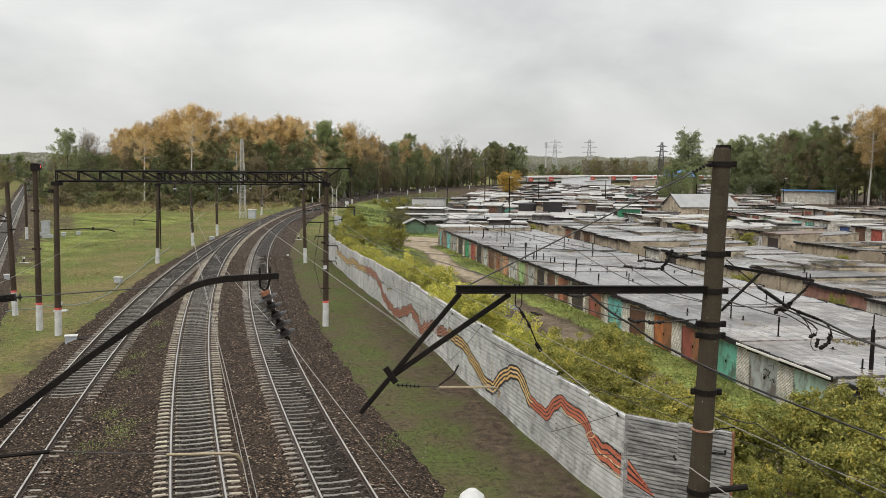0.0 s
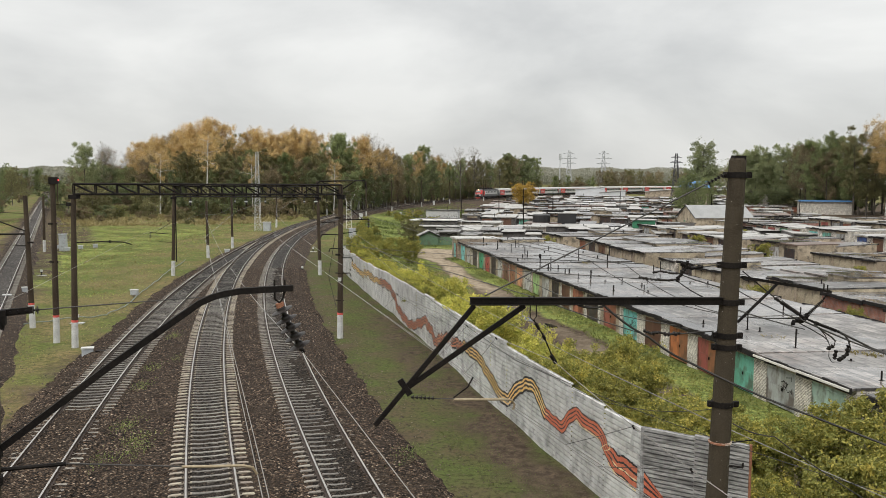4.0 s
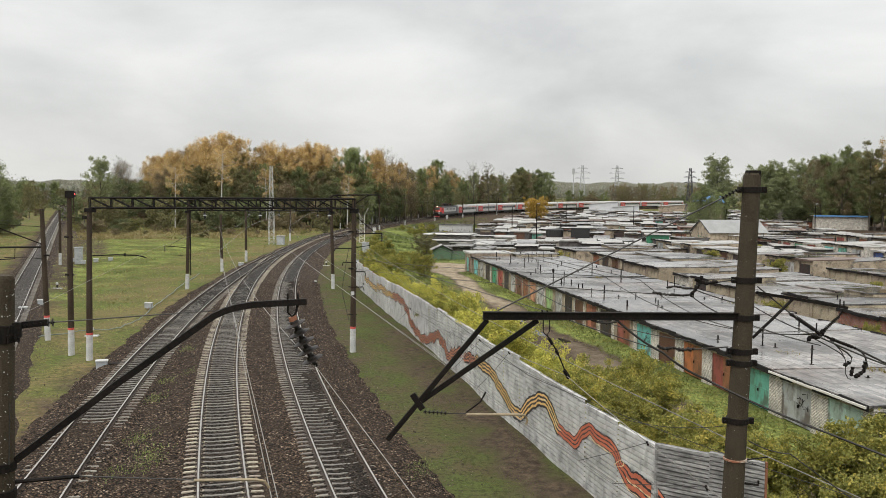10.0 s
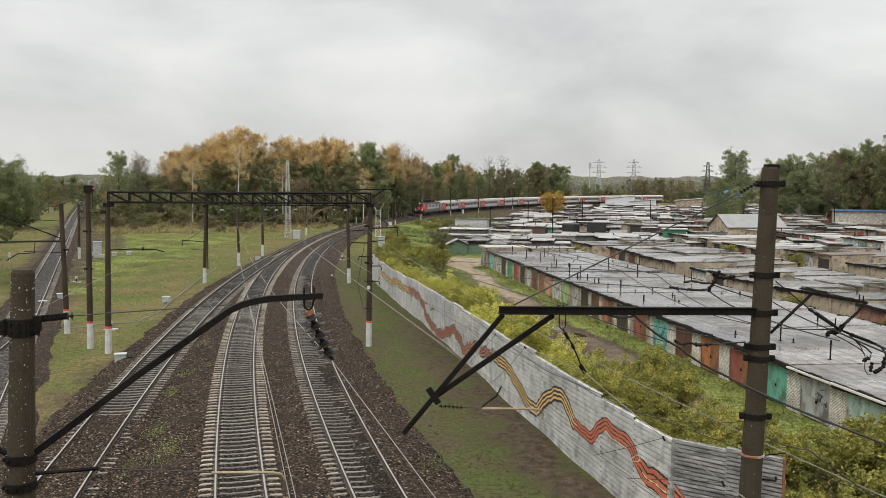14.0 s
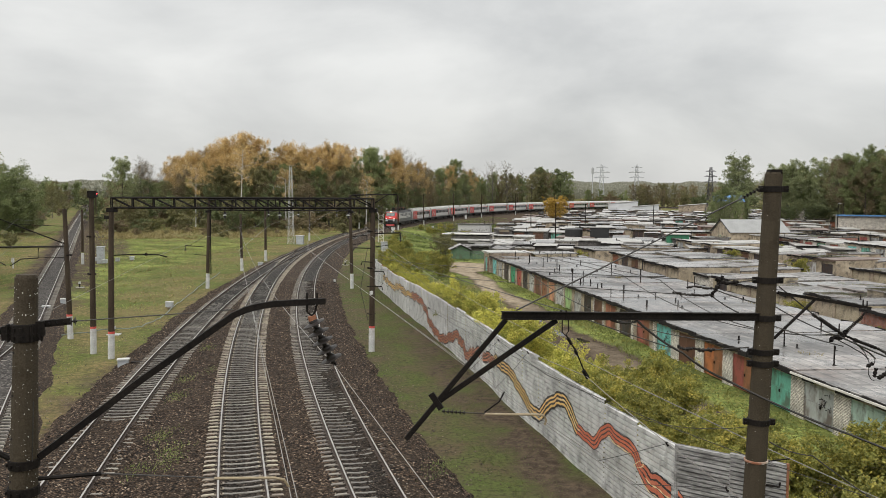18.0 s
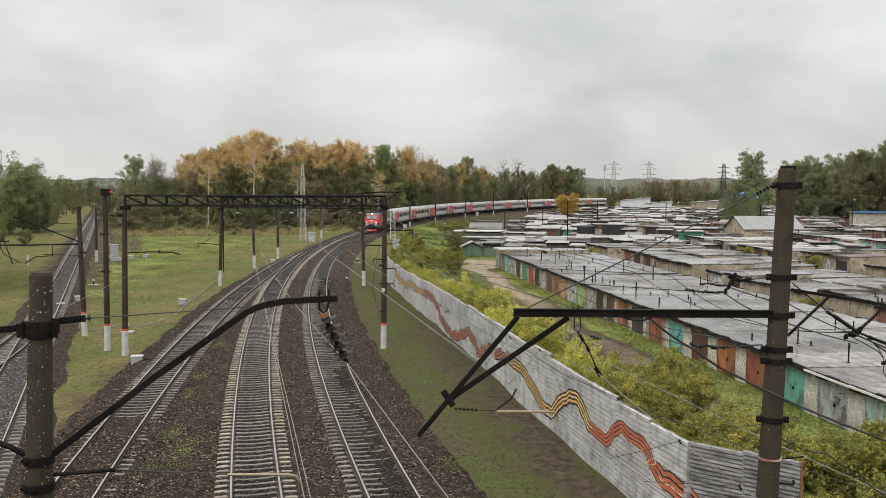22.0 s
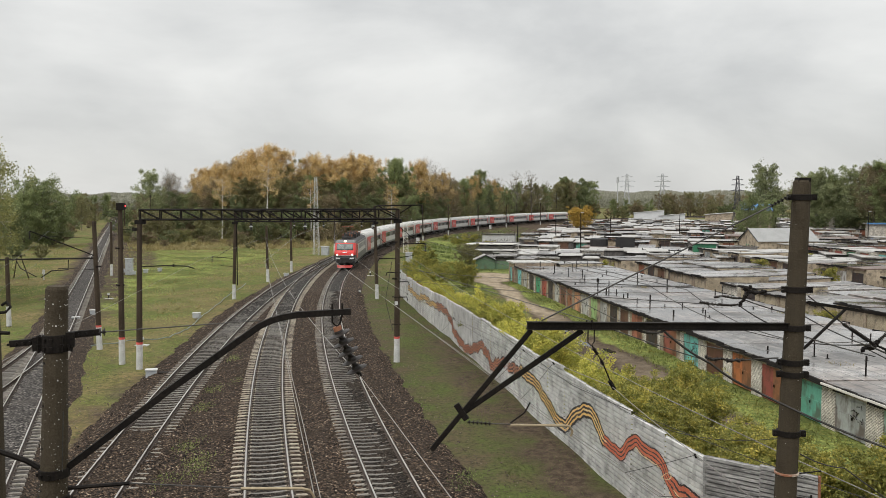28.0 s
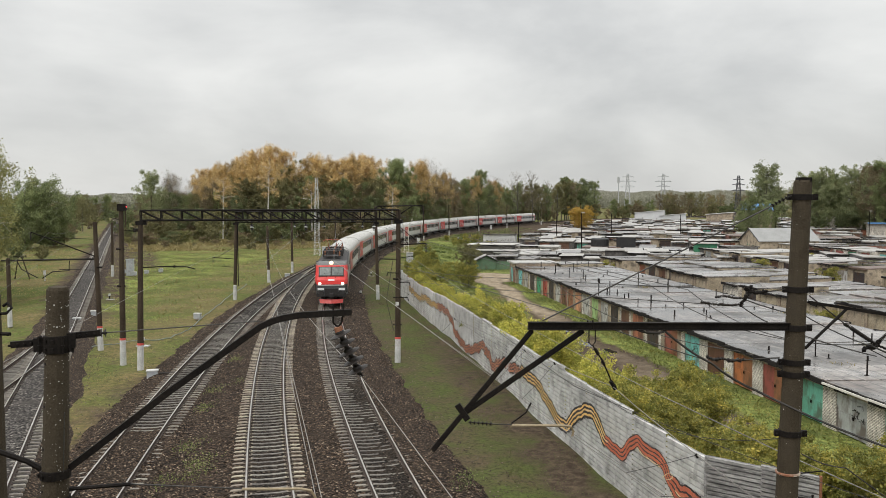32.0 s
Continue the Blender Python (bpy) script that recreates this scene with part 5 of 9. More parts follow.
def clamp(po, z, r, w=0.1):
    g = Geo().lathe([(r + 0.012, z - w / 2), (r + 0.02, z - w / 2 + 0.01), (r + 0.02, z + w / 2 - 0.01), (r + 0.012, z + w / 2)], 14)
    for a in (-1, 1):
        g.box((a * (r + 0.05), 0, z), (0.1, 0.06, w * 1.2))
    return part("clamp", g, M_steel, po)


poles = {}
for key, x, y, top, lean in (("a", -30.3, 56.2, 8.7, (-0.2, 0)), ("b", -26.2, 51.4, 10.0, (0.1, 0)), ("c", -24.2, 49.7, 8.8, (0.2, 0)), ("d", -31.2, 86.2, 8.8, (0.3, 0)), ("e", -33.6, 105.6, 6.9, (-0.1, 0)), ("f", -34.7, 120.4, 7.7, (0, 0)), ("g", -8.4, 53.5, 9.6, (0.1, 0)), ("h", -15.9, 87.8, 9.6, (-0.2, 0)), ("i", -58.2, 111.7, 7.2, (0.1, 0))):
    poles[key] = make_pole(x, y, top, lean=lean)
for z in (5.2, 7.6):
    clamp(poles["b"], z, 0.17)
    clamp(poles["g"], z + 0.4, 0.17)
for z in (2.6, 4.4, 6.0):
    clamp(poles["g"], z, 0.18, 0.05)
clamp(poles["c"], 8.9, 0.16, 0.2)
clamp(poles["a"], 6.0, 0.16)
part("signal_head", Geo().box((0.18, -0.1, 10.3), (0.5, 0.22, 0.45)), M_steel, poles["b"], "black signal box on the pole's top")
part("riser", Geo().tube([(0.42, -0.05, 1.6), (0.45, -0.05, 8.4)], 0.06, 8), M_steel, poles["d"], "black pipe running up beside the pole")
part("number_plate", Geo().box((0.02, -0.2, 4.0), (0.22, 0.02, 0.24)), M_white, poles["g"], "small white plate")
# smaller poles along the curve and the straight line
for s in (22.0, 60.0, 102.0, 140.0, 185.0, 235.0):
    p = arc(s, -4.4)
    make_pole(p.x, p.y, 8.9, lean=(random.uniform(-0.1, 0.1), 0), r0=0.19)
for s in (-20.0, 35.0, 80.0, 125.0, 170.0, 220.0):
    p = arc(s, 8.9)
    make_pole(p.x, p.y, 8.9, lean=(random.uniform(-0.15, 0.15), 0), r0=0.19)
for s, o in ((150, -4), (205, -4), (260, -4), (330, -4)):
    p = line(s, o)
    make_pole(p.x, p.y, 8.6 if o < 0 else 6.5, lean=(random.uniform(-0.15, 0.15), 0), r0=0.19)


def disc_string(g, a, b, n, r=0.13):
    """Hanging insulator discs from a to b."""
    a, b = Vector(a), Vector(b)
    d = (b - a)
    q = d.to_track_quat("Z", "Y").to_matrix().to_4x4()
    step = d.length / n
    prof = []
    for i in range(n):
        for f, z in ((0.26, 0.0), (0.4, 0.1), (0.44, 0.32), (1.0, 0.46), (1.02, 0.53), (0.5, 0.55), (0.24, 0.62), (0.22, 0.97)):
            prof.append((r * f, (i + z) * step))
    g.lathe(prof, 14, Matrix.Translation(a) @ q)
    return g


cb = thing("cross_beam", "thin dark steel beam from pole to pole over the straight line", "beam")
part("beam", Geo().tube([(-45.0, 67.2, 5.1), (-37.0, 61.2, 5.65), (-30.3, 56.2, 6.1)], 0.075, 6), M_steel, cb)
part("support_arm", Geo().tube([(-42.2, 65.1, 5.2), (-41.6, 64.7, 4.6), (-38.9, 62.6, 4.1)], 0.04, 5), M_steel, cb)
part("support_arm", Geo().tube([(-38.2, 62.1, 4.1), (-36.6, 60.9, 4.75), (-34.2, 59.1, 5.0), (-34.1, 59.0, 5.75)], 0.04, 5), M_steel, cb)
make_pole(-43.8, 66.3, 5.35, r0=0.2, r1=0.16, label="short dark concrete pole with a whitewashed foot")
af = thing("a_frame", "small dark splayed frame with a cross bar in the meadow", "frame", m=Matrix.Translation((-70.1, 108.8, -0.6)))
for fx, tx in ((-1.1, -0.25), (1.1, 0.25)):
    part("leg", Geo().tube([(fx, 0.4, 0), (tx, 0, 3.1)], 0.09, 6, 0.07), M_pole, af)
part("cross_bar", Geo().box((0, 0, 3.1), (2.0, 0.12, 0.12)), M_steel, af)
part("insulator", disc_string(Geo(), (0.85, 0, 3.15), (0.85, 0, 3.4), 2, 0.09), M_insul, af)
mk = thing("white_marker", "short white trackside marker post", "marker", "white trackside markers", Matrix.Translation((-65.2, 106.6, -0.6)))
part("case", Geo().box((0, 0, 1.1), (0.3, 0.3, 0.6), None, 0.05), M_white, mk)
part("leg", Geo().tube([(0, 0, 0), (0, 0, 0.9)], 0.08, 8), M_white, mk)


def lattice(g, a, b, h, n, r=0.035, up=(0, 0, 1), dbl=0.0):
    """A truss of two chords with posts and diagonals from a to b, h high; dbl: a second plane beside it."""
    a, b, up = Vector(a), Vector(b), Vector(up)
    d = (b - a)
    side = d.normalized().cross(up) * dbl
    for off in ((Vector((0, 0, 0)),) if not dbl else (side, -side)):
        g.tube([a + off, b + off], r, 4).tube([a + off + up * h, b + off + up * h], r, 4)
        for i in range(n + 1):
            p = a + d * (i / n) + off
            g.tube([p, p + up * h], r * 0.7, 4)
            if i < n:
                q = a + d * ((i + 1) / n) + off
                g.tube([p + up * h, q] if i % 2 else [p + up * h, q], r * 0.6, 4)
    if dbl:
        for i in range(n + 1):
            p = a + d * (i / n)
            for z in (0, h):
                g.tube([p + side + up * z, p - side + up * z], r * 0.6, 4)
    return g


def make_portal(a, b, z, h, n, over=None):
    po = thing("portal_beam", "dark riveted lattice beam carried by two poles across the tracks", "portal beam", "portal beams")
    ax, bx = Vector((*a, z)), Vector((*b, z))
    part("truss", lattice(Geo(), ax, bx, h, n, 0.06, dbl=0.22), M_steel, po)
    for p in (ax, bx):
        part("saddle", Geo().box((p.x, p.y, z - 0.15), (0.5, 0.5, 0.25)), M_steel, po)
    d = bx - ax
    for f in (0.42, 0.63, 0.9):
        p = ax + d * f
        st = part("hanging_insulator", disc_string(Geo(), p, p + Vector((0, 0, -0.75)), 3, 0.12), M_insul, po)
        part("white_disc", Geo().lathe([(0.12, 0), (0.13, 0.03), (0.05, 0.1)], 10, Matrix.Translation(p + Vector((0, 0, -0.5)))), M_white, st)
    return po


make_portal((-24.0, 49.8), (-8.3, 53.6), 9.0, 0.62, 13)
make_portal((-31.0, 86.3), (-16.0, 87.8), 7.95, 1.1, 12)
pb = thing("portal_bracket", "dark steel bracket frame on a pole beside the inner track", "bracket")
part("frame", Geo().tube([(-10.6, 53.0, 9.1), (-9.6, 53.3, 9.85), (-6.8, 53.9, 9.9)], 0.045, 5).tube([(-8.4, 53.5, 9.2), (-7.4, 53.8, 9.88)], 0.04, 5).tube([(-8.4, 53.5, 9.2), (-9.5, 53.3, 9.82)], 0.04, 5).tube([(-6.8, 53.9, 9.9), (-6.7, 53.9, 9.3)], 0.03, 5), M_steel, pb)


def cantilever(x, y, z, dx, dy, ln, rise):
    """A swivelling bracket with a stay, insulators and a drop arm."""
    ca = thing("cantilever_bracket", "dark steel cantilever bracket with insulators on a catenary pole", "bracket", "cantilever brackets")
    a = Vector((x, y, z))
    b = a + Vector((dx * ln, dy * ln, rise))
    part("boom", Geo().tube([a, b], 0.045, 6), M_steel, ca)
    part("stay", Geo().tube([a + Vector((0, 0, 1.3)), a + (b - a) * 0.8], 0.02, 5), M_steel, ca)
    part("insulator", disc_string(Geo(), b, b + Vector((0, 0, -0.6)), 3, 0.11), M_insul, ca)
    part("registration_arm", Geo().tube([a + Vector((0, 0, -0.9)), a + Vector((dx * ln * 0.6, dy * ln * 0.6, -0.75))], 0.025, 5), M_steel, ca)
    return ca


cantilever(-8.4, 53.5, 7.35, 0.97, 0.24, 1.9, 0.05)
for z, ln in ((4.9, 0.8), (5.5, -0.6), (3.9, 0.7), (6.4, -1.1)):
    part("bracket_arm", Geo().tube([(0.0, -0.1, z + 0.5), (ln, -0.16, z + 0.52), (ln * 1.1, -0.16, z + 0.3)], 0.035, 5), M_steel, poles["g"])
part("hanging_cable", Geo().tube([(-0.25, -0.12, 6.9), (-0.7, -0.15, 4.2), (-0.35, -0.15, 2.7), (-0.22, -0.12, 2.2)], 0.018, 5), M_wire, poles["g"], "slack black cable")
cantilever(-15.9, 87.8, 5.2, 0.97, 0.24, 1.6, 0.1)
cantilever(-30.3, 56.2, 6.2, -0.86, -0.5, 4.3, 1.9)
cantilever(-58.2, 111.7, 6.2, 0.8, 0.45, 3.5, -0.2)
for s, o in ((150, -4), (205, -4), (260, -4)):
    p = line(s, o)
    cantilever(p.x, p.y, 6.0, -0.89, -0.45, 3.6, 1.2)
cantilever(-31.2, 86.2, 4.0, -0.95, -0.3, 2.2, 0.2)
cb = thing("bracket_arm", "thin dark bracket arm with a drop end on its pole", "bracket", "cantilever brackets")
part("boom", Geo().tube([(-24.1, 49.7, 6.05), (-22.6, 50.2, 6.1), (-21.4, 50.55, 6.05), (-20.9, 50.7, 5.9)], 0.04, 6), M_steel, cb)
part("clip", Geo().tube([(-22.1, 50.3, 6.0), (-22.1, 50.3, 6.2)], 0.06, 6), M_steel, cb)

# the near mast left of the tracks: bare concrete with chips, straps, a long bent arm and the insulator string
LM = Vector((-5.335, 8.252, 0.0))
lm = make_pole(LM.x, LM.y, 9.25, lean=(0.31, 0.2), band=False, r0=0.24, r1=0.116, body=M_mast, name="near_mast", label="weathered speckled concrete mast with black straps and arms")
rnd = random.Random(8)
g = Geo()
for _ in range(460):
    z, a = rnd.uniform(3.5, 9.7), rnd.uniform(math.pi * 0.95, math.pi * 2.05)
    f = z / 9.79
    r = 0.24 - 0.124 * f + 0.001
    s = rnd.choice((0.003, 0.003, 0.004, 0.005, 0.008))
    c = Vector((0.31 * f + r * math.cos(a), 0.2 * f + r * math.sin(a), z))
    m = Matrix.Rotation(a, 3, "Z") @ Matrix.Rotation(rnd.uniform(0, 3), 3, "X")
    g.box(c, (0.004, s * rnd.uniform(0.8, 2.0), s * 1.4), m)
sp = part("chips", g, M_speck, lm, "pale chips in the concrete")
sp["kind"] = "stuff"
for z in (8.71 + 0.5, 8.62 + 0.5, 7.25 + 0.5, 6.95 + 0.5):
    f = z / 9.79
    r = 0.24 - 0.124 * f
    part("strap", Geo().lathe([(r + 0.004, z - 0.05), (r + 0.018, z - 0.045), (r + 0.018, z + 0.045), (r + 0.004, z + 0.05)], 16, Matrix.Translation((0.31 * f, 0.2 * f, 0))), M_steel, lm)
    for a in (-0.9, -0.35, 0.2):
        part("bolt", Geo().box((0.31 * f + (r + 0.02) * math.sin(a), 0.2 * f - (r + 0.02) * math.cos(a), z), (0.03, 0.03, 0.035), Matrix.Rotation(a, 3, "Z")), M_steel, lm)


def local(p):
    """World place to the near mast's own space."""
    return Vector(p) - Vector((LM.x, LM.y, -0.5))


def strut(pts, r=0.03, k=6):
    return Geo().tube([local(p) for p in pts], r, k)


def flat_bar(a, b, w, h):
    a, b = Vector(a), Vector(b)
    d = b - a
    m = d.to_track_quat("X", "Z").to_matrix()
    return Geo().box((a + b) / 2, (d.length, w, h), m)


part("side_arm", flat_bar(local((-5.47, 8.28, 8.67)), local((-5.15, 8.40, 8.69)), 0.03, 0.07), M_steel, lm)
part("side_arm", flat_bar(local((-4.93, 8.48, 8.74)), local((-4.62, 8.59, 8.765)), 0.03, 0.07), M_steel, lm)
part("end_insulator", disc_string(Geo(), local((-4.64, 8.585, 8.76)), local((-4.56, 8.61, 8.765)), 2, 0.045), M_insul, lm)
for (ax, ay, az), (bx, by, bz), n in (((-5.50, 8.27, 8.665), (-5.17, 8.39, 8.69), 5), ((-4.92, 8.485, 8.74), (-4.64, 8.58, 8.763), 4)):
    for i in range(n):
        f = (i + 0.5) / n
        p = local((ax + (bx - ax) * f, ay + (by - ay) * f - 0.02, az + (bz - az) * f))
        part("nut", Geo().tube([p + Vector((0.0, -0.022, 0.0)), p + Vector((0.0, 0.03, 0.0))], 0.014, 6), M_steel, lm)
    part("backing_bar", flat_bar(local((ax, ay + 0.05, az + 0.012)), local((bx, by + 0.05, bz + 0.012)), 0.02, 0.045), M_steel, lm)
for z in (8.62, 8.71):
    for dx, dy in ((-0.155, -0.06), (0.155, 0.02), (-0.13, -0.12), (0.12, -0.1)):
        p = local((-5.045 + dx, 8.445 + dy, z))
        part("clamp_bolt", Geo().tube([p + Vector((0, 0, -0.05)), p + Vector((0, 0, 0.05))], 0.011, 6).tube([p + Vector((0, 0, 0.03)), p + Vector((0, 0, 0.045))], 0.02, 6), M_steel, lm)
part("clamp_jaw", Geo().box(local((-5.2, 8.36, 8.665)), (0.1, 0.08, 0.15), Matrix.Rotation(0.35, 3, "Z")), M_steel, lm)
part("clamp_jaw", Geo().box(local((-4.9, 8.47, 8.70)), (0.09, 0.08, 0.16), Matrix.Rotation(0.35, 3, "Z")), M_steel, lm)
part("hanging_eye", Geo().tube([local((-4.885, 8.40, 8.66)), local((-4.87, 8.40, 8.6)), local((-4.85, 8.41, 8.58)), local((-4.84, 8.41, 8.63))], 0.012, 6), M_steel, lm)
for i in range(12):
    z = 3.9 + i * 0.46
    f = z / 9.79
    r = 0.24 - 0.124 * f
    part("bolt_hole", Geo().tube([(0.31 * f - 0.55 * r, 0.2 * f - 0.835 * r - 0.003, z), (0.31 * f - 0.5 * r, 0.2 * f - 0.76 * r, z)], 0.013, 8), M_black_hole, lm, "dark plug painting the shade of a hole in the concrete")
boom = [(-4.95, 8.46, 7.3), (-3.95, 8.83, 8.09), (-3.02, 9.17, 8.77), (-2.9, 9.21, 8.825), (-2.78, 9.25, 8.86), (-2.6, 9.32, 8.885), (-2.04, 9.52, 8.9)]
rings = []
for i, p in enumerate(boom):
    q = Vector(boom[min(i + 1, len(boom) - 1)]) - Vector(boom[max(i - 1, 0)])
    q.normalize()
    s = Vector((-0.34, 0.94, 0))
    u = s.cross(q) * -1
    rings.append([tuple(local(p) + s * a + u * b) for a, b in ((-0.035, -0.035), (0.035, -0.035), (0.035, 0.035), (-0.035, 0.035))])
arm = part("bent_arm", Geo().sweep(rings), M_steel, lm, "long bent black steel arm")
for f in (0.0, 0.11):
    part("eye_bolt", Geo().tube([local((-2.24 + f, 9.45 + f * 0.36, 8.84)), local((-2.24 + f, 9.45 + f * 0.36, 9.0))], 0.012, 6), M_steel, arm)
part("shackle", Geo().tube([local((-2.24, 9.45, 8.86)), local((-2.24, 9.45, 8.78)), local((-2.19, 9.47, 8.73)), local((-2.15, 9.48, 8.78)), local((-2.14, 9.49, 8.86))], 0.013, 6), M_steel, arm)
part("cap", Geo().tube([local((-2.19, 9.47, 8.73)), local((-2.165, 9.475, 8.63))], 0.05, 10), M_rust, arm, "rusty iron cap")
part("insulator_string", disc_string(Geo(), local((-2.185, 9.47, 8.69)), local((-1.95, 9.55, 8.16)), 5, 0.13), M_insul, arm, "string of five dark porcelain discs", smooth=False)
part("tail_clamp", strut([(-1.97, 9.54, 8.21), (-1.93, 9.56, 8.13)], 0.02), M_steel, arm)
part("left_arm", strut([(-5.15, 8.39, 7.25), (-5.35, 8.32, 7.4), (-5.75, 8.17, 7.6)], 0.03), M_steel, lm)
part("registration_arm", strut([(-4.97, 8.46, 7.06), (-4.37, 8.68, 7.06)], 0.022), M_steel, lm)
part("registration_rod", strut([(-4.37, 8.68, 7.06), (-3.22, 9.09, 6.9)], 0.008), M_wire, lm)
part("steady_arm", strut([(-3.24, 9.08, 6.9), (-2.6, 9.32, 6.84), (-2.5, 9.35, 6.81), (-2.45, 9.37, 6.72)], 0.016), M_steady, lm, "pale steady arm with a bent end")
part("cross_wire", strut([(-4.57, 8.61, 8.765), (-3.02, 9.17, 8.83)], 0.007), M_wire, lm)
part("whip", strut([(-4.93, 8.3, 7.3), (-4.9, 8.3, 7.95)], 0.006), M_wire, lm)

# a second mast close beside it
lm2 = make_pole(-6.95, 10.0, 9.0, lean=(0.05, 0), band=False, r0=0.21, r1=0.15, body=M_mast, name="near_mast", label="dark concrete mast with a hook and a short arm")
part("hook", Geo().tube([(0.16, 0, 9.25), (0.32, -0.03, 9.27), (0.4, -0.04, 9.34), (0.34, -0.03, 9.4), (0.27, -0.02, 9.36)], 0.02, 6), M_steel, lm2)
part("short_arm", Geo().tube([(0.12, 0, 9.0), (0.36, -0.03, 9.0)], 0.025, 6), M_steel, lm2)

# the near mast on the fence's side
M_ring = surf("flaking_white_ring", (0.4, 0.34, 0.28), (0.6, 0.55, 0.48), 0.8, 4, 30, 0.1, stain=(0.25, 0.09, 0.04), stain_scale=7, stain_amount=0.95, stain_from=0.4)
rm = make_pole(4.2, 14.25, 10.5, z0=-1.2, lean=(0.34, 0.05), band=False, r0=0.225, r1=0.145, body=M_mast, name="near_mast", label="tall dark concrete mast leaning beside the fence, with steel arms")


def rl(p):
    return Vector(p) - Vector((4.2, 14.25, -1.2))


def bar(pts, r=0.03, k=6):
    return Geo().tube([rl(p) for p in pts], r, k)


for z in (10.25, 8.72, 8.08, 7.5, 7.3, 6.3, 5.62, 4.5):
    f = (z + 1.2) / 11.7
    r = 0.225 - 0.08 * f
    q = 0.02 if z == 5.62 else 0.05
    part("strap", Geo().lathe([(r + 0.004, z + 1.2 - q), (r + 0.02, z + 1.205 - q), (r + 0.02, z + 1.195 + q), (r + 0.004, z + 1.2 + q)], 16, Matrix.Translation((0.34 * f, 0.05 * f, 0))), M_steel if z != 5.62 else M_ring, rm)
for z in (10.25, 8.72, 8.08, 7.5, 7.3, 6.3):
    f = (z + 1.2) / 11.7
    r = 0.225 - 0.08 * f
    for sx in (-1, 1):
        part("lug", Geo().box((0.34 * f + sx * (r + 0.045), 0.05 * f - 0.03, z + 1.2), (0.09, 0.07, 0.1)), M_steel, rm)
        part("lug_bolt", Geo().tube([(0.34 * f + sx * (r + 0.06), 0.05 * f - 0.11, z + 1.2), (0.34 * f + sx * (r + 0.06), 0.05 * f + 0.05, z + 1.2)], 0.014, 6), M_steel, rm)
g = Geo()
for _ in range(90):
    z, a = rnd.uniform(3.0, 11.6), rnd.uniform(math.pi, math.pi * 2)
    f = z / 11.7
    r = 0.226 - 0.08 * f
    s = rnd.choice((0.0025, 0.003, 0.004, 0.006))
    g.box((0.34 * f + r * math.cos(a), 0.05 * f + r * math.sin(a), z), (0.004, s * rnd.uniform(0.8, 2.0), s * 1.4), Matrix.Rotation(a, 3, "Z") @ Matrix.Rotation(rnd.uniform(0, 3), 3, "X"))
sp = part("chips", g, M_speck, rm, "pale chips in the concrete")
sp["kind"] = "stuff"
part("cap_block", Geo().box(rl((4.55, 14.3, 10.54)), (0.2, 0.2, 0.07)), M_steel, rm)
main = part("main_arm", flat_bar(rl((0.03, 12.66, 8.29)), rl((4.5, 14.28, 8.1)), 0.05, 0.098), M_steel, rm, "long straight black steel arm")
part("flange", flat_bar(rl((0.03, 12.66, 8.345)), rl((4.4, 14.245, 8.155)), 0.11, 0.014), M_steel, main)
part("flange", flat_bar(rl((0.03, 12.66, 8.235)), rl((4.4, 14.245, 8.045)), 0.11, 0.014), M_steel, main)
part("brace", flat_bar(rl((0.09, 12.69, 8.22)), rl((-1.39, 12.15, 6.47)), 0.03, 0.075), M_steel, main)
part("brace", flat_bar(rl((0.88, 12.98, 8.18)), rl((-0.93, 12.33, 7.0)), 0.03, 0.08), M_steel, main)
part("joint_plate", Geo().box(rl((-0.95, 12.32, 7.02)), (0.09, 0.06, 0.28), Matrix.Rotation(-0.6, 3, "Y")), M_steel, main)
part("bolt", bar([(0.95, 12.98, 8.2), (0.95, 12.98, 8.34)], 0.011), M_steel, main)
part("bolt", bar([(1.03, 13.0, 8.2), (1.03, 13.0, 8.34)], 0.011), M_steel, main)
part("shackle", bar([(0.97, 12.97, 8.2), (0.97, 12.97, 8.0), (1.02, 12.99, 7.94), (1.07, 13.0, 8.0), (1.07, 13.0, 8.2)], 0.009), M_steel, main)
part("hanging_rod", bar([(1.03, 12.99, 7.95), (1.2, 13.05, 7.68), (1.36, 13.1, 7.3)], 0.011), M_steel, main)
part("rod_joint", bar([(1.06, 13.0, 7.9), (1.12, 13.02, 7.8)], 0.026), M_steel, main)
part("rod_joint", bar([(1.18, 13.04, 7.7), (1.22, 13.06, 7.63)], 0.022), M_steel, main)
part("rod_joint", bar([(1.32, 13.09, 7.37), (1.4, 13.12, 7.24)], 0.033), M_steel, main)
part("registration_insulator", disc_string(Geo(), rl((-0.86, 12.35, 6.86)), rl((-0.5, 12.47, 6.81)), 6, 0.035), M_insul, main)
part("registration_wire", bar([(-0.5, 12.47, 6.81), (-0.2, 12.58, 6.78)], 0.008), M_wire, main)
part("steady_arm", bar([(-0.22, 12.57, 6.77), (0.6, 12.88, 6.7), (0.7, 12.91, 6.68), (0.74, 12.93, 6.6), (0.72, 12.92, 6.52)], 0.02), M_steady, main, "pale steady arm with a hooked end")
part("steady_arm_tail", bar([(-0.22, 12.57, 6.8), (0.0, 12.65, 6.95), (0.08, 12.68, 7.1)], 0.012), M_steel, main)
part("top_insulator", disc_string(Geo(), rl((4.34, 14.23, 10.28)), rl((3.98, 14.1, 10.1)), 6, 0.032), M_insul, rm, "small insulator string")
part("stay_wire", bar([(4.0, 14.1, 10.11), (2.2, 13.45, 9.27), (0.25, 12.75, 8.36)], 0.012), M_wire, rm)
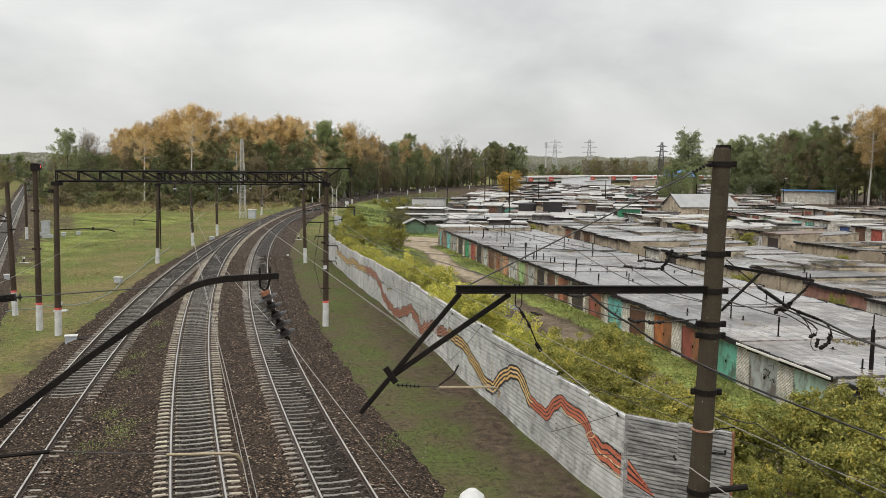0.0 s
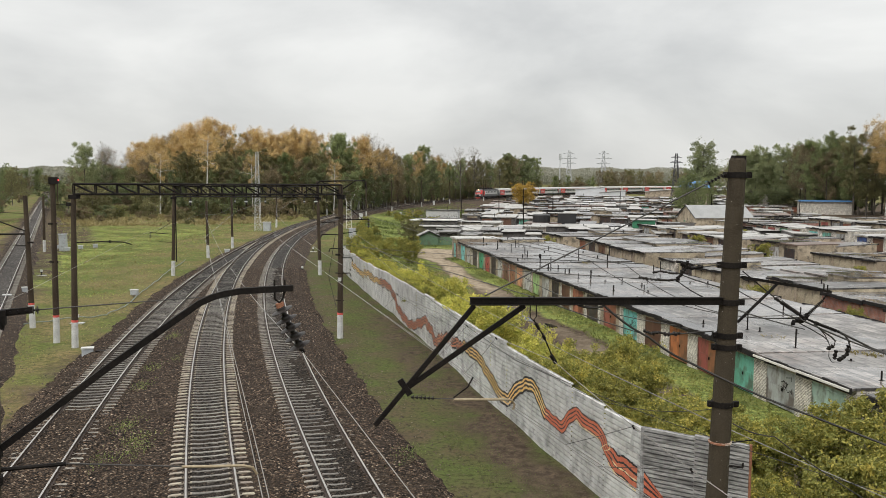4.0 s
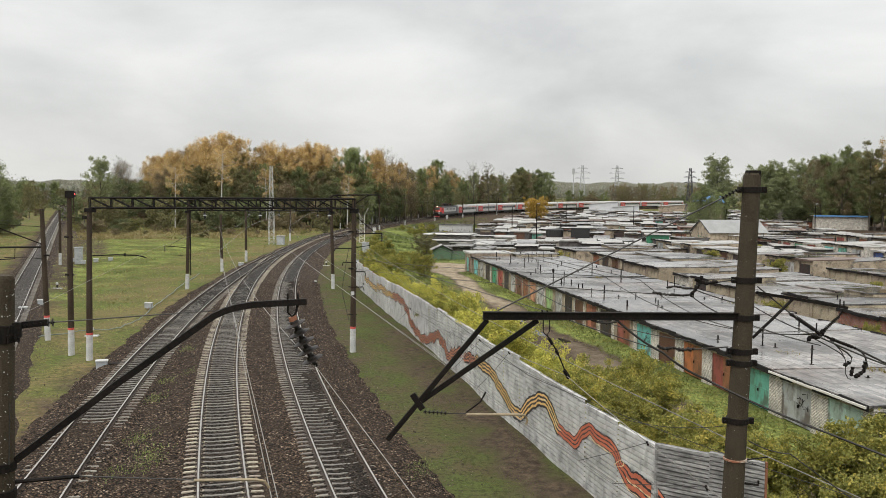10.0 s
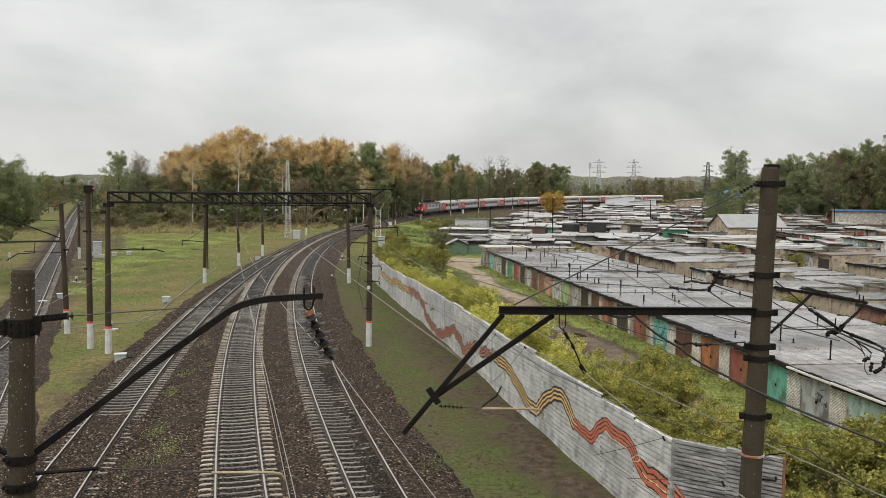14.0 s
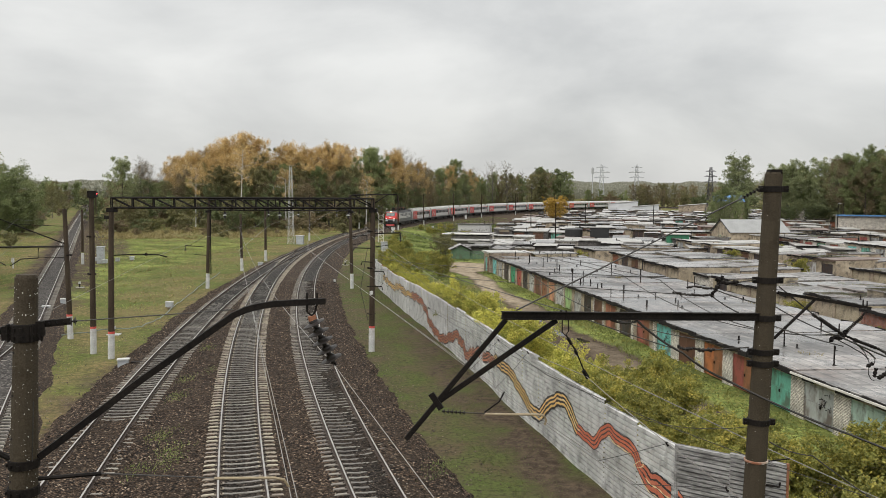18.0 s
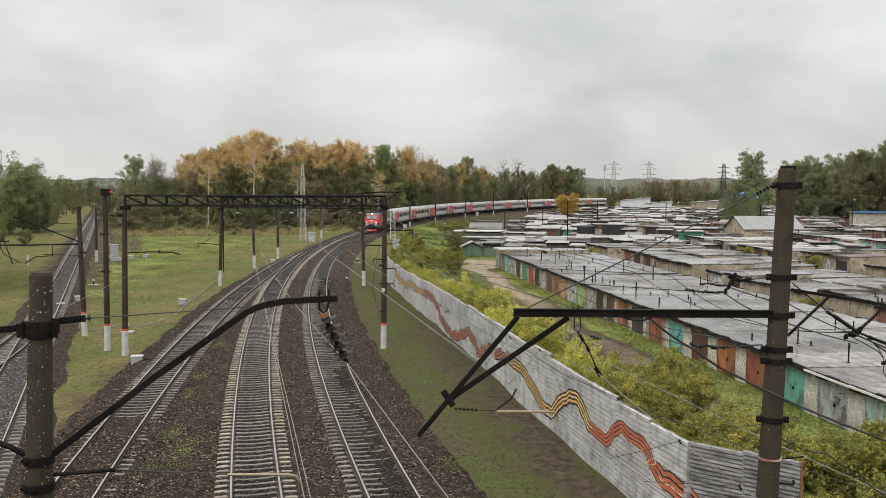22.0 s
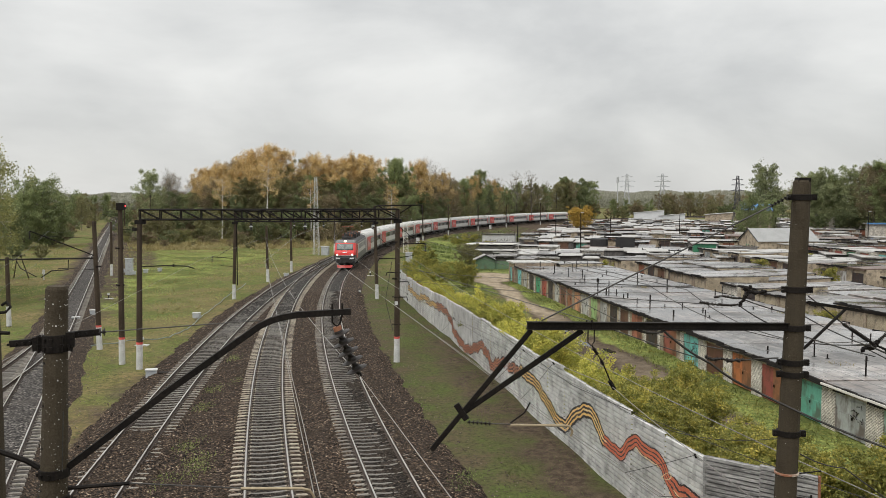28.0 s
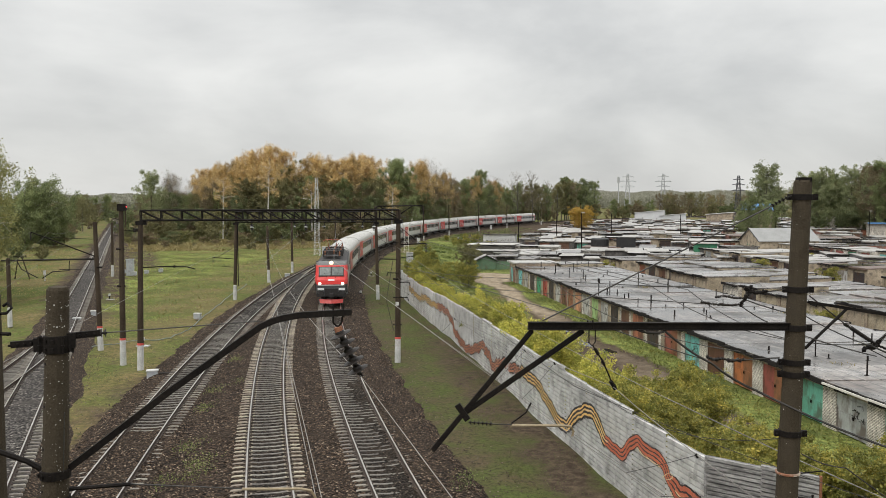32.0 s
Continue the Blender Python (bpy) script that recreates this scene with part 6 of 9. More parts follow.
ra = part("short_arm", flat_bar(rl((4.7, 14.36, 8.5)), rl((6.5, 15.0, 8.17)), 0.045, 0.05), M_steel, rm)
part("brace", bar([(4.65, 14.34, 7.72), (5.4, 14.61, 8.36)], 0.025), M_steel, ra)


def taped(pts, r, seed, step=0.022, shake=0.004):
    """A bar of uneven thickness, wound and knotted, through the given places."""
    rn = random.Random(seed)
    out = []
    for a, b in zip(pts, pts[1:]):
        a, b = Vector(a), Vector(b)
        n = max(2, int((b - a).length / step))
        out += [(a + (b - a) * (i / n) + Vector((rn.uniform(-1, 1), rn.uniform(-1, 1), rn.uniform(-1, 1))) * shake, r * rn.uniform(0.55, 1.25)) for i in range(n)]
    out.append((Vector(pts[-1]), r * 0.5))
    rings = []
    for i, (p, q) in enumerate(out):
        d = (out[min(i + 1, len(out) - 1)][0] - out[max(i - 1, 0)][0]).normalized()
        a = d.cross(Vector((0.1, 0.3, 1.0))).normalized()
        b = d.cross(a)
        rings.append([tuple(p + (a * math.cos(j * math.pi / 3) + b * math.sin(j * math.pi / 3)) * q) for j in range(6)])
    return Geo().sweep(rings)


part("bolt", bar([(6.35, 14.95, 8.2), (6.35, 14.95, 8.33)], 0.012), M_steel, ra)
part("bolt", bar([(6.43, 14.98, 8.18), (6.43, 14.98, 8.3)], 0.012), M_steel, ra)
part("tie", bar([(4.72, 14.4, 8.6), (5.4, 14.65, 8.09)], 0.012), M_wire, ra)
part("insulator", taped([rl((5.38, 14.64, 8.1)), rl((5.5, 14.69, 8.02))], 0.03, 1), M_insul, ra)
part("insulator", disc_string(Geo(), rl((5.5, 14.69, 8.03)), rl((5.88, 14.83, 7.79)), 15, 0.036), M_insul, ra, "long ribbed insulator")
part("insulator", disc_string(Geo(), rl((6.37, 15.0, 8.02)), rl((6.08, 14.9, 7.79)), 11, 0.032), M_insul, ra, "short ribbed insulator")
part("shackle", taped([rl((6.43, 15.02, 8.12)), rl((6.36, 15.0, 8.01))], 0.018, 2), M_steel, ra)
part("cable_knot", taped([rl((5.74, 14.78, 7.63)), rl((5.83, 14.8, 7.68)), rl((5.96, 14.85, 7.66)), rl((6.08, 14.9, 7.79))], 0.04, 3, shake=0.014), M_steel, ra, "knot of clamps and wire ends")
part("cable_bundle", taped([rl((5.86, 14.83, 7.8)), rl((6.0, 14.87, 7.71)), rl((6.4, 15.01, 7.55)), rl((6.76, 15.14, 7.41))], 0.026, 4), M_steel, ra, "bundle of taped cables")
part("cable_bundle", disc_string(Geo(), rl((6.2, 14.94, 7.62)), rl((6.62, 15.09, 7.47)), 12, 0.03), M_insul, ra)
part("cable_tail", bar([(6.76, 15.14, 7.41), (7.47, 15.4, 7.07), (9.4, 16.1, 6.4)], 0.02), M_wire, ra, "thick black cable")
part("jumper", bar([(6.2, 14.94, 7.6), (6.36, 14.99, 7.47), (6.56, 15.07, 7.35), (6.66, 15.1, 7.26), (6.65, 15.1, 7.18), (6.55, 15.06, 7.13)], 0.014), M_wire, ra, "looping black jumper cable")
part("jumper", bar([(6.7, 15.12, 7.43), (6.86, 15.17, 7.35), (6.94, 15.2, 7.26), (7.0, 15.23, 7.09), (6.95, 15.21, 7.0), (6.82, 15.16, 6.92)], 0.017), M_wire, ra, "looping black jumper cable")
part("jumper", bar([(6.3, 14.97, 7.52), (6.44, 15.02, 7.38), (6.54, 15.06, 7.2), (6.54, 15.06, 6.98), (6.6, 15.08, 6.88), (6.66, 15.1, 6.86)], 0.008), M_wire, ra, "thin loop of wire")
part("jumper", bar([(5.83, 14.8, 7.66), (6.15, 14.92, 7.5), (6.4, 15.01, 7.36), (6.52, 15.05, 7.26)], 0.01), M_wire, ra, "thin loop of wire")
for a, b in (((6.61, 15.08, 7.17), (6.49, 15.04, 7.12)), ((6.69, 15.11, 7.08), (6.66, 15.11, 6.92)), ((6.95, 15.21, 7.16), (6.92, 15.2, 7.02)), ((6.93, 15.2, 7.0), (6.74, 15.13, 6.89))):
    part("cable_clamp", taped([rl(a), rl(b)], 0.036, 5), M_steel, ra, "black cable clamp")
part("low_arm", bar([(4.35, 14.2, 4.5), (5.3, 14.55, 4.47)], 0.06, 8), M_steel, rm)
part("low_rod", bar([(4.35, 14.2, 5.6), (5.0, 14.4, 5.62)], 0.012), M_steel, rm)
part("low_rod", bar([(4.45, 14.3, 5.2), (4.85, 14.4, 5.12), (4.85, 14.4, 5.2)], 0.02), M_steel, rm)


def sag_wire(name, pts, r, ma, label, n=24, sag=0.0, group="overhead wires"):
    """A wire through the given places, each span hanging by sag."""
    out = []
    for a, b in zip(pts, pts[1:]):
        a, b = Vector(a), Vector(b)
        for i in range(n):
            t = i / n
            out.append(a + (b - a) * t + Vector((0, 0, -4 * sag * t * (1 - t))))
    out.append(Vector(pts[-1]))
    return solid(name, Geo().tube(out, r, 5), ma, label, "wire", group=group)


# wires over the tracks: carrier wires hang between supports, contact wires lie level below
for rho, nm in ((0.0, "inner"), (R_OUT, "outer")):
    stops = [-139.0, -101.0, -55.0, -5.0, 45.0, 95.0, 145.0, 195.0, 245.0]
    zig = [0.25 * (-1) ** i for i in range(len(stops))]
    near_top = [(6.0, -4.0, 7.9), (1.36, 13.1, 7.28)] if rho == 0 else [(1.09, 0.85, 8.35), (-1.95, 9.55, 8.15)]
    near_low = [(4.6, 2.0, 6.6), (0.72, 12.92, 6.53)] if rho == 0 else [(0.7, 0.0, 6.7), (-2.45, 9.37, 6.72)]
    if rho:
        sag_wire("carrier_wire", near_top, 0.004, M_wire_pale, "pale carrier wire led past the near mast", n=4)
        near_top = near_top[1:]
    sag_wire("carrier_wire", near_top + [tuple(arc(s, rho + q, 7.75)) for s, q in zip(stops, zig)], 0.006, M_wire_pale, "pale carrier wire over the %s main track" % nm, sag=0.6)
    for o in (0.0, 0.07):
        low = [(x + o, y, z) for x, y, z in near_low] + [tuple(arc(s, rho + q + o, 6.3)) for s, q in zip(stops, zig)]
        sag_wire("contact_wire", low, 0.006, M_wire_pale, "pale contact wire over the %s main track" % nm)


def make_droppers(label, a, b, c, d, sag, places, r=0.004):
    """Clamps on the carrier wire a-b and thin droppers down to the contact wire c-d."""
    dp = thing("dropper_set", label, "wire", "overhead wires")
    a, b, c, d = Vector(a), Vector(b), Vector(c), Vector(d)
    for t in places:
        p = a + (b - a) * t + Vector((0, 0, -4 * sag * t * (1 - t)))
        q = c + (d - c) * t
        part("clamp", Geo().tube([p + Vector((-0.012, 0, 0.015)), p + Vector((0.012, 0, -0.035))], 0.015, 6), M_steel, dp)
        part("dropper", Geo().tube([p, p.lerp(q, 0.5) + Vector((0.03, 0, 0)), q], r, 4), M_wire, dp)


make_droppers("thin droppers and black clamps over the inner track", (6.0, -4.0, 7.9), (1.36, 13.1, 7.28), (4.6, 2.0, 6.6), (0.72, 12.92, 6.53), 0.6, (0.76, 0.84))
make_droppers("thin droppers and black clamps over the inner track", (1.36, 13.1, 7.28), tuple(arc(-139.0, 0.25, 7.75)), (0.72, 12.92, 6.53), tuple(arc(-139.0, 0.25, 6.3)), 0.6, (0.06, 0.1, 0.24, 0.4, 0.56, 0.72, 0.88))
make_droppers("thin droppers and black clamps over the outer track", (-1.95, 9.55, 8.15), tuple(arc(-139.0, R_OUT + 0.25, 7.75)), (-2.45, 9.37, 6.72), tuple(arc(-139.0, R_OUT + 0.25, 6.3)), 0.6, (0.2, 0.38, 0.54, 0.7, 0.86))
stops = [-215.0, -173.0, -139.0, -101.0]
sag_wire("contact_wire", [tuple(arc(s, branch_rho(s), 6.4)) for s in stops[1:]], 0.006, M_wire_pale, "pale contact wire over the siding")
sag_wire("contact_wire", [tuple(line(s, 0.2, 6.3)) for s in (-40, 18, 75, 150, 205, 260, 330)], 0.007, M_wire, "dark contact wire over the straight line")
sag_wire("carrier_wire", [tuple(line(s, 0.2, 8.0)) for s in (-40, 18, 75, 150, 205, 260, 330)], 0.008, M_wire, "dark carrier wire over the straight line", sag=0.8)
# feeders and stays past the near masts
sag_wire("feeder_wire", [(3.5, 13.93, 7.72), (0.6, 24.0, 8.0), (-24.0, 120.0, 8.2)], 0.009, M_wire, "dark feeder wire beside the fence", sag=0.35)
sag_wire("feeder_wire", [(1.75, 13.26, 8.16), (2.2, 13.42, 8.12), (2.98, 13.68, 7.57), (3.77, 14.0, 7.07), (5.83, 14.04, 6.18), (12.0, 14.3, 3.9)], 0.02, M_wire, "thick dark cable by the near mast", sag=0.04)
sag_wire("feeder_wire", [(5.9, 14.8, 7.7), (8.4, 15.6, 6.75), (14.0, 17.4, 5.3)], 0.015, M_wire, "thick dark cable by the near mast", sag=0.05)
sag_wire("feeder_wire", [(5.9, 14.8, 7.72), (2.9, 20.0, 8.2), (-20.0, 115.0, 8.6)], 0.009, M_wire, "dark feeder wire beside the fence", sag=0.4)
sag_wire("feeder_wire", [(5.88, 14.8, 7.74), (3.6, 19.0, 8.2), (-19.0, 113.0, 8.9)], 0.009, M_wire, "dark feeder wire beside the fence", sag=0.4)
sag_wire("drop_cable", [(4.55, 14.1, 6.0), (5.3, 14.2, 5.75), (7.6, 14.6, 4.2), (9.5, 14.9, 3.7)], 0.011, M_wire, "black cable drooping from the near mast", sag=0.05)
sag_wire("stay_wire", [(4.5, 14.1, 6.3), (2.0, 20.0, 5.4), (-8.4, 53.5, 5.2)], 0.006, M_wire, "thin dark wire past the fence", sag=0.4)
sag_wire("stay_wire", [(9.5, 12.5, 4.6), (1.0, 17.5, 6.3), (-8.4, 53.5, 7.2)], 0.007, M_wire, "thin dark wire past the fence", sag=0.25)

# the knot of insulators and clamps beside the near mast, with its wires
kn = thing("line_anchor", "black knot of insulator strings and clamps tied to the near mast", "anchor")
part("yoke", taped([(3.68, 14.03, 8.80), (3.63, 14.01, 8.67), (3.48, 13.95, 8.46)], 0.032, 11, shake=0.01), M_steel, kn, "knotted yoke of clamps")
part("string", taped([(3.05, 13.8, 8.63), (3.2, 13.85, 8.65), (3.37, 13.91, 8.61), (3.53, 13.97, 8.6), (3.61, 14.0, 8.66)], 0.02, 12, shake=0.008), M_insul, kn)
part("string", taped([(2.81, 13.71, 8.56), (3.01, 13.78, 8.52), (3.24, 13.87, 8.50), (3.48, 13.95, 8.49)], 0.02, 13, shake=0.008), M_insul, kn)
part("string", taped([(3.57, 13.99, 8.76), (3.72, 14.04, 8.68), (3.97, 14.13, 8.69)], 0.036, 14, shake=0.012), M_steel, kn, "thick wound knot")
part("tie", Geo().tube([(3.95, 14.12, 8.69), (4.29, 14.24, 8.73)], 0.011, 5), M_wire, kn)
part("string", taped([(2.9, 13.75, 7.66), (3.05, 13.8, 7.6), (3.13, 13.83, 7.62), (3.33, 13.9, 7.58), (3.59, 13.99, 7.57)], 0.03, 15, shake=0.012), M_insul, kn)
part("tie", Geo().tube([(3.59, 13.99, 7.57), (3.82, 14.07, 7.58), (4.2, 14.21, 7.58)], 0.012, 5), M_wire, kn)
sag_wire("feeder_wire", [(2.85, 13.64, 8.79), (-8.3, 53.5, 5.75)], 0.008, M_wire, "dark feeder wire by the near mast", sag=0.1)
sag_wire("feeder_wire", [(3.0, 13.57, 8.54), (-8.3, 53.5, 5.1)], 0.008, M_wire, "dark feeder wire by the near mast", sag=0.1)
sag_wire("feeder_wire", [(2.9, 13.66, 7.62), (1.2, 16.0, 7.9), (-8.3, 53.5, 6.1)], 0.01, M_wire, "dark feeder wire by the near mast", sag=0.02)
sag_wire("feeder_wire", [(3.5, 13.96, 8.6), (4.79, 14.74, 8.2), (5.8, 14.7, 7.73)], 0.01, M_wire, "dark feeder wire by the near mast", sag=0.03)
sag_wire("feeder_wire", [(3.46, 13.95, 8.5), (4.12, 14.21, 8.12), (5.81, 14.37, 7.6)], 0.01, M_wire, "dark feeder wire by the near mast", sag=0.03)
sag_wire("stay_wire", [(3.26, 19.73, 5.57), (5.62, 19.19, 4.56), (7.7, 18.46, 3.77), (12.0, 17.0, 2.2)], 0.012, M_wire_pale, "pale wire crossing before the fence")
sag_wire("stay_wire", [(3.26, 19.73, 5.57), (-8.4, 53.5, 7.2)], 0.008, M_wire_pale, "pale wire crossing before the fence", sag=0.3)

# ---- single buildings, masts and equipment ----
M_hangar = surf("pale_hangar_sheet", (0.5, 0.51, 0.52), (0.62, 0.63, 0.64), 0.45, 0.3, 6, 0.05)
M_blue = surf("blue_sheet", (0.07, 0.2, 0.42), (0.11, 0.26, 0.5), 0.45, 0.5, 8, 0.05)
M_black_sheet = surf("black_sheet", (0.012, 0.012, 0.013), (0.025, 0.024, 0.024), 0.5, 1, 10, 0.1)
M_box_grey = surf("grey_cabinet_paint", (0.34, 0.36, 0.38), (0.44, 0.46, 0.47), 0.5, 2, 15, 0.05, stain=(0.2, 0.17, 0.15), stain_scale=3)
M_green_paint = surf("green_paint", (0.025, 0.15, 0.075), (0.04, 0.21, 0.11), 0.55, 1, 12, 0.1, stain=(0.1, 0.08, 0.05))
M_py = surf("galvanised_lattice_far", (0.36, 0.37, 0.38), (0.46, 0.47, 0.48), 0.6, 1, 10, 0.0)
M_py_dark = surf("weathered_lattice", (0.045, 0.046, 0.048), (0.08, 0.08, 0.082), 0.6, 1, 10, 0.0)
M_green_dull = surf("faded_green_paint", (0.075, 0.14, 0.085), (0.125, 0.2, 0.125), 0.7, 1, 12, 0.1, stain=(0.1, 0.1, 0.06), stain_scale=1.5, stain_amount=0.7)
M_water = surf("puddle_water", (0.02, 0.018, 0.016), (0.03, 0.027, 0.024), 0.04, 0.5, 5, 0.0)
M_pipe_green = surf("pale_conduit", (0.1, 0.13, 0.11), (0.2, 0.24, 0.21), 0.5, 1, 10, 0.05)


def truss_mast(name, label, x, y, z0, h, w0, w1, n, material, category="mast", arms=(), r=0.06):
    """A four-legged lattice mast, with level bars, crossed braces and cross arms."""
    tm = thing(name, label, category, "", Matrix.Translation((x, y, z0)))

    def c(f, i):
        w = (w0 + (w1 - w0) * f) / 2
        return Vector(((-w, w, w, -w)[i], (-w, -w, w, w)[i], h * f))
    for i in range(4):
        part("leg", Geo().tube([c(0, i), c(1, i)], r, 4), material, tm)
    g = Geo()
    for k in range(n):
        for i in range(4):
            j = (i + 1) % 4
            g.tube([c(k / n, i), c((k + 1) / n, j)], r * 0.6, 3, cap=False)
            g.tube([c(k / n, j), c((k + 1) / n, i)], r * 0.6, 3, cap=False)
            g.tube([c((k + 1) / n, i), c((k + 1) / n, j)], r * 0.6, 3, cap=False)
    part("bracing", g, material, tm)
    for f, a in arms:
        z = h * f
        part("cross_arm", Geo().tube([(-a, 0, z), (a, 0, z)], r * 1.2, 4).tube([(-a, 0, z), (0, 0, z + a * 0.28)], r * 0.7, 3).tube([(a, 0, z), (0, 0, z + a * 0.28)], r * 0.7, 3), material, tm)
    return tm


truss_mast("lattice_mast", "white and grey lattice mast beside an equipment cabinet", -40.8, 159.1, -0.7, 15.4, 1.1, 0.42, 11, M_white, r=0.034)
cab = thing("equipment_cabinet", "grey steel equipment cabinet at the mast's foot", "cabinet", m=Matrix.Translation((-38.9, 158.6, -0.7)))
part("housing", Geo().box((0, 0, 1.0), (1.4, 1.1, 1.8), None, 0.05), M_box_grey, cab)
part("roof_plate", Geo().box((0, 0, 1.94), (1.6, 1.3, 0.08)), M_white, cab)
part("plinth", Geo().box((0, 0, 0.05), (1.3, 1.0, 0.1)), M_render, cab)
for az, d, h in ((6.75, 620, 31.5), (9.05, 640, 32)):
    x, y = (d * math.sin(radians(az)), d * math.cos(radians(az)))
    truss_mast("power_pylon", "tall grey lattice power pylon with three cross arms", x, y, -2, h, 5.0, 1.2, 9, M_py, "pylon", ((0.70, 5.2), (0.82, 6.0), (0.93, 4.2)), 0.16)
x, y = 335 * math.sin(radians(13.78)), 335 * math.cos(radians(13.78))
truss_mast("power_pylon", "dark lattice power pylon among the garages", x, y, -2, 21.5, 3.2, 0.7, 11, M_py_dark, "pylon", ((0.74, 2.4), (0.84, 2.4), (0.93, 2.0)), 0.1)
x, y = 600 * math.sin(radians(6.15)), 600 * math.cos(radians(6.15))
tm = thing("telecom_mast", "slender pale telecom mast on the horizon", "mast", m=Matrix.Translation((x, y, -2)))
part("pole", Geo().tube([(0, 0, 0), (0, 0, 29)], 0.45, 8, 0.25), M_py, tm)
part("antenna_ring", Geo().tube([(0, 0, 24.5), (0, 0, 28.5)], 0.9, 8), M_py, tm)


def gable_shed(x, y, w, d, h, rise, turn, wall, roof, label, name="shed"):
    """A shed with a pitched roof; its eaves run along x."""
    sh = thing(name, label, "shed", "", pose(x, y, ZG, 0, 0, turn))
    rings = [[(sx * w / 2, -d / 2, 0), (sx * w / 2, -d / 2, h), (sx * w / 2, 0, h + rise), (sx * w / 2, d / 2, h), (sx * w / 2, d / 2, 0)] for sx in (-1, 1)]
    part("wall", Geo().sweep(rings), wall, sh)
    for s in (-1, 1):
        rr = [[(q * (w / 2 + 0.3), s * (d / 2 + 0.35), h - 0.15), (q * (w / 2 + 0.3), 0, h + rise + 0.03), (q * (w / 2 + 0.3), 0, h + rise + 0.13), (q * (w / 2 + 0.3), s * (d / 2 + 0.35), h - 0.05)] for q in (-1, 1)]
        part("roof_slope", Geo().sweep(rr), roof, sh)
    part("barge_board", Geo().tube([(-w / 2 - 0.32, -d / 2 - 0.3, h - 0.1), (-w / 2 - 0.32, 0, h + rise + 0.08), (-w / 2 - 0.32, d / 2 + 0.3, h - 0.1)], 0.13, 4), M_black_sheet, sh)
    return sh


M_shed_white = surf("whitish_sheet_roof", (0.45, 0.44, 0.41), (0.62, 0.61, 0.57), 0.45, 0.4, 6, 0.05, stain=(0.25, 0.22, 0.19), stain_scale=0.7, stain_amount=0.6)
M_shed_roof = surf("dull_light_sheet_roof", (0.22, 0.222, 0.215), (0.30, 0.302, 0.295), 0.55, 0.5, 6, 0.05)
sh = gable_shed(57.0, 195.0, 14.0, 9.0, 3.2, 2.6, 12, M_render, M_shed_roof, "pale rendered shed with a light sheet gable roof and graffiti")
g = Geo()
rnd = random.Random(6)
for _ in range(14):
    g.box((-7.03, rnd.uniform(-3.0, 2.0), rnd.uniform(0.8, 2.4)), (0.02, rnd.uniform(0.2, 1.1), rnd.uniform(0.1, 0.25)), Matrix.Rotation(rnd.uniform(-1.2, 1.2), 3, "X"))
part("graffiti", g, M_green_paint, sh, "faded green painted scrawl")
part("annex", Geo().box((2.5, -6.0, 1.3), (10, 3.0, 2.6)), M_render, sh)
part("annex_roof", Geo().box((2.5, -6.1, 2.66), (10.4, 3.4, 0.12)), M_roof_pale, sh)

ru = thing("ruined_building", "roofless white brick ruin among bushes", "building", m=pose(109.5, 322, ZG, 0, 0, -14))
part("wall", Geo().sweep([[(-4.6, 0, 0), (4.2, 0, 0), (4.6, 0, 6.2), (2.2, 0, 5.9), (-4.6, 0, 6.4)], [(-4.6, 7, 0), (4.2, 7, 0), (4.6, 7, 5.6), (2.2, 7, 5.4), (-4.6, 7, 6.0)]]), M_brick_white, ru)
part("upper_wall", Geo().box((-1.5, 4.0, 7.2), (6.0, 5.0, 2.2)), M_brick_white, ru)
# no hole is cut; a thin black panel paints the opening's shaded inside
part("hole", Geo().box((-1.2, -0.02, 3.0), (1.6, 0.06, 0.7)), M_black_sheet, ru, "black panel painting the shade inside an opening")
bb = thing("brick_block", "white brick building with a blue-edged flat roof", "building", m=pose(120.5, 285, ZG, 0, 0, -14))
part("wall", Geo().box((0, 4, 2.2), (16.0, 8, 4.4)), M_brick_white, bb)
part("roof", Geo().box((0, 4, 4.55), (17.4, 9.4, 0.3), Matrix.Rotation(-0.03, 3, "X")), M_roof_pale, bb)
part("roof_edge", Geo().box((0, -0.75, 4.6), (17.5, 0.14, 0.5)), M_blue, bb, "blue sheet edge")
bh = thing("blue_roof_house", "small house with a pale blue pitched roof among trees", "house", m=pose(80.5, 300, ZG, 0, 0, -14))
part("wall", Geo().box((0, 3, 4.4), (10, 6, 8.8)), M_render, bh)
part("roof", Geo().sweep([[(-5.5, -0.6, 8.7), (-5.5, 3, 11.0), (-5.5, 6.6, 8.7)], [(5.5, -0.6, 8.7), (5.5, 3, 11.0), (5.5, 6.6, 8.7)]]), M_blue, bh)
bc = thing("black_container", "tall black sheet-metal shed with a pale lid", "container", m=pose(22.5, 192, ZG, 0, 0, -6))
part("body", Geo().box((0, 1.5, 1.9), (4.3, 3.0, 3.8), None, 0.05), M_black_sheet, bc)
part("lid", Geo().box((0, 1.5, 3.87), (4.6, 3.3, 0.1)), M_roof_pale, bc)
tk = thing("round_tank", "dark round steel tank among garages", "tank", m=pose(16.8, 194, ZG))
part("shell", Geo().lathe([(2.0, 0), (2.05, 0.1), (2.05, 3.3), (1.9, 3.5), (0.2, 3.6)], 24), M_black_sheet, tk, smooth=False)
gb = thing("green_booth", "green sheet-metal booth with a white lid", "booth", m=pose(36.0, 172, ZG, 0, 0, -6))
part("body", Geo().box((0, 1.5, 1.7), (4.4, 3.0, 3.4), None, 0.05), M_green_paint, gb)
part("lid", Geo().box((0, 1.5, 3.5), (5.2, 3.8, 0.14)), M_roof_pale, gb)
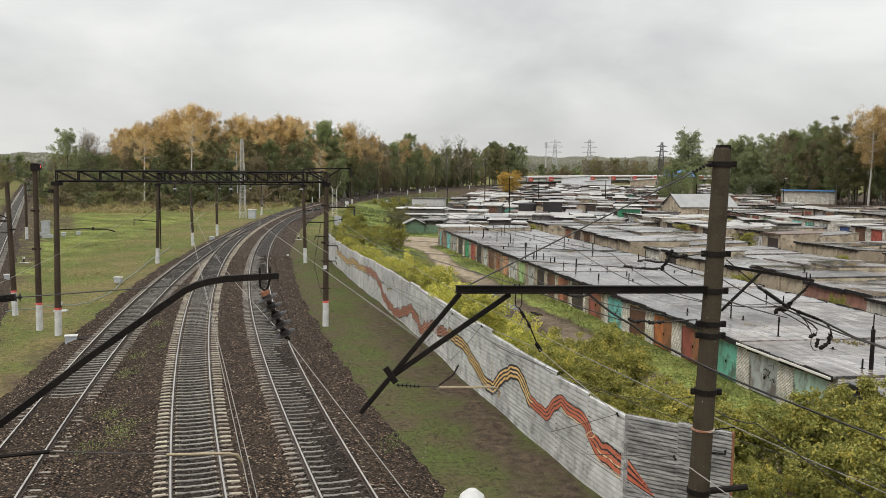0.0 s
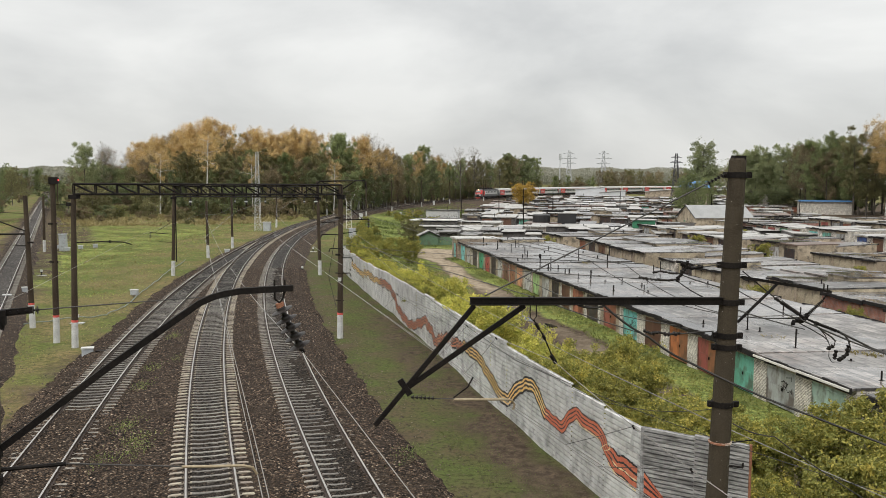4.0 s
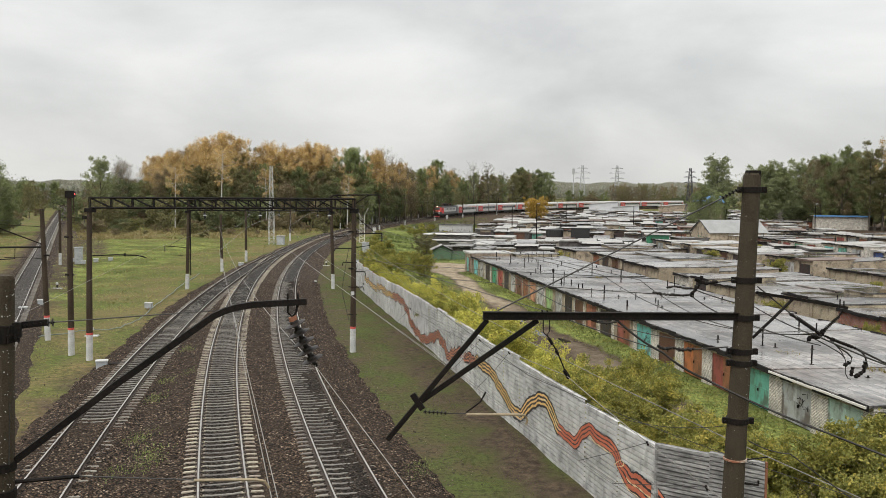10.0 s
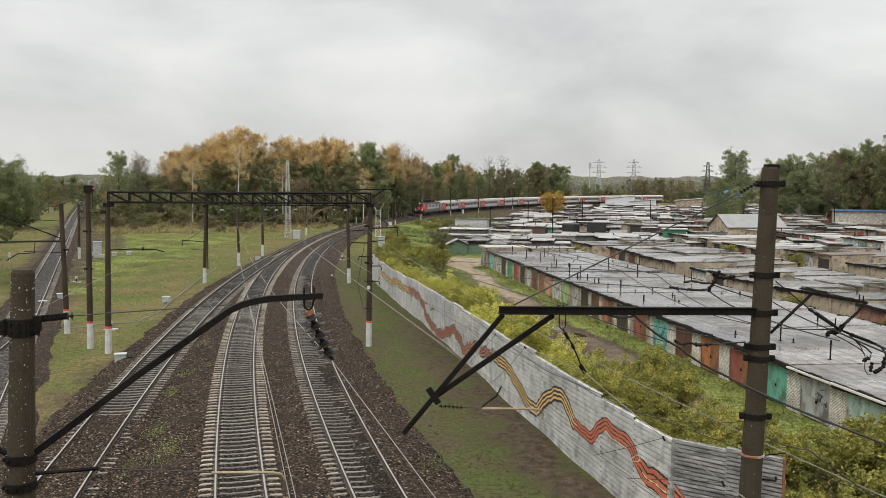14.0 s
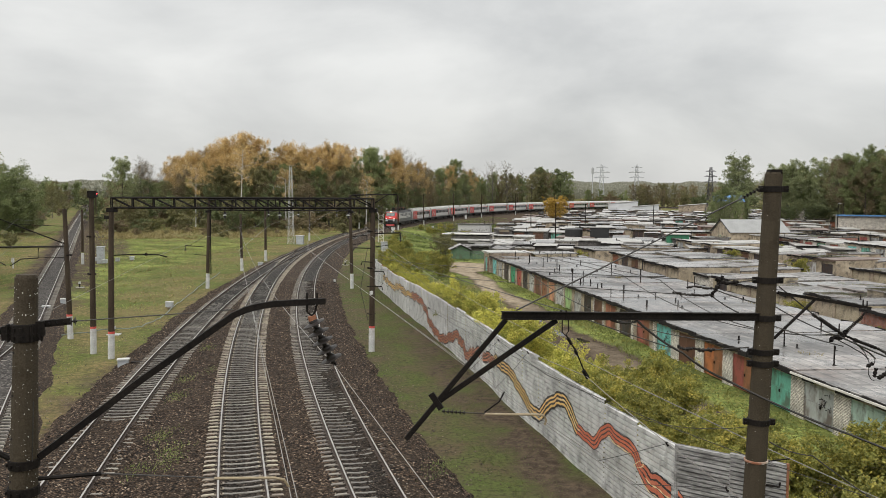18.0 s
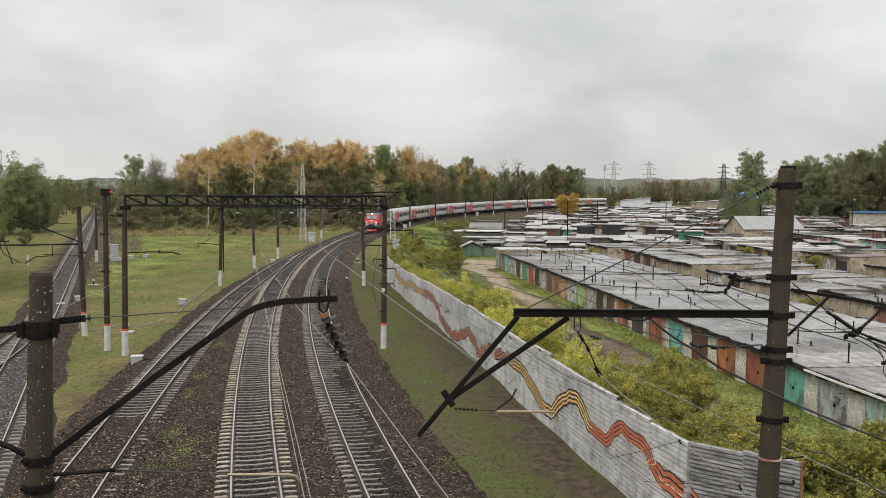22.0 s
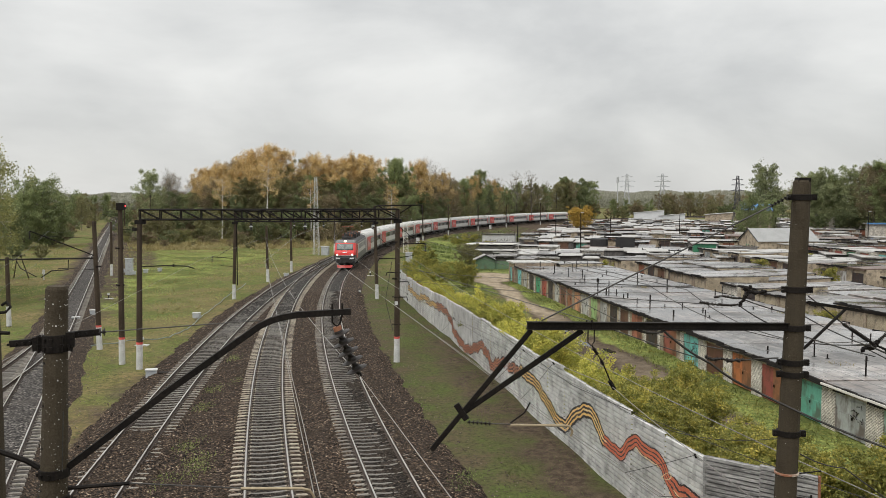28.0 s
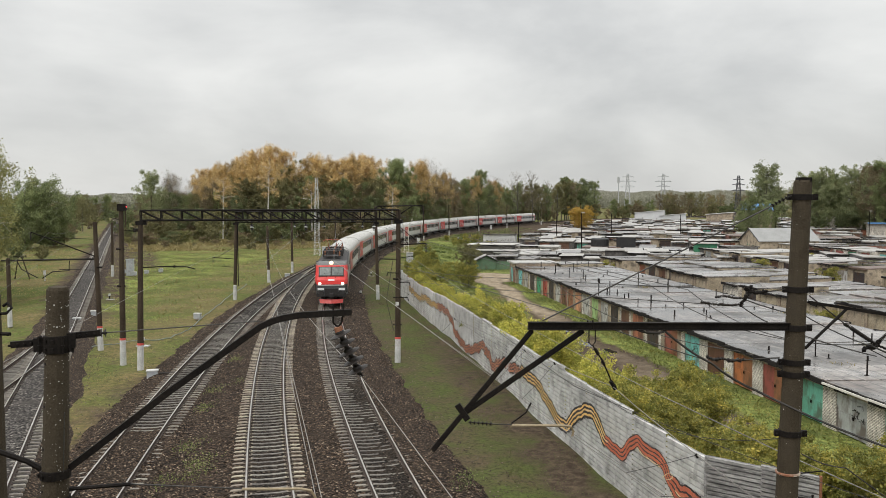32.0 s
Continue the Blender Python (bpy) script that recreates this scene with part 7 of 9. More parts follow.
for az, d, w, h, label in ((8.2, 440, 15, 7.0, "white sheet hangar with a sloping roof"), (9.7, 440, 13, 5.2, "pale blue-grey metal hangar"), (12.9, 420, 16, 6.5, "pale concrete block building")):
    x, y = d * math.sin(radians(az)), d * math.cos(radians(az))
    hg = thing("hangar", label, "hangar", m=pose(x, y, ZG, 0, 0, -az))
    part("shell", Geo().sweep([[(-w / 2, 0, 0), (w / 2, 0, 0), (w / 2, 0, h), (-w / 2, 0, h * 0.8)], [(-w / 2, 9, 0), (w / 2, 9, 0), (w / 2, 9, h), (-w / 2, 9, h * 0.8)]]), M_hangar if az < 12 else M_render, hg)
    part("roof_sheet", Geo().sweep([[(-w / 2 - 0.4, -0.4, h * 0.8), (w / 2 + 0.4, -0.4, h + 0.1), (w / 2 + 0.4, -0.4, h + 0.3), (-w / 2 - 0.4, -0.4, h * 0.8 + 0.2)], [(-w / 2 - 0.4, 9.4, h * 0.8), (w / 2 + 0.4, 9.4, h + 0.1), (w / 2 + 0.4, 9.4, h + 0.3), (-w / 2 - 0.4, 9.4, h * 0.8 + 0.2)]]), M_roof_pale, hg)

# low buildings at the head of the lane
def low_block(name, x, y, w, d, h, turn, wall, roof, label, scr=None, fence=False):
    b = thing(name, label, "outbuilding", "outbuildings at the head of the lane", pose(x, y, ZG, 0, 0, turn))
    part("wall", Geo().box((0, d / 2, h / 2), (w, d, h)), wall, b)
    part("roof", Geo().box((0, d / 2, h + 0.08), (w + 0.7, d + 0.7, 0.14), Matrix.Rotation(-0.03, 3, "X")), roof, b)
    if scr:
        g = Geo()
        rn = random.Random(len(label))
        for i in range(int(w * 2.2)):
            g.box((-w / 2 + 0.4 + i * 0.45, -0.015, h * 0.5 + rn.uniform(-0.3, 0.3)), (0.1, 0.02, rn.uniform(0.4, 1.2)), Matrix.Rotation(rn.uniform(-0.9, 0.9), 3, "Y"))
        part("graffiti", g, scr, b, "dark painted scrawl on the wall")
    if fence:
        for i in range(7):
            part("roof_post", Geo().tube([(-w / 2 + i * w / 6, 0.2, h), (-w / 2 + i * w / 6, 0.2, h + 0.9)], 0.05, 5), M_steel, b)
    return b


low_block("outbuilding", -7.2, 219, 8.5, 6, 3.2, -4, M_white, M_bitumen, "long white wall covered with black graffiti", M_black, True)
low_block("outbuilding", -8.4, 186, 10.4, 18, 2.0, -5, M_brick_dark, M_shed_white, "long low outbuilding with a broad pale roof")
low_block("outbuilding", -6.6, 170, 8.6, 8, 1.75, -5, M_brick_dark, M_roof_pale, "low outbuilding with a dull patched roof")
low_block("outbuilding", -5.6, 159, 6.6, 6, 1.4, -5, M_brick_dark, M_bitumen, "low dark brick shed with a felt roof")
gable_shed(-7.3, 148.5, 3.6, 3.3, 1.7, 0.75, 97, M_green_dull, M_roof_pale, "small green hut with a crooked pale gable roof", "hut")
gf = thing("green_fence", "low faded green board fence beside the hut", "fence", m=pose(-4.2, 147.0, ZG, 0, 0, -8))
for i in range(13):
    part("board", Geo().box((-1.5 + i * 0.25, 0, 0.75 + 0.03 * math.sin(i * 2.1)), (0.22, 0.03, 1.5)), M_green_dull, gf)
part("rail", Geo().box((0, 0.04, 1.1), (3.2, 0.04, 0.08)), M_green_dull, gf)

# lamp and flue posts among the roofs
for x, y, z0, h, lamp in ((12.2, 187.4, -2, 9.5, True), (-2.0, 205, -2, 7, False), (8.0, 225, -2, 8, False), (24, 240, -2, 8.5, False), (45, 250, -2, 8, False), (100, 255, -2, 9, True), (62, 215, -2, 8, False), (20.2, 39.7, 0.5, 2.0, False)):
    lp = thing("service_post", "dark steel post standing among the garage roofs", "post", "service posts", Matrix.Translation((x, y, z0)))
    part("shaft", Geo().tube([(0, 0, 0), (0, 0, h)], 0.13 if h > 3 else 0.11, 8, 0.1), M_steel, lp)
    if lamp:
        part("lamp_head", Geo().box((0.3, -0.2, h), (0.7, 0.3, 0.15)), M_white, lp)
    if h < 3:
        part("hook", Geo().tube([(0, 0, h), (0, 0, h + 0.7), (0.06, 0, h + 0.8), (0.14, 0, h + 0.74)], 0.03, 6), M_steel, lp)

# trackside equipment
def point_box(x, y, turn=0, z=-0.42, label="grey metal junction box beside the track"):
    b = thing("junction_box", label, "junction box", "trackside boxes", pose(x, y, z, 0, 0, turn))
    part("case", Geo().box((0, 0, 0.3), (0.62, 0.42, 0.42), None, 0.04), M_box_grey, b)
    part("lid", Geo().box((0, 0, 0.54), (0.7, 0.5, 0.07), None, 0.05), M_white, b, "pale lid")
    part("foot", Geo().box((0, 0, 0.05), (0.3, 0.3, 0.14)), M_render, b)
    return b


for x, y, a in ((-22.2, 47.1, 20), (-39.6, 72.5, 25), (-29.4, 71.6, 0), (-38.7, 67.9, 25), (-41.4, 69.0, 30), (-54.2, 118.5, 20), (-33.0, 112.0, 0), (-19.0, 230.0, 0), (-55.6, 113.0, 10), (-58.6, 116.4, 0), (-55.2, 116.0, 15)):
    point_box(x, y, a)
drive = thing("point_machine", "dark point machine lying beside the siding", "point machine", m=pose(-21.3, 47.2, -0.3, 0, 0, 10))
part("body", Geo().box((0, 0, 0.15), (0.9, 0.35, 0.25), None, 0.05), M_steel, drive)
part("rod", Geo().tube([(0.4, 0, 0.15), (2.1, 0.2, 0.12)], 0.025, 6), M_steel, drive)


def dwarf_signal(x, y):
    d = thing("dwarf_signal", "low black and white marker lamp on a pale slab", "marker", "dwarf markers", pose(x, y, -0.45))
    part("slab", Geo().box((0, 0, 0.04), (0.9, 0.5, 0.08)), M_white, d)
    part("stem", Geo().tube([(0, 0, 0.08), (0, 0, 0.5)], 0.07, 8), M_steel, d)
    part("head", Geo().box((0, 0, 0.55), (0.2, 0.2, 0.22), None, 0.03), M_white, d)


for x, y in ((-44.9, 85.4), (-18.4, 90.8), (-21.8, 115.1), (-28.0, 58.0)):
    dwarf_signal(x, y)
for x, y, h in ((-56.9, 114.4, 2.3), (-18.9, 133.5, 2.2)):
    rc = thing("relay_cabinet", "tall grey relay cabinet beside the track", "cabinet", "relay cabinets", pose(x, y, -0.5, 0, 0, 15))
    part("case", Geo().box((0, 0, h / 2), (1.0, 0.8, h), None, 0.04), M_box_grey, rc)
    part("door", Geo().box((0, -0.42, h / 2), (0.85, 0.03, h - 0.3)), M_box_grey, rc)
    part("roof_plate", Geo().box((0, 0, h + 0.04), (1.15, 0.95, 0.08)), M_box_grey, rc)
hose = [(-31.3, 56.8), (-29.2, 59.4), (-27.2, 60.9), (-27.4, 64.7), (-29.2, 72.0), (-30.3, 77.7), (-32.3, 86.8), (-35.6, 103.7)]
hs_pts = []
for a, b in zip(hose, hose[1:]):
    for i in range(8):
        p = Vector(a).lerp(Vector(b), i / 8)
        hs_pts.append((p.x, p.y, float(ground_z(p.x, p.y)) + 0.16 + 0.05 * math.sin(i)))
solid("cable_conduit", Geo().tube(hs_pts, 0.04, 6), M_pipe_green, "pale plastic cable conduit lying in the grass", "conduit")
# signal on the straight line, lit red
sg = thing("line_signal", "tall signal post showing red on the straight line", "signal", m=Matrix.Translation((-116.8, 232.6, -0.4)))
part("post", Geo().tube([(0, 0, 0), (0, 0, 8.6)], 0.14, 8), M_pole, sg)
hd = part("head", Geo().box((0.25, -0.1, 8.8), (0.9, 0.3, 1.6), None, 0.1), M_black_sheet, sg)
part("red_lamp", Geo().lathe([(0.22, 0), (0.2, 0.1)], 12, Matrix.Translation((0.4, -0.27, 8.95)) @ Matrix.Rotation(math.pi / 2, 4, "X")), glow("red_signal_glow", (1.0, 0.05, 0.06), 4.0), hd, "lit red lamp")
# white posts of the far signals by the curve
for s, o in ((10.0, -5.0), (66.0, 7.5), (72.0, 7.5), (80.0, 7.4), (118.0, -4.6)):
    p = arc(s, o)
    ws = thing("white_marker", "short white trackside marker box", "marker", "white trackside markers", Matrix.Translation((p.x, p.y, -0.5)))
    part("case", Geo().box((0, 0, 0.9), (0.8, 0.5, 1.5), None, 0.05), M_white, ws)
    part("leg", Geo().box((0, 0, 0.1), (0.3, 0.3, 0.4)), M_steel, ws)
# concrete post with a plate at the fence's far end
fe = thing("fence_end_post", "pale concrete post with a plate where the fence ends", "post", m=Matrix.Translation((-14.0, 91.6, -0.6)))
part("shaft", Geo().box((0, 0, 1.1), (0.4, 0.35, 2.2), None, 0.04), M_white, fe)
part("box", Geo().box((0, -0.1, 2.6), (0.55, 0.4, 0.9), None, 0.04), M_box_grey, fe)
# scrap beyond the fence: a crooked pale lattice support by the curve
sp = thing("lattice_support", "pale rusty lattice support with splayed arms by the curve", "support", m=Matrix.Translation((-24.1, 165.7, -0.5)))
for sx in (-1, 1):
    part("leg", Geo().tube([(sx * 0.5, 0, 0), (sx * 0.42, 0, 5.6), (sx * 1.25, 0, 7.1)], 0.06, 5), M_trim, sp)
part("bracing", lattice(Geo(), (-0.46, 0, 0.2), (-0.46, 0, 5.5), 0.92, 7, 0.04, up=(1, 0, 0)), M_trim, sp)
# puddles on the lane
for i, (u, v, a, b) in enumerate(((31.0, -5.2, 1.6, 0.5), (27.5, -4.3, 0.9, 0.5), (34.0, -6.0, 1.2, 0.35), (38.5, -5.0, 1.4, 0.4))):
    c = guv(u, v)
    ring = []
    for k in range(22):
        t = 2 * math.pi * k / 22
        r = 1 + 0.25 * math.sin(3 * t + i) + 0.12 * math.sin(7 * t + 2 * i)
        q = GU * (a * r * math.cos(t)) + GV * (b * r * math.sin(t))
        ring.append((c.x + q.x, c.y + q.y, float(ground_z(c.x, c.y)) + 0.05))
    g = Geo()
    g.add(ring + [(x, y, z - 0.1) for x, y, z in ring], [tuple(range(22))] + [(k, k + 22, (k + 1) % 22 + 22, (k + 1) % 22) for k in range(22)])
    solid("puddle", g, M_water, "shallow rain puddle on the muddy lane", "puddle", kind="structure")
# the footbridge on which the viewer stands; a pale knob on its railing shows for a moment
fb = thing("footbridge", "steel and concrete footbridge over the tracks with a railing", "footbridge")
part("deck", Geo().box((0, -0.2, 8.45), (64, 4.6, 0.3)), M_render, fb)
for sy in (2.0, -2.4):
    part("handrail", Geo().tube([(-32, sy, 9.2), (32, sy, 9.2)], 0.03, 8), M_steel, fb)
    for i in range(33):
        part("baluster", Geo().tube([(-32 + 2 * i + 0.05, sy, 8.55), (-32 + 2 * i + 0.05, sy, 9.2)], 0.02, 6), M_steel, fb)
for x in (-31, 31):
    part("pier", Geo().box((x, -0.2, 3.9), (1.2, 3.0, 9.0)), M_render, fb)
part("knob", Geo().lathe([(0.02, 0.0), (0.035, 0.03), (0.045, 0.12), (0.03, 0.165), (0.012, 0.18)], 14, Matrix.Translation((0.05, 2.0, 9.215))), M_white, fb, "chipped white knob on the railing")

# ---- trees, bushes, grass ----
L_gold = leafy("birch_leaves_gold", (0.29, 0.20, 0.082), (0.51, 0.36, 0.155), (0.74, 0.56, 0.27), 0.3, 0.5, 0.15)
L_olive = leafy("leaves_olive", (0.112, 0.112, 0.056), (0.195, 0.184, 0.086), (0.32, 0.285, 0.125))
L_green = leafy("leaves_green", (0.115, 0.145, 0.066), (0.20, 0.235, 0.10), (0.33, 0.355, 0.155))
L_tall = leafy("poplar_leaves_green", (0.15, 0.175, 0.09), (0.26, 0.29, 0.145), (0.42, 0.43, 0.215))
L_near = leafy("willow_leaves_olive", (0.15, 0.16, 0.06), (0.24, 0.24, 0.09), (0.36, 0.31, 0.12))
L_dark = leafy("leaves_dark_green", (0.085, 0.105, 0.052), (0.145, 0.168, 0.076), (0.23, 0.245, 0.108))
L_brown = leafy("leaves_brown", (0.13, 0.105, 0.066), (0.21, 0.165, 0.096), (0.32, 0.25, 0.135))
L_yellow = leafy("shrub_leaves_yellow", (0.17, 0.20, 0.045), (0.41, 0.405, 0.082), (0.70, 0.60, 0.135), 0.9, 0.45, 0.14)
L_shrub = leafy("shrub_leaves_green", (0.105, 0.12, 0.034), (0.25, 0.25, 0.06), (0.54, 0.44, 0.095), 0.9, 0.5, 0.15)
# pale grey-beige: haze over the far wood, put into its base colour
L_far = leafy("far_wood_leaves_hazed", (0.33, 0.33, 0.265), (0.37, 0.37, 0.295), (0.42, 0.40, 0.315))


M_birch_pale = surf("white_birch_bark", (0.5, 0.48, 0.44), (0.68, 0.66, 0.62), 0.8, 3, 15, 0.2, stain=(0.1, 0.09, 0.08), stain_scale=3, stain_amount=0.7)


def leaves_mesh(name, centres, size, material, rng, flat=0.0):
    """One small folded leaf or leaf clump at each centre."""
    n = len(centres)
    a = rng.normal(size=(n, 3))
    a[:, 2] *= 1 - flat
    a /= np.linalg.norm(a, axis=1)[:, None]
    b = np.cross(a, rng.normal(size=(n, 3)))
    b /= np.linalg.norm(b, axis=1)[:, None]
    c = np.cross(a, b)
    s = size * rng.uniform(0.6, 1.35, (n, 1))
    p = centres
    v = np.stack([p - a * s, p + b * s * 0.55 + c * s * 0.15, p + a * s, p - b * s * 0.55 + c * s * 0.15], 1).reshape(-1, 3)
    f = np.arange(4 * n).reshape(n, 4)
    me = bpy.data.meshes.new(name)
    me.from_pydata(v.tolist(), [], f.tolist())
    me.materials.append(material)
    return me


def make_tree(name, label, height, radius, base, leaf, size, n_leaf, bark, seed, form="round", trunk_r=0.25, category="tree", limbs=16, group="trees", bare=0.0):
    """A tapered trunk with limbs and twigs; leaves sit in clumps along the twigs, so that gaps stay open."""
    rng = np.random.default_rng(seed)
    rnd = random.Random(seed)
    tr = thing(name, label, category, group)
    g = Geo()
    lean = Vector((rnd.uniform(-0.04, 0.04), rnd.uniform(-0.04, 0.04), 1))
    bend = rnd.uniform(-0.3, 0.3)
    trunk = [Vector((lean.x * z + bend * math.sin(z / height * 3), lean.y * z, z)) for z in [height * 0.94 * i / 7 for i in range(8)]]
    trunk[0].z = -0.3
    g.tube(trunk, trunk_r, 7, trunk_r * 0.15)
    tips = []
    for i in range(limbs):
        f = base + (0.96 - base) * (i + rnd.random()) / limbs
        z = f * height
        q = (f - base) / (1 - base)
        if form == "column":
            ln, up = radius * (0.45 + 0.8 * math.sin(math.pi * min(1, q * 0.85 + 0.12))), 1.5
        elif form == "droop":
            ln, up = radius * (0.35 + 0.85 * math.sin(math.pi * min(1, q * 0.8 + 0.15))), 0.55
        else:
            ln, up = radius * (0.4 + 0.75 * math.sin(math.pi * min(1, q * 0.72 + 0.22))), 0.6
        ln *= rnd.uniform(0.7, 1.2)
        a = i * 2.4 + rnd.uniform(-0.5, 0.5)
        d = Vector((math.cos(a), math.sin(a), up * rnd.uniform(0.5, 1.1))).normalized()
        k = min(7, max(0, z / (height * 0.94) * 7))
        o = trunk[int(k)].lerp(trunk[min(7, int(k) + 1)], k - int(k))
        mid = o + d * (ln * 0.5)
        end = o + d * ln + Vector((0, 0, ln * (0.15 if form != "droop" else -0.15)))
        g.tube([o, mid, end], trunk_r * 0.3 * (1.1 - q * 0.6), 4, min(0.02, trunk_r * 0.15))
        for j in range(5):
            t = 0.35 + 0.65 * j / 4
            c = o.lerp(mid, t * 2) if t < 0.5 else mid.lerp(end, t * 2 - 1)
            e = c + Vector((rnd.gauss(0, 1), rnd.gauss(0, 1), rnd.gauss(0.2, 0.8))) * (ln * 0.24)
            g.tube([c, e], min(0.03, trunk_r * 0.12), 3, 0.004, cap=False)
            tips += [c, e, e]
    tips.append(trunk[-1])
    tips.append(trunk[-1])
    part("trunk", g, bark, tr)
    if n_leaf:
        t = np.array([tuple(p) for p in tips])
        k = min(len(t), limbs * 7)
        hub = t[rng.choice(len(t), k, replace=False)]
        size_of = radius * rng.uniform(0.09, 0.22, k)
        pick = rng.choice(k, n_leaf, p=size_of ** 2 / (size_of ** 2).sum())
        way = rng.normal(size=(n_leaf, 3))
        way /= np.linalg.norm(way, axis=1)[:, None]
        spread = radius * 0.1
        c = hub[pick] + way * (size_of[pick] * (1.12 * rng.uniform(0.02, 1.0, n_leaf) ** 0.42))[:, None] * np.array([1.0, 1.0, 1.25 if form != "round" else 0.8])
        loose = rng.random(n_leaf) < 0.3
        c[loose] = t[rng.choice(len(t), loose.sum())] + rng.normal(0, spread * 0.8, (loose.sum(), 3))
        if form == "droop":
            c[:, 2] -= rng.exponential(spread * 0.9, n_leaf)
        c[:, 2] = np.maximum(c[:, 2], base * height * 0.45)
        part("crown", leaves_mesh("crown", c, size, leaf, rng), None, tr)
    return tr


def scatter(protos, spots, rnd, smin=0.85, smax=1.2):
    """Copies of the prototypes at the spots (x, y, height or None); the prototypes stand at the first ones."""
    used = set()
    for x, y, hgt in spots:
        i = rnd.randrange(len(protos))
        pr, ph = protos[i]
        z = float(ground_z(x, y)) - 0.05
        s = (hgt / ph) if hgt else rnd.uniform(smin, smax)
        ob = pr if i not in used else copy_thing(pr, Matrix.Identity(4))
        used.add(i)
        ob.matrix_basis = Matrix.Translation((x, y, z)) @ Matrix.Rotation(rnd.uniform(0, 6.28), 4, "Z") @ Matrix.Diagonal((s * rnd.uniform(0.9, 1.12), s * rnd.uniform(0.9, 1.12), s, 1))
    for i, (pr, _) in enumerate(protos):
        if i not in used:
            for o in (*pr.children_recursive, pr):
                bpy.data.objects.remove(o)


def polar(az, d):
    a = radians(az)
    return d * math.sin(a), d * math.cos(a)


# azimuth, distance, height and kind of the crowns that top the wood
GOLDEN = [(-20.3, 268, 22, "gold"), (-19.4, 262, 20, "gold"), (-18.4, 258, 26, "gold"), (-17.6, 256, 28, "gold"), (-16.9, 259, 26.5, "gold"), (-16.0, 256, 19, "brown"), (-14.8, 255, 24, "gold"), (-14.0, 252, 24.5, "gold"),
          (-13.2, 250, 23, "gold"), (-12.4, 248, 24, "gold"), (-11.6, 247, 24.5, "gold"), (-10.8, 246, 23.5, "gold"), (-9.2, 242, 21.5, "green"), (-8.7, 244, 22, "green"), (-7.6, 250, 22.5, "gold"), (-7.1, 253, 21.5, "gold"),
          (-5.7, 275, 20, "gold"), (-5.3, 282, 19, "brown"), (-3.2, 320, 21.5, "green"), (-2.4, 345, 19, "gold")]


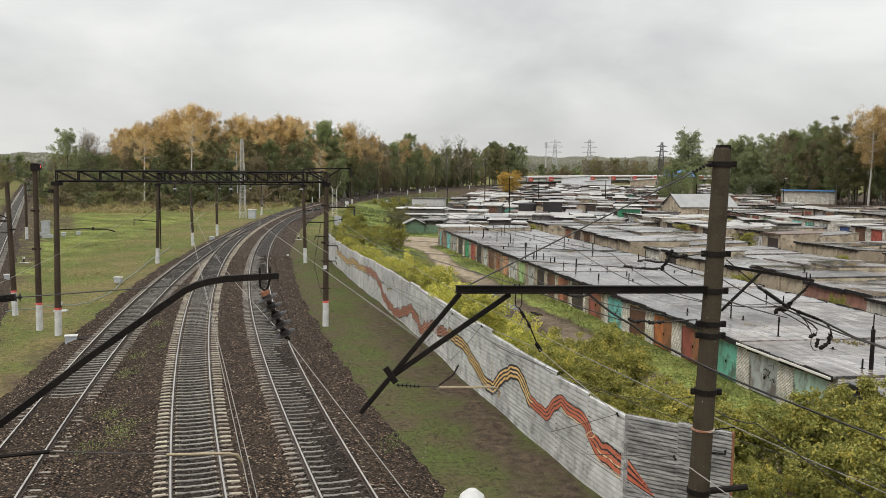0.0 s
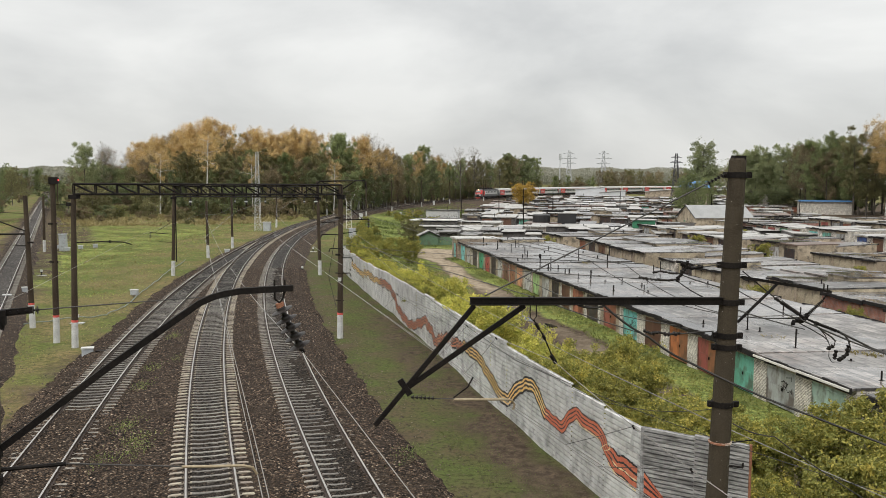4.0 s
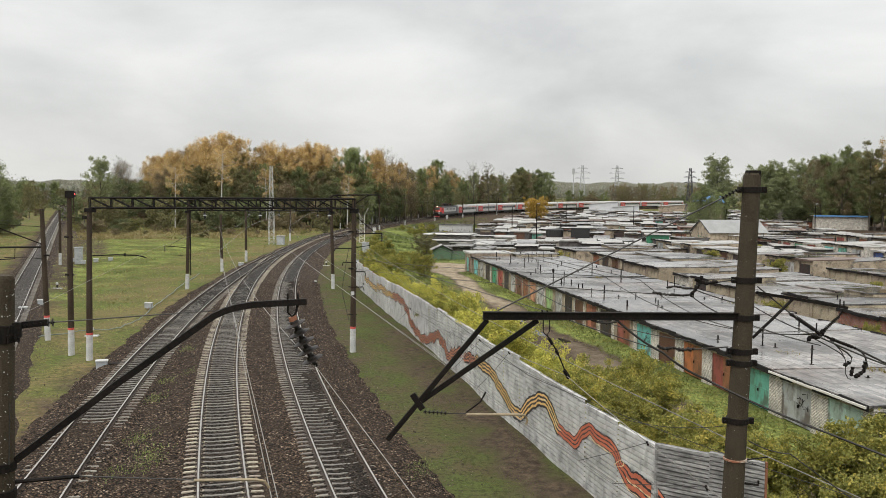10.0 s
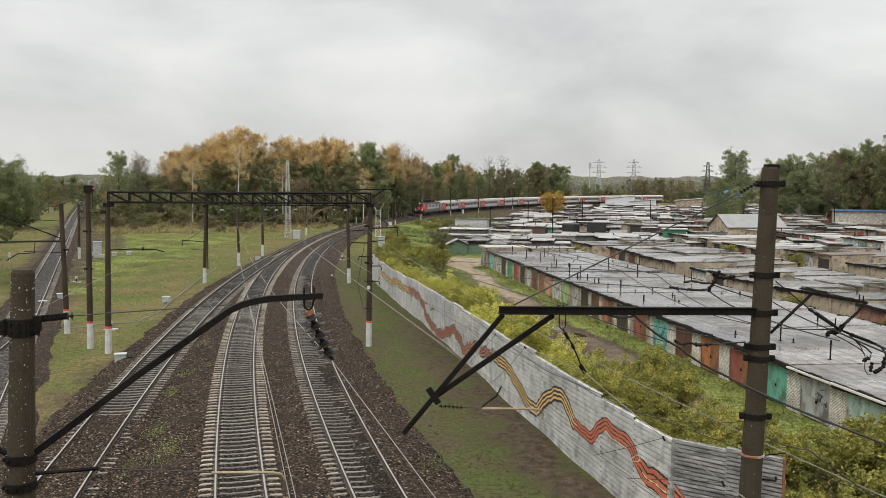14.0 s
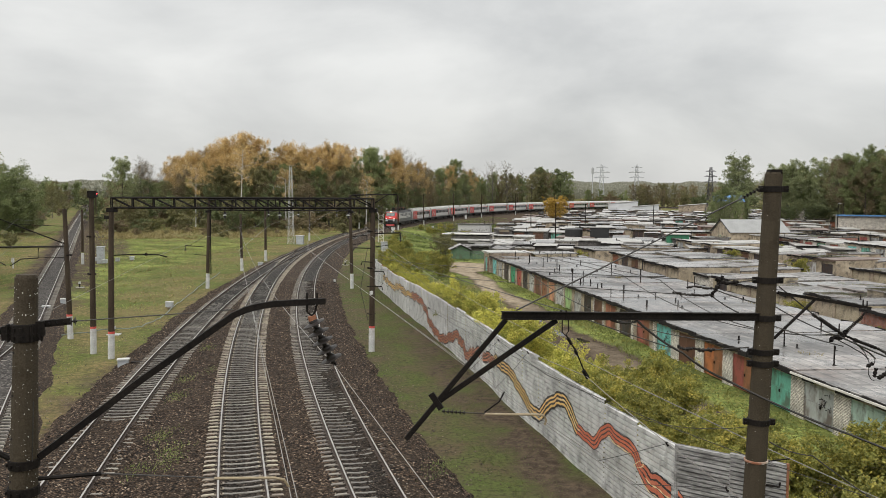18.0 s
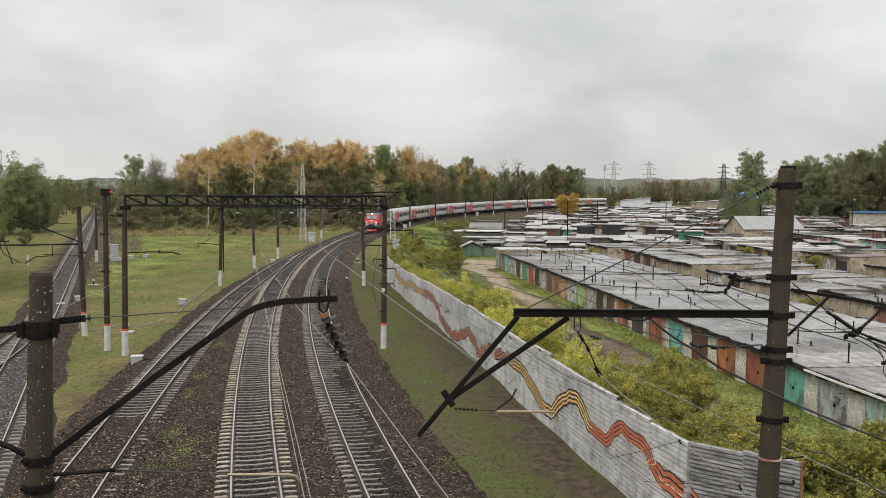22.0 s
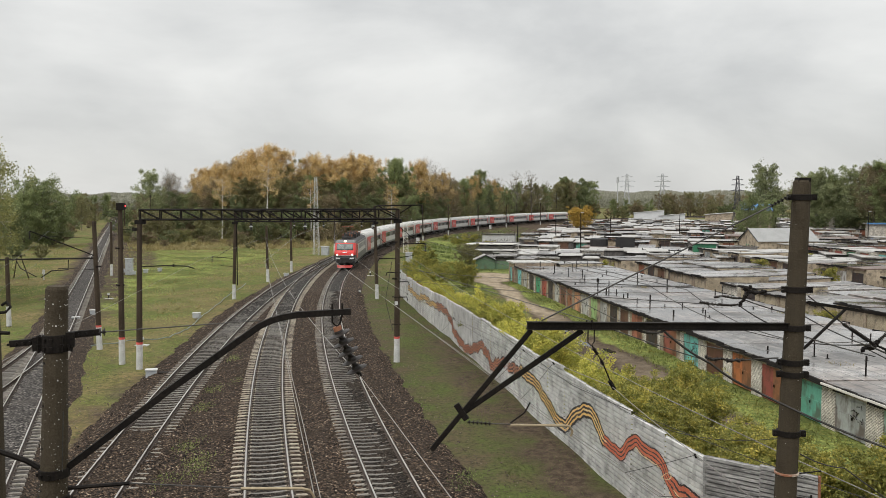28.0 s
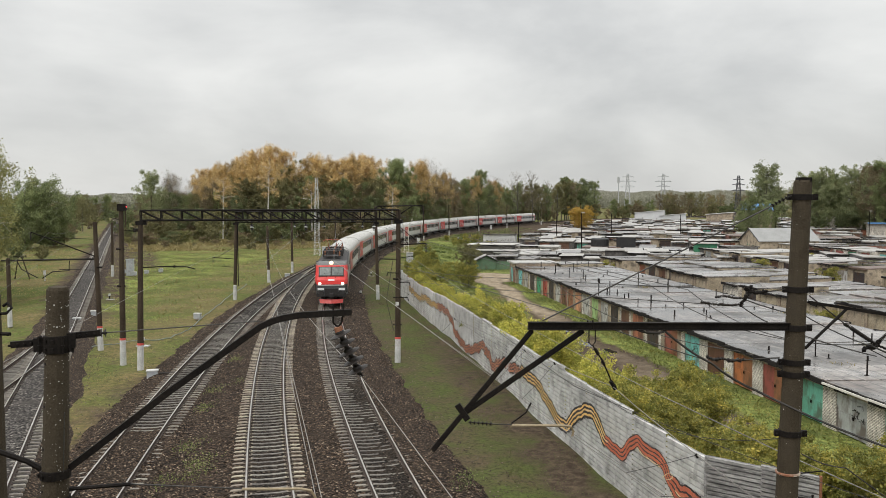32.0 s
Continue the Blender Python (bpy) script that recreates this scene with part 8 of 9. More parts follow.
def make_woods():
    rnd = random.Random(41)
    gold = [(make_tree("birch", "tall autumn birch with golden leaves and a pale trunk", 26, 5.0, 0.42, L_gold, 0.17, 11500, M_birch, 100 + i, "droop", 0.3, limbs=20), 26) for i in range(4)]
    olive = [(make_tree("tree", "tall deciduous tree turning olive brown at the edge of the wood", 23, 4.8, 0.2, L_olive, 0.17, 14500, M_trunk, 120 + i, "round", 0.32, limbs=20), 23) for i in range(3)]
    green = [(make_tree("poplar", "tall dark green poplar with a ragged upright crown", 24, 4.2, 0.12, L_green, 0.17, 17000, M_trunk, 140 + i, "column", 0.34, limbs=22), 24) for i in range(4)]
    dark = [(make_tree("tree", "broad dark green tree in the wood", 18, 5.2, 0.12, L_dark, 0.17, 15000, M_trunk, 160 + i, "round", 0.3, limbs=20), 18) for i in range(3)]
    brown = [(make_tree("tree", "thin brownish tree with sparse leaves", 20, 4.2, 0.25, L_brown, 0.16, 6000, M_trunk, 180 + i, "droop", 0.22, limbs=22), 20) for i in range(3)]
    full = [(make_tree("poplar", "tall full-crowned green tree standing apart", 24, 5.2, 0.06, L_tall, 0.19, 21000, M_trunk, 290 + i, "round", 0.36, limbs=44), 24) for i in range(2)]
    bare = [(make_tree("bare_tree", "leafless grey tree in the wood", 22, 3.6, 0.3, L_brown, 0.16, 500, M_trunk, 240 + i, "column", 0.2, limbs=30), 22) for i in range(2)]
    spots = {"full": [], "bare": [], "gold": [], "olive": [], "green": [], "dark": [], "brown": []}

    def put(kind, az, d, top):
        """top: how many metres the tree rises."""
        x, y = polar(az, d)
        spots[kind].append((x, y, top))
    # (azimuth from, to, nearest distance at both ends, height at both ends, mixture)
    belts = [
        (-33.5, -27.0, 420, 470, 12, 15, "olive olive dark green brown", 26), (-25.8, -21.5, 335, 305, 17, 18, "brown brown olive", 12), (-21.8, -19.2, 275, 265, 23, 26, "gold gold olive brown", 12),
        (-19.4, -15.4, 262, 255, 25, 24, "gold olive brown gold olive", 18), (-15.4, -11.2, 255, 245, 23, 23, "gold gold olive brown bare", 20), (-11.2, -6.4, 240, 268, 21, 20, "gold green olive brown bare", 20),
        (-6.4, -2.0, 272, 350, 20.5, 19, "green olive brown bare olive gold", 22), (-2.0, 3.2, 362, 440, 19.5, 24, "green olive green olive brown bare", 26), (2.4, 4.6, 448, 470, 24, 22, "green dark", 8),
        (14.9, 16.2, 330, 330, 23, 24, "green", 4), (17.2, 22.5, 345, 335, 23, 26, "green olive olive green", 20), (21.5, 24.4, 320, 310, 27, 30, "olive green olive brown", 11), (24.0, 29.5, 310, 290, 31, 34, "olive gold olive brown green", 18), (29, 36, 280, 260, 27, 25, "green olive dark", 14)]
    for a0, a1, d0, d1, h0, h1, mixs, n in belts:
        kinds = mixs.split()
        for i in range(n):
            f = (i + rnd.random()) / n
            depth = rnd.choice((0, 3, 7, 14, 24))
            kind = rnd.choice(kinds)
            tall = rnd.uniform(0.84, 1.02) if kind == "gold" else rnd.uniform(0.62, 0.94)
            put(kind, a0 + (a1 - a0) * f, d0 + (d1 - d0) * f + depth, (h0 + (h1 - h0) * f) * tall)
    # darker undergrowth of half-grown trees before the golden crowns
    for _ in range(74):
        az = rnd.uniform(-23.5, -1.0)
        d = float(np.interp(az, [-24, -20, -14, -8, -2, 0], [280, 256, 242, 236, 335, 360]))
        put(rnd.choice(("olive", "green", "brown", "dark", "olive", "brown")), az, d + rnd.uniform(-4, 3), rnd.uniform(7, 13))
    for _ in range(64):
        az = rnd.uniform(-21.5, -5.5)
        d = float(np.interp(az, [-24, -20, -14, -8, -2, 0], [280, 258, 245, 240, 335, 360]))
        put(rnd.choice(("olive", "green", "olive", "olive", "brown", "brown")), az, d + rnd.uniform(-3, 4), rnd.uniform(12, 17.5))
    # the low line of trees beyond the far bend of the track
    def bend(az):
        return float(np.interp(az, [2, 3.9, 6.7, 10.6, 14, 18.7], [399, 431, 476, 537, 585, 650]))
    for _ in range(44):
        az = rnd.uniform(8.4, 16.5)
        put(rnd.choice(("brown", "olive", "brown", "dark", "bare", "olive")), az, bend(az) + rnd.uniform(30, 75), rnd.uniform(12, 16.5))
    for _ in range(16):
        az = rnd.uniform(3.8, 8.4)
        put(rnd.choice(("green", "olive", "olive")), az, bend(az) + rnd.uniform(28, 70), rnd.uniform(7.5, 11.5))
    # leafless crowns between them
    for az in (-11.6, -11.2, -7.4, -6.9, -6.4, -5.9, -3.2, -2.6, -1.9, -0.6, 0.4):
        put("bare", az, float(np.interp(az, [-12, -8, -2, 1], [246, 250, 350, 372])), rnd.uniform(19, 23))
    for _ in range(18):
        az = rnd.uniform(-24.6, -20.2)
        put("bare", az, rnd.uniform(288, 325), rnd.uniform(17, 21))
    # trees along the line; the lighter full crowns paint haze by leaf colour
    for _ in range(44):
        away = rnd.random()
        side = rnd.choice((-1, -1, 1))
        q = line(270 + 420 * away, side * rnd.uniform(13, 42 if side < 0 else 24))
        spots[rnd.choice(("full", "olive", "full", "green"))].append((q.x, q.y, rnd.uniform(8, 13) + 5 * away))
    # single trees that stand out
    for az, d, h, k in GOLDEN:
        put(k, az, d, h)
    put("full", -25.1, 305, 20.5)
    put("full", -24.3, 312, 15.0)
    for az, d, h in ((17.9, 338, 21.5), (18.8, 340, 23), (20.3, 338, 23.5), (21.6, 335, 24.5), (23.4, 325, 25)):
        put("full", az, d, h)
    dome = [(make_tree("tree", "dense round green tree with leaves down to the ground", 14, 5.6, 0.02, L_green, 0.16, 24000, M_trunk, 270 + i, "round", 0.3, limbs=34), 14) for i in range(2)]
    scatter(dome, [(*polar(-31.6, 218), 14.5), (*polar(-30.9, 224), 9.0), (*polar(-32.5, 214), 12.5), (*polar(-33.2, 205), 9.0)], rnd)
    put("olive", -29.2, 330, 11.0)
    near = [(make_tree("tree", "leaning birch with small olive leaves beside the straight line", 17, 4.0, 0.12, L_near, 0.10, 26000, M_birch, 190 + i, "droop", 0.2, limbs=26), 17) for i in range(2)]
    scatter(near, [(*polar(-35.9, 104), 17.5), (*polar(-35.2, 116), 14.5), (*polar(-36.0, 98), 19), (*polar(-36.8, 112), 16), (*polar(-36.2, 128), 14), (*polar(-35.4, 135), 10)], rnd)
    pale = [(make_tree("birch", "slender birch with a bare white trunk and thin golden crown", 23, 3.2, 0.55, L_gold, 0.15, 2800, M_birch_pale, 250, "droop", 0.26, limbs=14), 23)]
    scatter(pale, [(*polar(a, d), h) for a, d, h in ((-17.7, 232, 23), (-14.7, 228, 17), (-20.6, 240, 18), (-9.3, 226, 15))], rnd)
    for a, d, h in ((13.9, 272, 9), (14.4, 280, 11), (15.0, 268, 10.5), (15.5, 284, 11.5), (14.7, 290, 13), (14.1, 288, 12), (16.0, 286, 11.5), (15.4, 274, 10)):
        put("green", a, d, h)
    put("full", 15.5, 322, 24.5)
    for k, pr in (("full", full), ("bare", bare), ("gold", gold), ("olive", olive), ("green", green), ("dark", dark), ("brown", brown)):
        scatter(pr, spots[k], rnd)
    # the lone yellow tree by the curve
    ylw = make_tree("tree", "small round tree in bright yellow-orange leaf", 9.2, 3.9, 0.3, leafy("maple_leaves_orange", (0.22, 0.16, 0.04), (0.48, 0.31, 0.06), (0.62, 0.42, 0.10)), 0.17, 13000, M_trunk, 201, "round", 0.2, limbs=50)
    x, y = polar(3.75, 300)
    ylw.matrix_basis = Matrix.Translation((x, y, -2.6))
    # undergrowth along the wood's edge and in the field
    under = [(make_tree("bush", "dense olive bush at the edge of the wood", 5, 2.8, 0.05, L_olive, 0.17, 3300, M_trunk, 220 + i, "round", 0.08, "bush", 10, "bushes"), 5) for i in range(2)]
    under += [(make_tree("bush", "dense dark green bush at the edge of the wood", 5, 2.8, 0.05, L_dark, 0.17, 3300, M_trunk, 230 + i, "round", 0.08, "bush", 10, "bushes"), 5) for i in range(1)]
    under += [(make_tree("bush", "brownish autumn bush at the edge of the wood", 5, 2.8, 0.05, L_brown, 0.17, 3300, M_trunk, 235, "round", 0.08, "bush", 10, "bushes"), 5)]
    ub, dry = [], []
    drys = [(make_tree("bush", "low brown withered bush in the meadow", 2.2, 1.6, 0.03, L_brown, 0.12, 2000, M_trunk, 260 + i, "round", 0.04, "bush", 10, "bushes"), 2.2) for i in range(2)]
    drys += [(make_tree("bush", "low olive bush in the meadow", 2.2, 1.6, 0.03, leaf, 0.12, 2000, M_trunk, 265, "round", 0.04, "bush", 10, "bushes"), 2.2) for leaf in (L_olive, L_near)]
    for _ in range(70):
        az = rnd.uniform(-27, 3.5)
        d = np.interp(az, [-27, -20, -14, -8, -2, 4], [255, 225, 222, 240, 335, 440]) + rnd.uniform(-12, 18)
        x, y = polar(az, float(d))
        if math.hypot(x - CX, y - CY) - RC > 10:
            ub.append((x, y, rnd.uniform(2.5, 7.5)))
    for _ in range(34):
        dry.append((*polar(rnd.uniform(-27, -8), rnd.uniform(196, 240)), rnd.uniform(0.7, 2.6)))
    # scrub and half-grown trees on both sides of the straight line
    for _ in range(100):
        away = rnd.random()
        q = line(170 + 480 * away ** 1.3, rnd.choice((-1, 1)) * rnd.uniform(7.5, 20))
        if math.hypot(q.x - CX, q.y - CY) - RC > 16:
            (dry if rnd.random() < 0.45 else ub).append((q.x, q.y, rnd.uniform(1.2, 3.2) + 2.2 * away))
    for _ in range(3):
        az = rnd.uniform(-34, -31.5)
        ub.append((*polar(az, rnd.uniform(165, 230)), rnd.uniform(2, 5)))
    for _ in range(12):
        az = rnd.uniform(-28, -15)
        ub.append((*polar(az, rnd.uniform(215, 255)), rnd.uniform(1.5, 4.0)))
    for _ in range(26):
        ub.append((*polar(rnd.uniform(17.0, 31), rnd.uniform(328, 350)), rnd.uniform(3, 8)))
    for _ in range(10):
        ub.append((*polar(rnd.uniform(29.2, 33), rnd.uniform(150, 185)), rnd.uniform(4, 7)))
    for _ in range(40):
        az = rnd.uniform(3.8, 17.5)
        ub.append((*polar(az, float(np.interp(az, [3.9, 6.7, 10.6, 14, 18.7], [431, 476, 537, 585, 650])) + rnd.uniform(18, 60)), rnd.uniform(4, 8)))
    for _ in range(70):
        p = arc(rnd.uniform(70, 255), rnd.uniform(12.5, 30))
        ub.append((p.x, p.y, rnd.uniform(3.5, 7.5)))
    ub += [(-10.2, 153.0, 3.6), (-11.4, 155.5, 3.0)]
    scatter(under, ub, rnd)
    scatter(drys, dry, rnd)


make_woods()


def make_far_wood():
    """Woods a kilometre and more away, one mass; distance haze is painted into their leaf colour."""
    rng = np.random.default_rng(77)
    cs = []
    for a0, a1, d, h, n in ((3.0, 17.5, 1150, 20, 64000), (3.0, 17.5, 1500, 31, 52000), (-33.5, -25.5, 620, 14, 26000), (-33, -24.5, 900, 21, 24000), (16, 40, 900, 20, 6000), (-60, -33, 500, 18, 6000), (-27, 4, 700, 18, 8000)):
        az = np.radians(rng.uniform(a0, a1, n))
        dd = d * rng.uniform(0.95, 1.1, n)
        top = h * (0.88 + 0.05 * np.sin(az * 90) + 0.025 * np.sin(az * 233 + 1))
        z = top * np.sqrt(rng.uniform(0, 1, n)) - 1.5
        cs.append(np.stack([dd * np.sin(az), dd * np.cos(az), z], 1))
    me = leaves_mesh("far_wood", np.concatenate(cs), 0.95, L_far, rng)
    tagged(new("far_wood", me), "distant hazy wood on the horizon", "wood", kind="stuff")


make_far_wood()


def make_shrubs():
    """Shrubs behind the fence: yellow-green along it, greener and taller at the near end."""
    rnd = random.Random(52)
    yel = [(make_tree("shrub", "yellow-green autumn shrub behind the metal fence", 2.6, 1.6, 0.02, L_yellow, 0.062, 9500, M_trunk, 300 + i, "column", 0.03, "shrub", 16, "shrubs along the fence"), 2.6) for i in range(4)]
    grn = [(make_tree("shrub", "bushy green maple shrub beginning to yellow", 3.4, 1.7, 0.02, L_shrub, 0.07, 9500, M_trunk, 320 + i, "round", 0.04, "shrub", 18, "shrubs along the fence"), 3.4) for i in range(4)]
    sy, sg, among = [], [], []

    def clear(x, y):
        """True where the lane runs."""
        v = (x - GO.x) * GV.x + (y - GO.y) * GV.y
        u = (x - GO.x) * GU.x + (y - GO.y) * GU.y
        return -2.6 < v - lane_mid(u) < 6.0
    for _ in range(330):
        y = rnd.uniform(33, 112)
        fx = float(np.interp(y, [p[1] for p in FENCE] + [115], [p[0] for p in FENCE] + [-17.5]))
        off = 1.6 + rnd.random() ** 1.2 * float(np.interp(y, [33, 60, 112], [6.0, 6.2, 5.0]))
        (sy if rnd.random() < np.interp(y, [34, 40, 47, 58, 74, 90], [0.02, 0.3, 0.75, 0.93, 0.8, 0.15]) else sg).append((fx + off, y, rnd.uniform(1.5, 2.7) * (1.0 if off < 3.2 else 0.62) * float(np.interp(y, [62, 84], [1.0, 0.62]))))
    for _ in range(62):
        y = rnd.uniform(25, 48)
        x = rnd.uniform(float(np.interp(y, [24, 32, 46], [9.5, 5.6, 2.6])), float(np.interp(y, [24, 36, 48], [15.0, 13.8, 10.0])))
        sg.append((x, y, rnd.uniform(1.4, 2.9)))
    for _ in range(26):
        y = rnd.uniform(31, 46)
        sg.append((rnd.uniform(8.0, 14.6 - 0.12 * (y - 31)), y, rnd.uniform(2.2, 3.3)))
    for _ in range(14):
        u, v = rnd.uniform(10, 120), rnd.choice((17.0, 41.0, 67.0, 93.0)) + rnd.uniform(-1.5, 1.5)
        p = guv(u, v)
        among.append((p.x, p.y, rnd.uniform(1.4, 2.8)))
    for x, y, h in ((16.0, 31.0, 3.6), (17.2, 29.0, 4.0), (14.6, 28.2, 3.4), (13.0, 26.0, 3.2), (15.2, 25.0, 3.6), (13.8, 30.8, 3.2), (14.8, 33.0, 3.0)):
        sg.append((x, y, h))
    for _ in range(95):
        s = rnd.uniform(-75, 60)
        p = arc(s, -rnd.uniform(7.5, 15.0 if rnd.random() < 0.7 else 24.0))
        if p.y > 92 and math.hypot(p.x + 5.8, (p.y - 132) * 0.62) > 7.5:
            sg.append((p.x, p.y, rnd.uniform(0.7, 1.7)))
    for _ in range(8):
        sg.append((rnd.uniform(-15, -8), rnd.uniform(108, 140), rnd.uniform(1.2, 3.0)))
    sy = [q for q in sy if not clear(q[0], q[1])]
    sg = [q for q in sg if (q[1] < 33 or not clear(q[0], q[1])) and not (q[1] < 38 and 0.366 < q[0] / q[1] < 0.415)]
    scatter(yel, sy, rnd)
    scatter(grn, sg + among, rnd)


make_shrubs()


def make_grass():
    """Tufts of grass, many thousands, denser near the viewer."""
    rng = np.random.default_rng(9)
    me_mats = {"green": leafy("grass_blades_green", (0.105, 0.105, 0.035), (0.19, 0.215, 0.058), (0.35, 0.38, 0.105), 0.2, 0.22, 0.12), "weed": leafy("weed_blades_brown", (0.19, 0.16, 0.065), (0.25, 0.205, 0.09), (0.31, 0.25, 0.12), 0.16, 0.25), "fresh": leafy("grass_blades_fresh", (0.088, 0.102, 0.03), (0.15, 0.168, 0.046), (0.25, 0.24, 0.075), 0.3, 0.25, 0.14), "bank": leafy("grass_blades_bank", (0.085, 0.115, 0.036), (0.16, 0.205, 0.058), (0.27, 0.32, 0.095), 0.2, 0.25, 0.12), "moss": leafy("grass_blades_dark", (0.06, 0.08, 0.023), (0.10, 0.122, 0.036), (0.155, 0.152, 0.056), 0.16, 0.25), "dry": leafy("grass_blades_dry", (0.14, 0.122, 0.046), (0.215, 0.18, 0.07), (0.34, 0.275, 0.12), 0.2, 0.22, 0.12)}
    def blades(name, x, y, h, mat, label, level=None, lie=0.8):
        n = len(x)
        z = ground_z(x, y) if level is None else np.full(n, level)
        a = rng.uniform(0, 6.283, n)
        h = h * 0.62
        w = h * 0.3
        tip = rng.normal(0, lie, (n, 2)) * h[:, None]
        p = np.stack([x, y, z - 0.02], 1)
        dx = np.stack([np.cos(a) * w, np.sin(a) * w, np.zeros(n)], 1)
        t = np.stack([x + tip[:, 0], y + tip[:, 1], z + h], 1)
        v = np.stack([p - dx, p + dx, t], 1).reshape(-1, 3)
        me = bpy.data.meshes.new(name)
        me.from_pydata(v.tolist(), [], np.arange(3 * n).reshape(n, 3).tolist())
        me.materials.append(me_mats[mat])
        tagged(new(name, me), label, "grass", kind="stuff")
    # strip between the inner track and the fence
    y = rng.uniform(20, 100, 110000)
    fx = np.interp(y, [p[1] for p in FENCE], [p[0] for p in FENCE])
    x = fx - rng.uniform(0.1, 9.0, len(y))
    rho = np.hypot(x - CX, y - CY) - RC
    pat = np.sin(x * 1.1 + 2 * np.sin(y * 0.23)) * np.cos(y * 0.4 + x * 0.3) + rng.normal(0, 0.5, len(y))
    k = (rho < -4.7) & (pat > 0.1)
    blades("trackside_grass", x[k], y[k], rng.uniform(0.03, 0.10, k.sum()), "moss", "short patchy green grass beside the track")
    # field left of the tracks
    n = 120000
    az, d = np.radians(rng.uniform(-37, -10, n)), 28 + 190 * rng.uniform(0, 1, n) ** 1.2
    x, y = d * np.sin(az), d * np.cos(az)
    rho = np.hypot(x - CX, y - CY) - RC
    off = (x - LINE_P.x) * LINE_N.x + (y - LINE_P.y) * LINE_N.y
    k = (rho > 11.3 + rng.normal(0, 0.8, n) - 2.5 * (y > 90)) & (np.abs(off - 0.5 - 3 * (y < 55)) > 4.0 + rng.normal(0, 0.4, n))
    pat = np.sin(x * 0.35 + 2 * np.sin(y * 0.09)) * np.cos(y * 0.13 + x * 0.1) + rng.normal(0, 0.35, n)
    pat = np.where(off > 3, pat * 0.6 - 0.55, pat)
    size = rng.uniform(0.04, 0.15, n) * (0.3 + d / 110)
    clump = np.sin(x * 0.9 + 1.7 * np.sin(y * 0.5)) * np.sin(y * 0.63 + 2 * np.sin(x * 0.31)) + rng.normal(0, 0.4, n)
    k &= clump > -0.35
    close = d < 62 + rng.normal(0, 9, n)
    for sel, mat, label in ((~close, "green", "rank green meadow grass in the field"), (close, "green", "short olive grass beside the siding")):
        q = k & (pat > -0.3) & sel
        blades("field_grass", x[q], y[q], size[q] * (0.55 if mat == "green" and "short" in label else 1.0), mat, label, lie=2.2 if "short" in label else 1.1)
    blades("dry_field_grass", x[k & (pat <= -0.3)], y[k & (pat <= -0.3)], size[k & (pat <= -0.3)] * 1.2, "dry", "dry yellowish grass in the field")
    # tall weeds in drifts across the meadow and on the embankment
    n = 300
    az, d = np.radians(rng.uniform(-29, -9, n)), rng.uniform(80, 225, n)
    c = np.repeat(np.stack([d * np.sin(az), d * np.cos(az)], 1), 110, 0)
    c = c + rng.normal(0, 1, c.shape) * np.array([3.4, 2.2])
    rho = np.hypot(c[:, 0] - CX, c[:, 1] - CY) - RC
    off = (c[:, 0] - LINE_P.x) * LINE_N.x + (c[:, 1] - LINE_P.y) * LINE_N.y
    c = c[(rho > 13) & (np.abs(off) > 5.5)]
    half = rng.uniform(0, 1, len(c)) < 0.22
    blades("meadow_weeds", c[half, 0], c[half, 1], rng.uniform(0.12, 0.42, half.sum()), "weed", "tall brown withered weeds in the meadow")
    blades("meadow_weeds", c[~half, 0], c[~half, 1], rng.uniform(0.08, 0.26, (~half).sum()), "bank", "tall dark green weeds in the meadow")
    az, d = np.radians(rng.uniform(-26.5, -11, 16000)), rng.uniform(190, 238, 16000)
    x, y = d * np.sin(az), d * np.cos(az)
    k = (np.hypot(x - CX, y - CY) - RC > 13) & (np.sin(x * 0.21 + 1.3 * np.sin(y * 0.17)) + rng.normal(0, 0.5, len(x)) > -0.2)
    blades("meadow_weeds", x[k], y[k], rng.uniform(0.35, 1.1, k.sum()), "weed", "tall dry brown grass before the wood")
    s, r = rng.uniform(-62, 120, 150), -rng.uniform(6.5, 24, 150)
    c = np.stack([CX - (RC + r) * np.cos(s / RC), CY + (RC + r) * np.sin(s / RC)], 1)
    c = np.repeat(c, 90, 0) + rng.normal(0, 1, (13500, 2)) * np.array([1.3, 1.0])
    c = c[(c[:, 1] > 100) & (np.hypot(c[:, 0] + 5.8, (c[:, 1] - 132) * 0.62) > 6.0) & (np.hypot(c[:, 0] - CX, c[:, 1] - CY) - RC < -5.5)]
    half = rng.uniform(0, 1, len(c)) < 0.4
    blades("embankment_weeds", c[half, 0], c[half, 1], rng.uniform(0.2, 0.7, half.sum()), "moss", "tall dark weeds on the embankment")
    blades("embankment_weeds", c[~half, 0], c[~half, 1], rng.uniform(0.2, 0.7, (~half).sum()), "bank", "tall green weeds on the embankment")
    # weeds between the tracks
    cx = np.array([(-12.9, 31.3), (-12.5, 30.0), (-14.1, 33.1), (-16.0, 39.6), (-17.0, 43.3), (-13.4, 28.6), (-19.0, 52.0), (-2.2, 30.0), (-16.2, 46.0)])
    q = cx[rng.integers(0, len(cx), 2600)] + rng.normal(0, 1, (2600, 2)) * np.array([0.26, 0.6])
    q[:, 0] += rng.normal(0, 0.15, 2600)
    blades("track_weeds", q[:, 0], q[:, 1], rng.uniform(0.03, 0.10, 2600), "bank", "small green weeds in the gravel between tracks", -0.07)
    # the embankment inside the curve and the verge before the garages
    s, r = rng.uniform(-70, 150, 46000), -rng.uniform(5, 30, 46000)
    a = s / RC
    x, y = CX - (RC + r) * np.cos(a), CY + (RC + r) * np.sin(a)
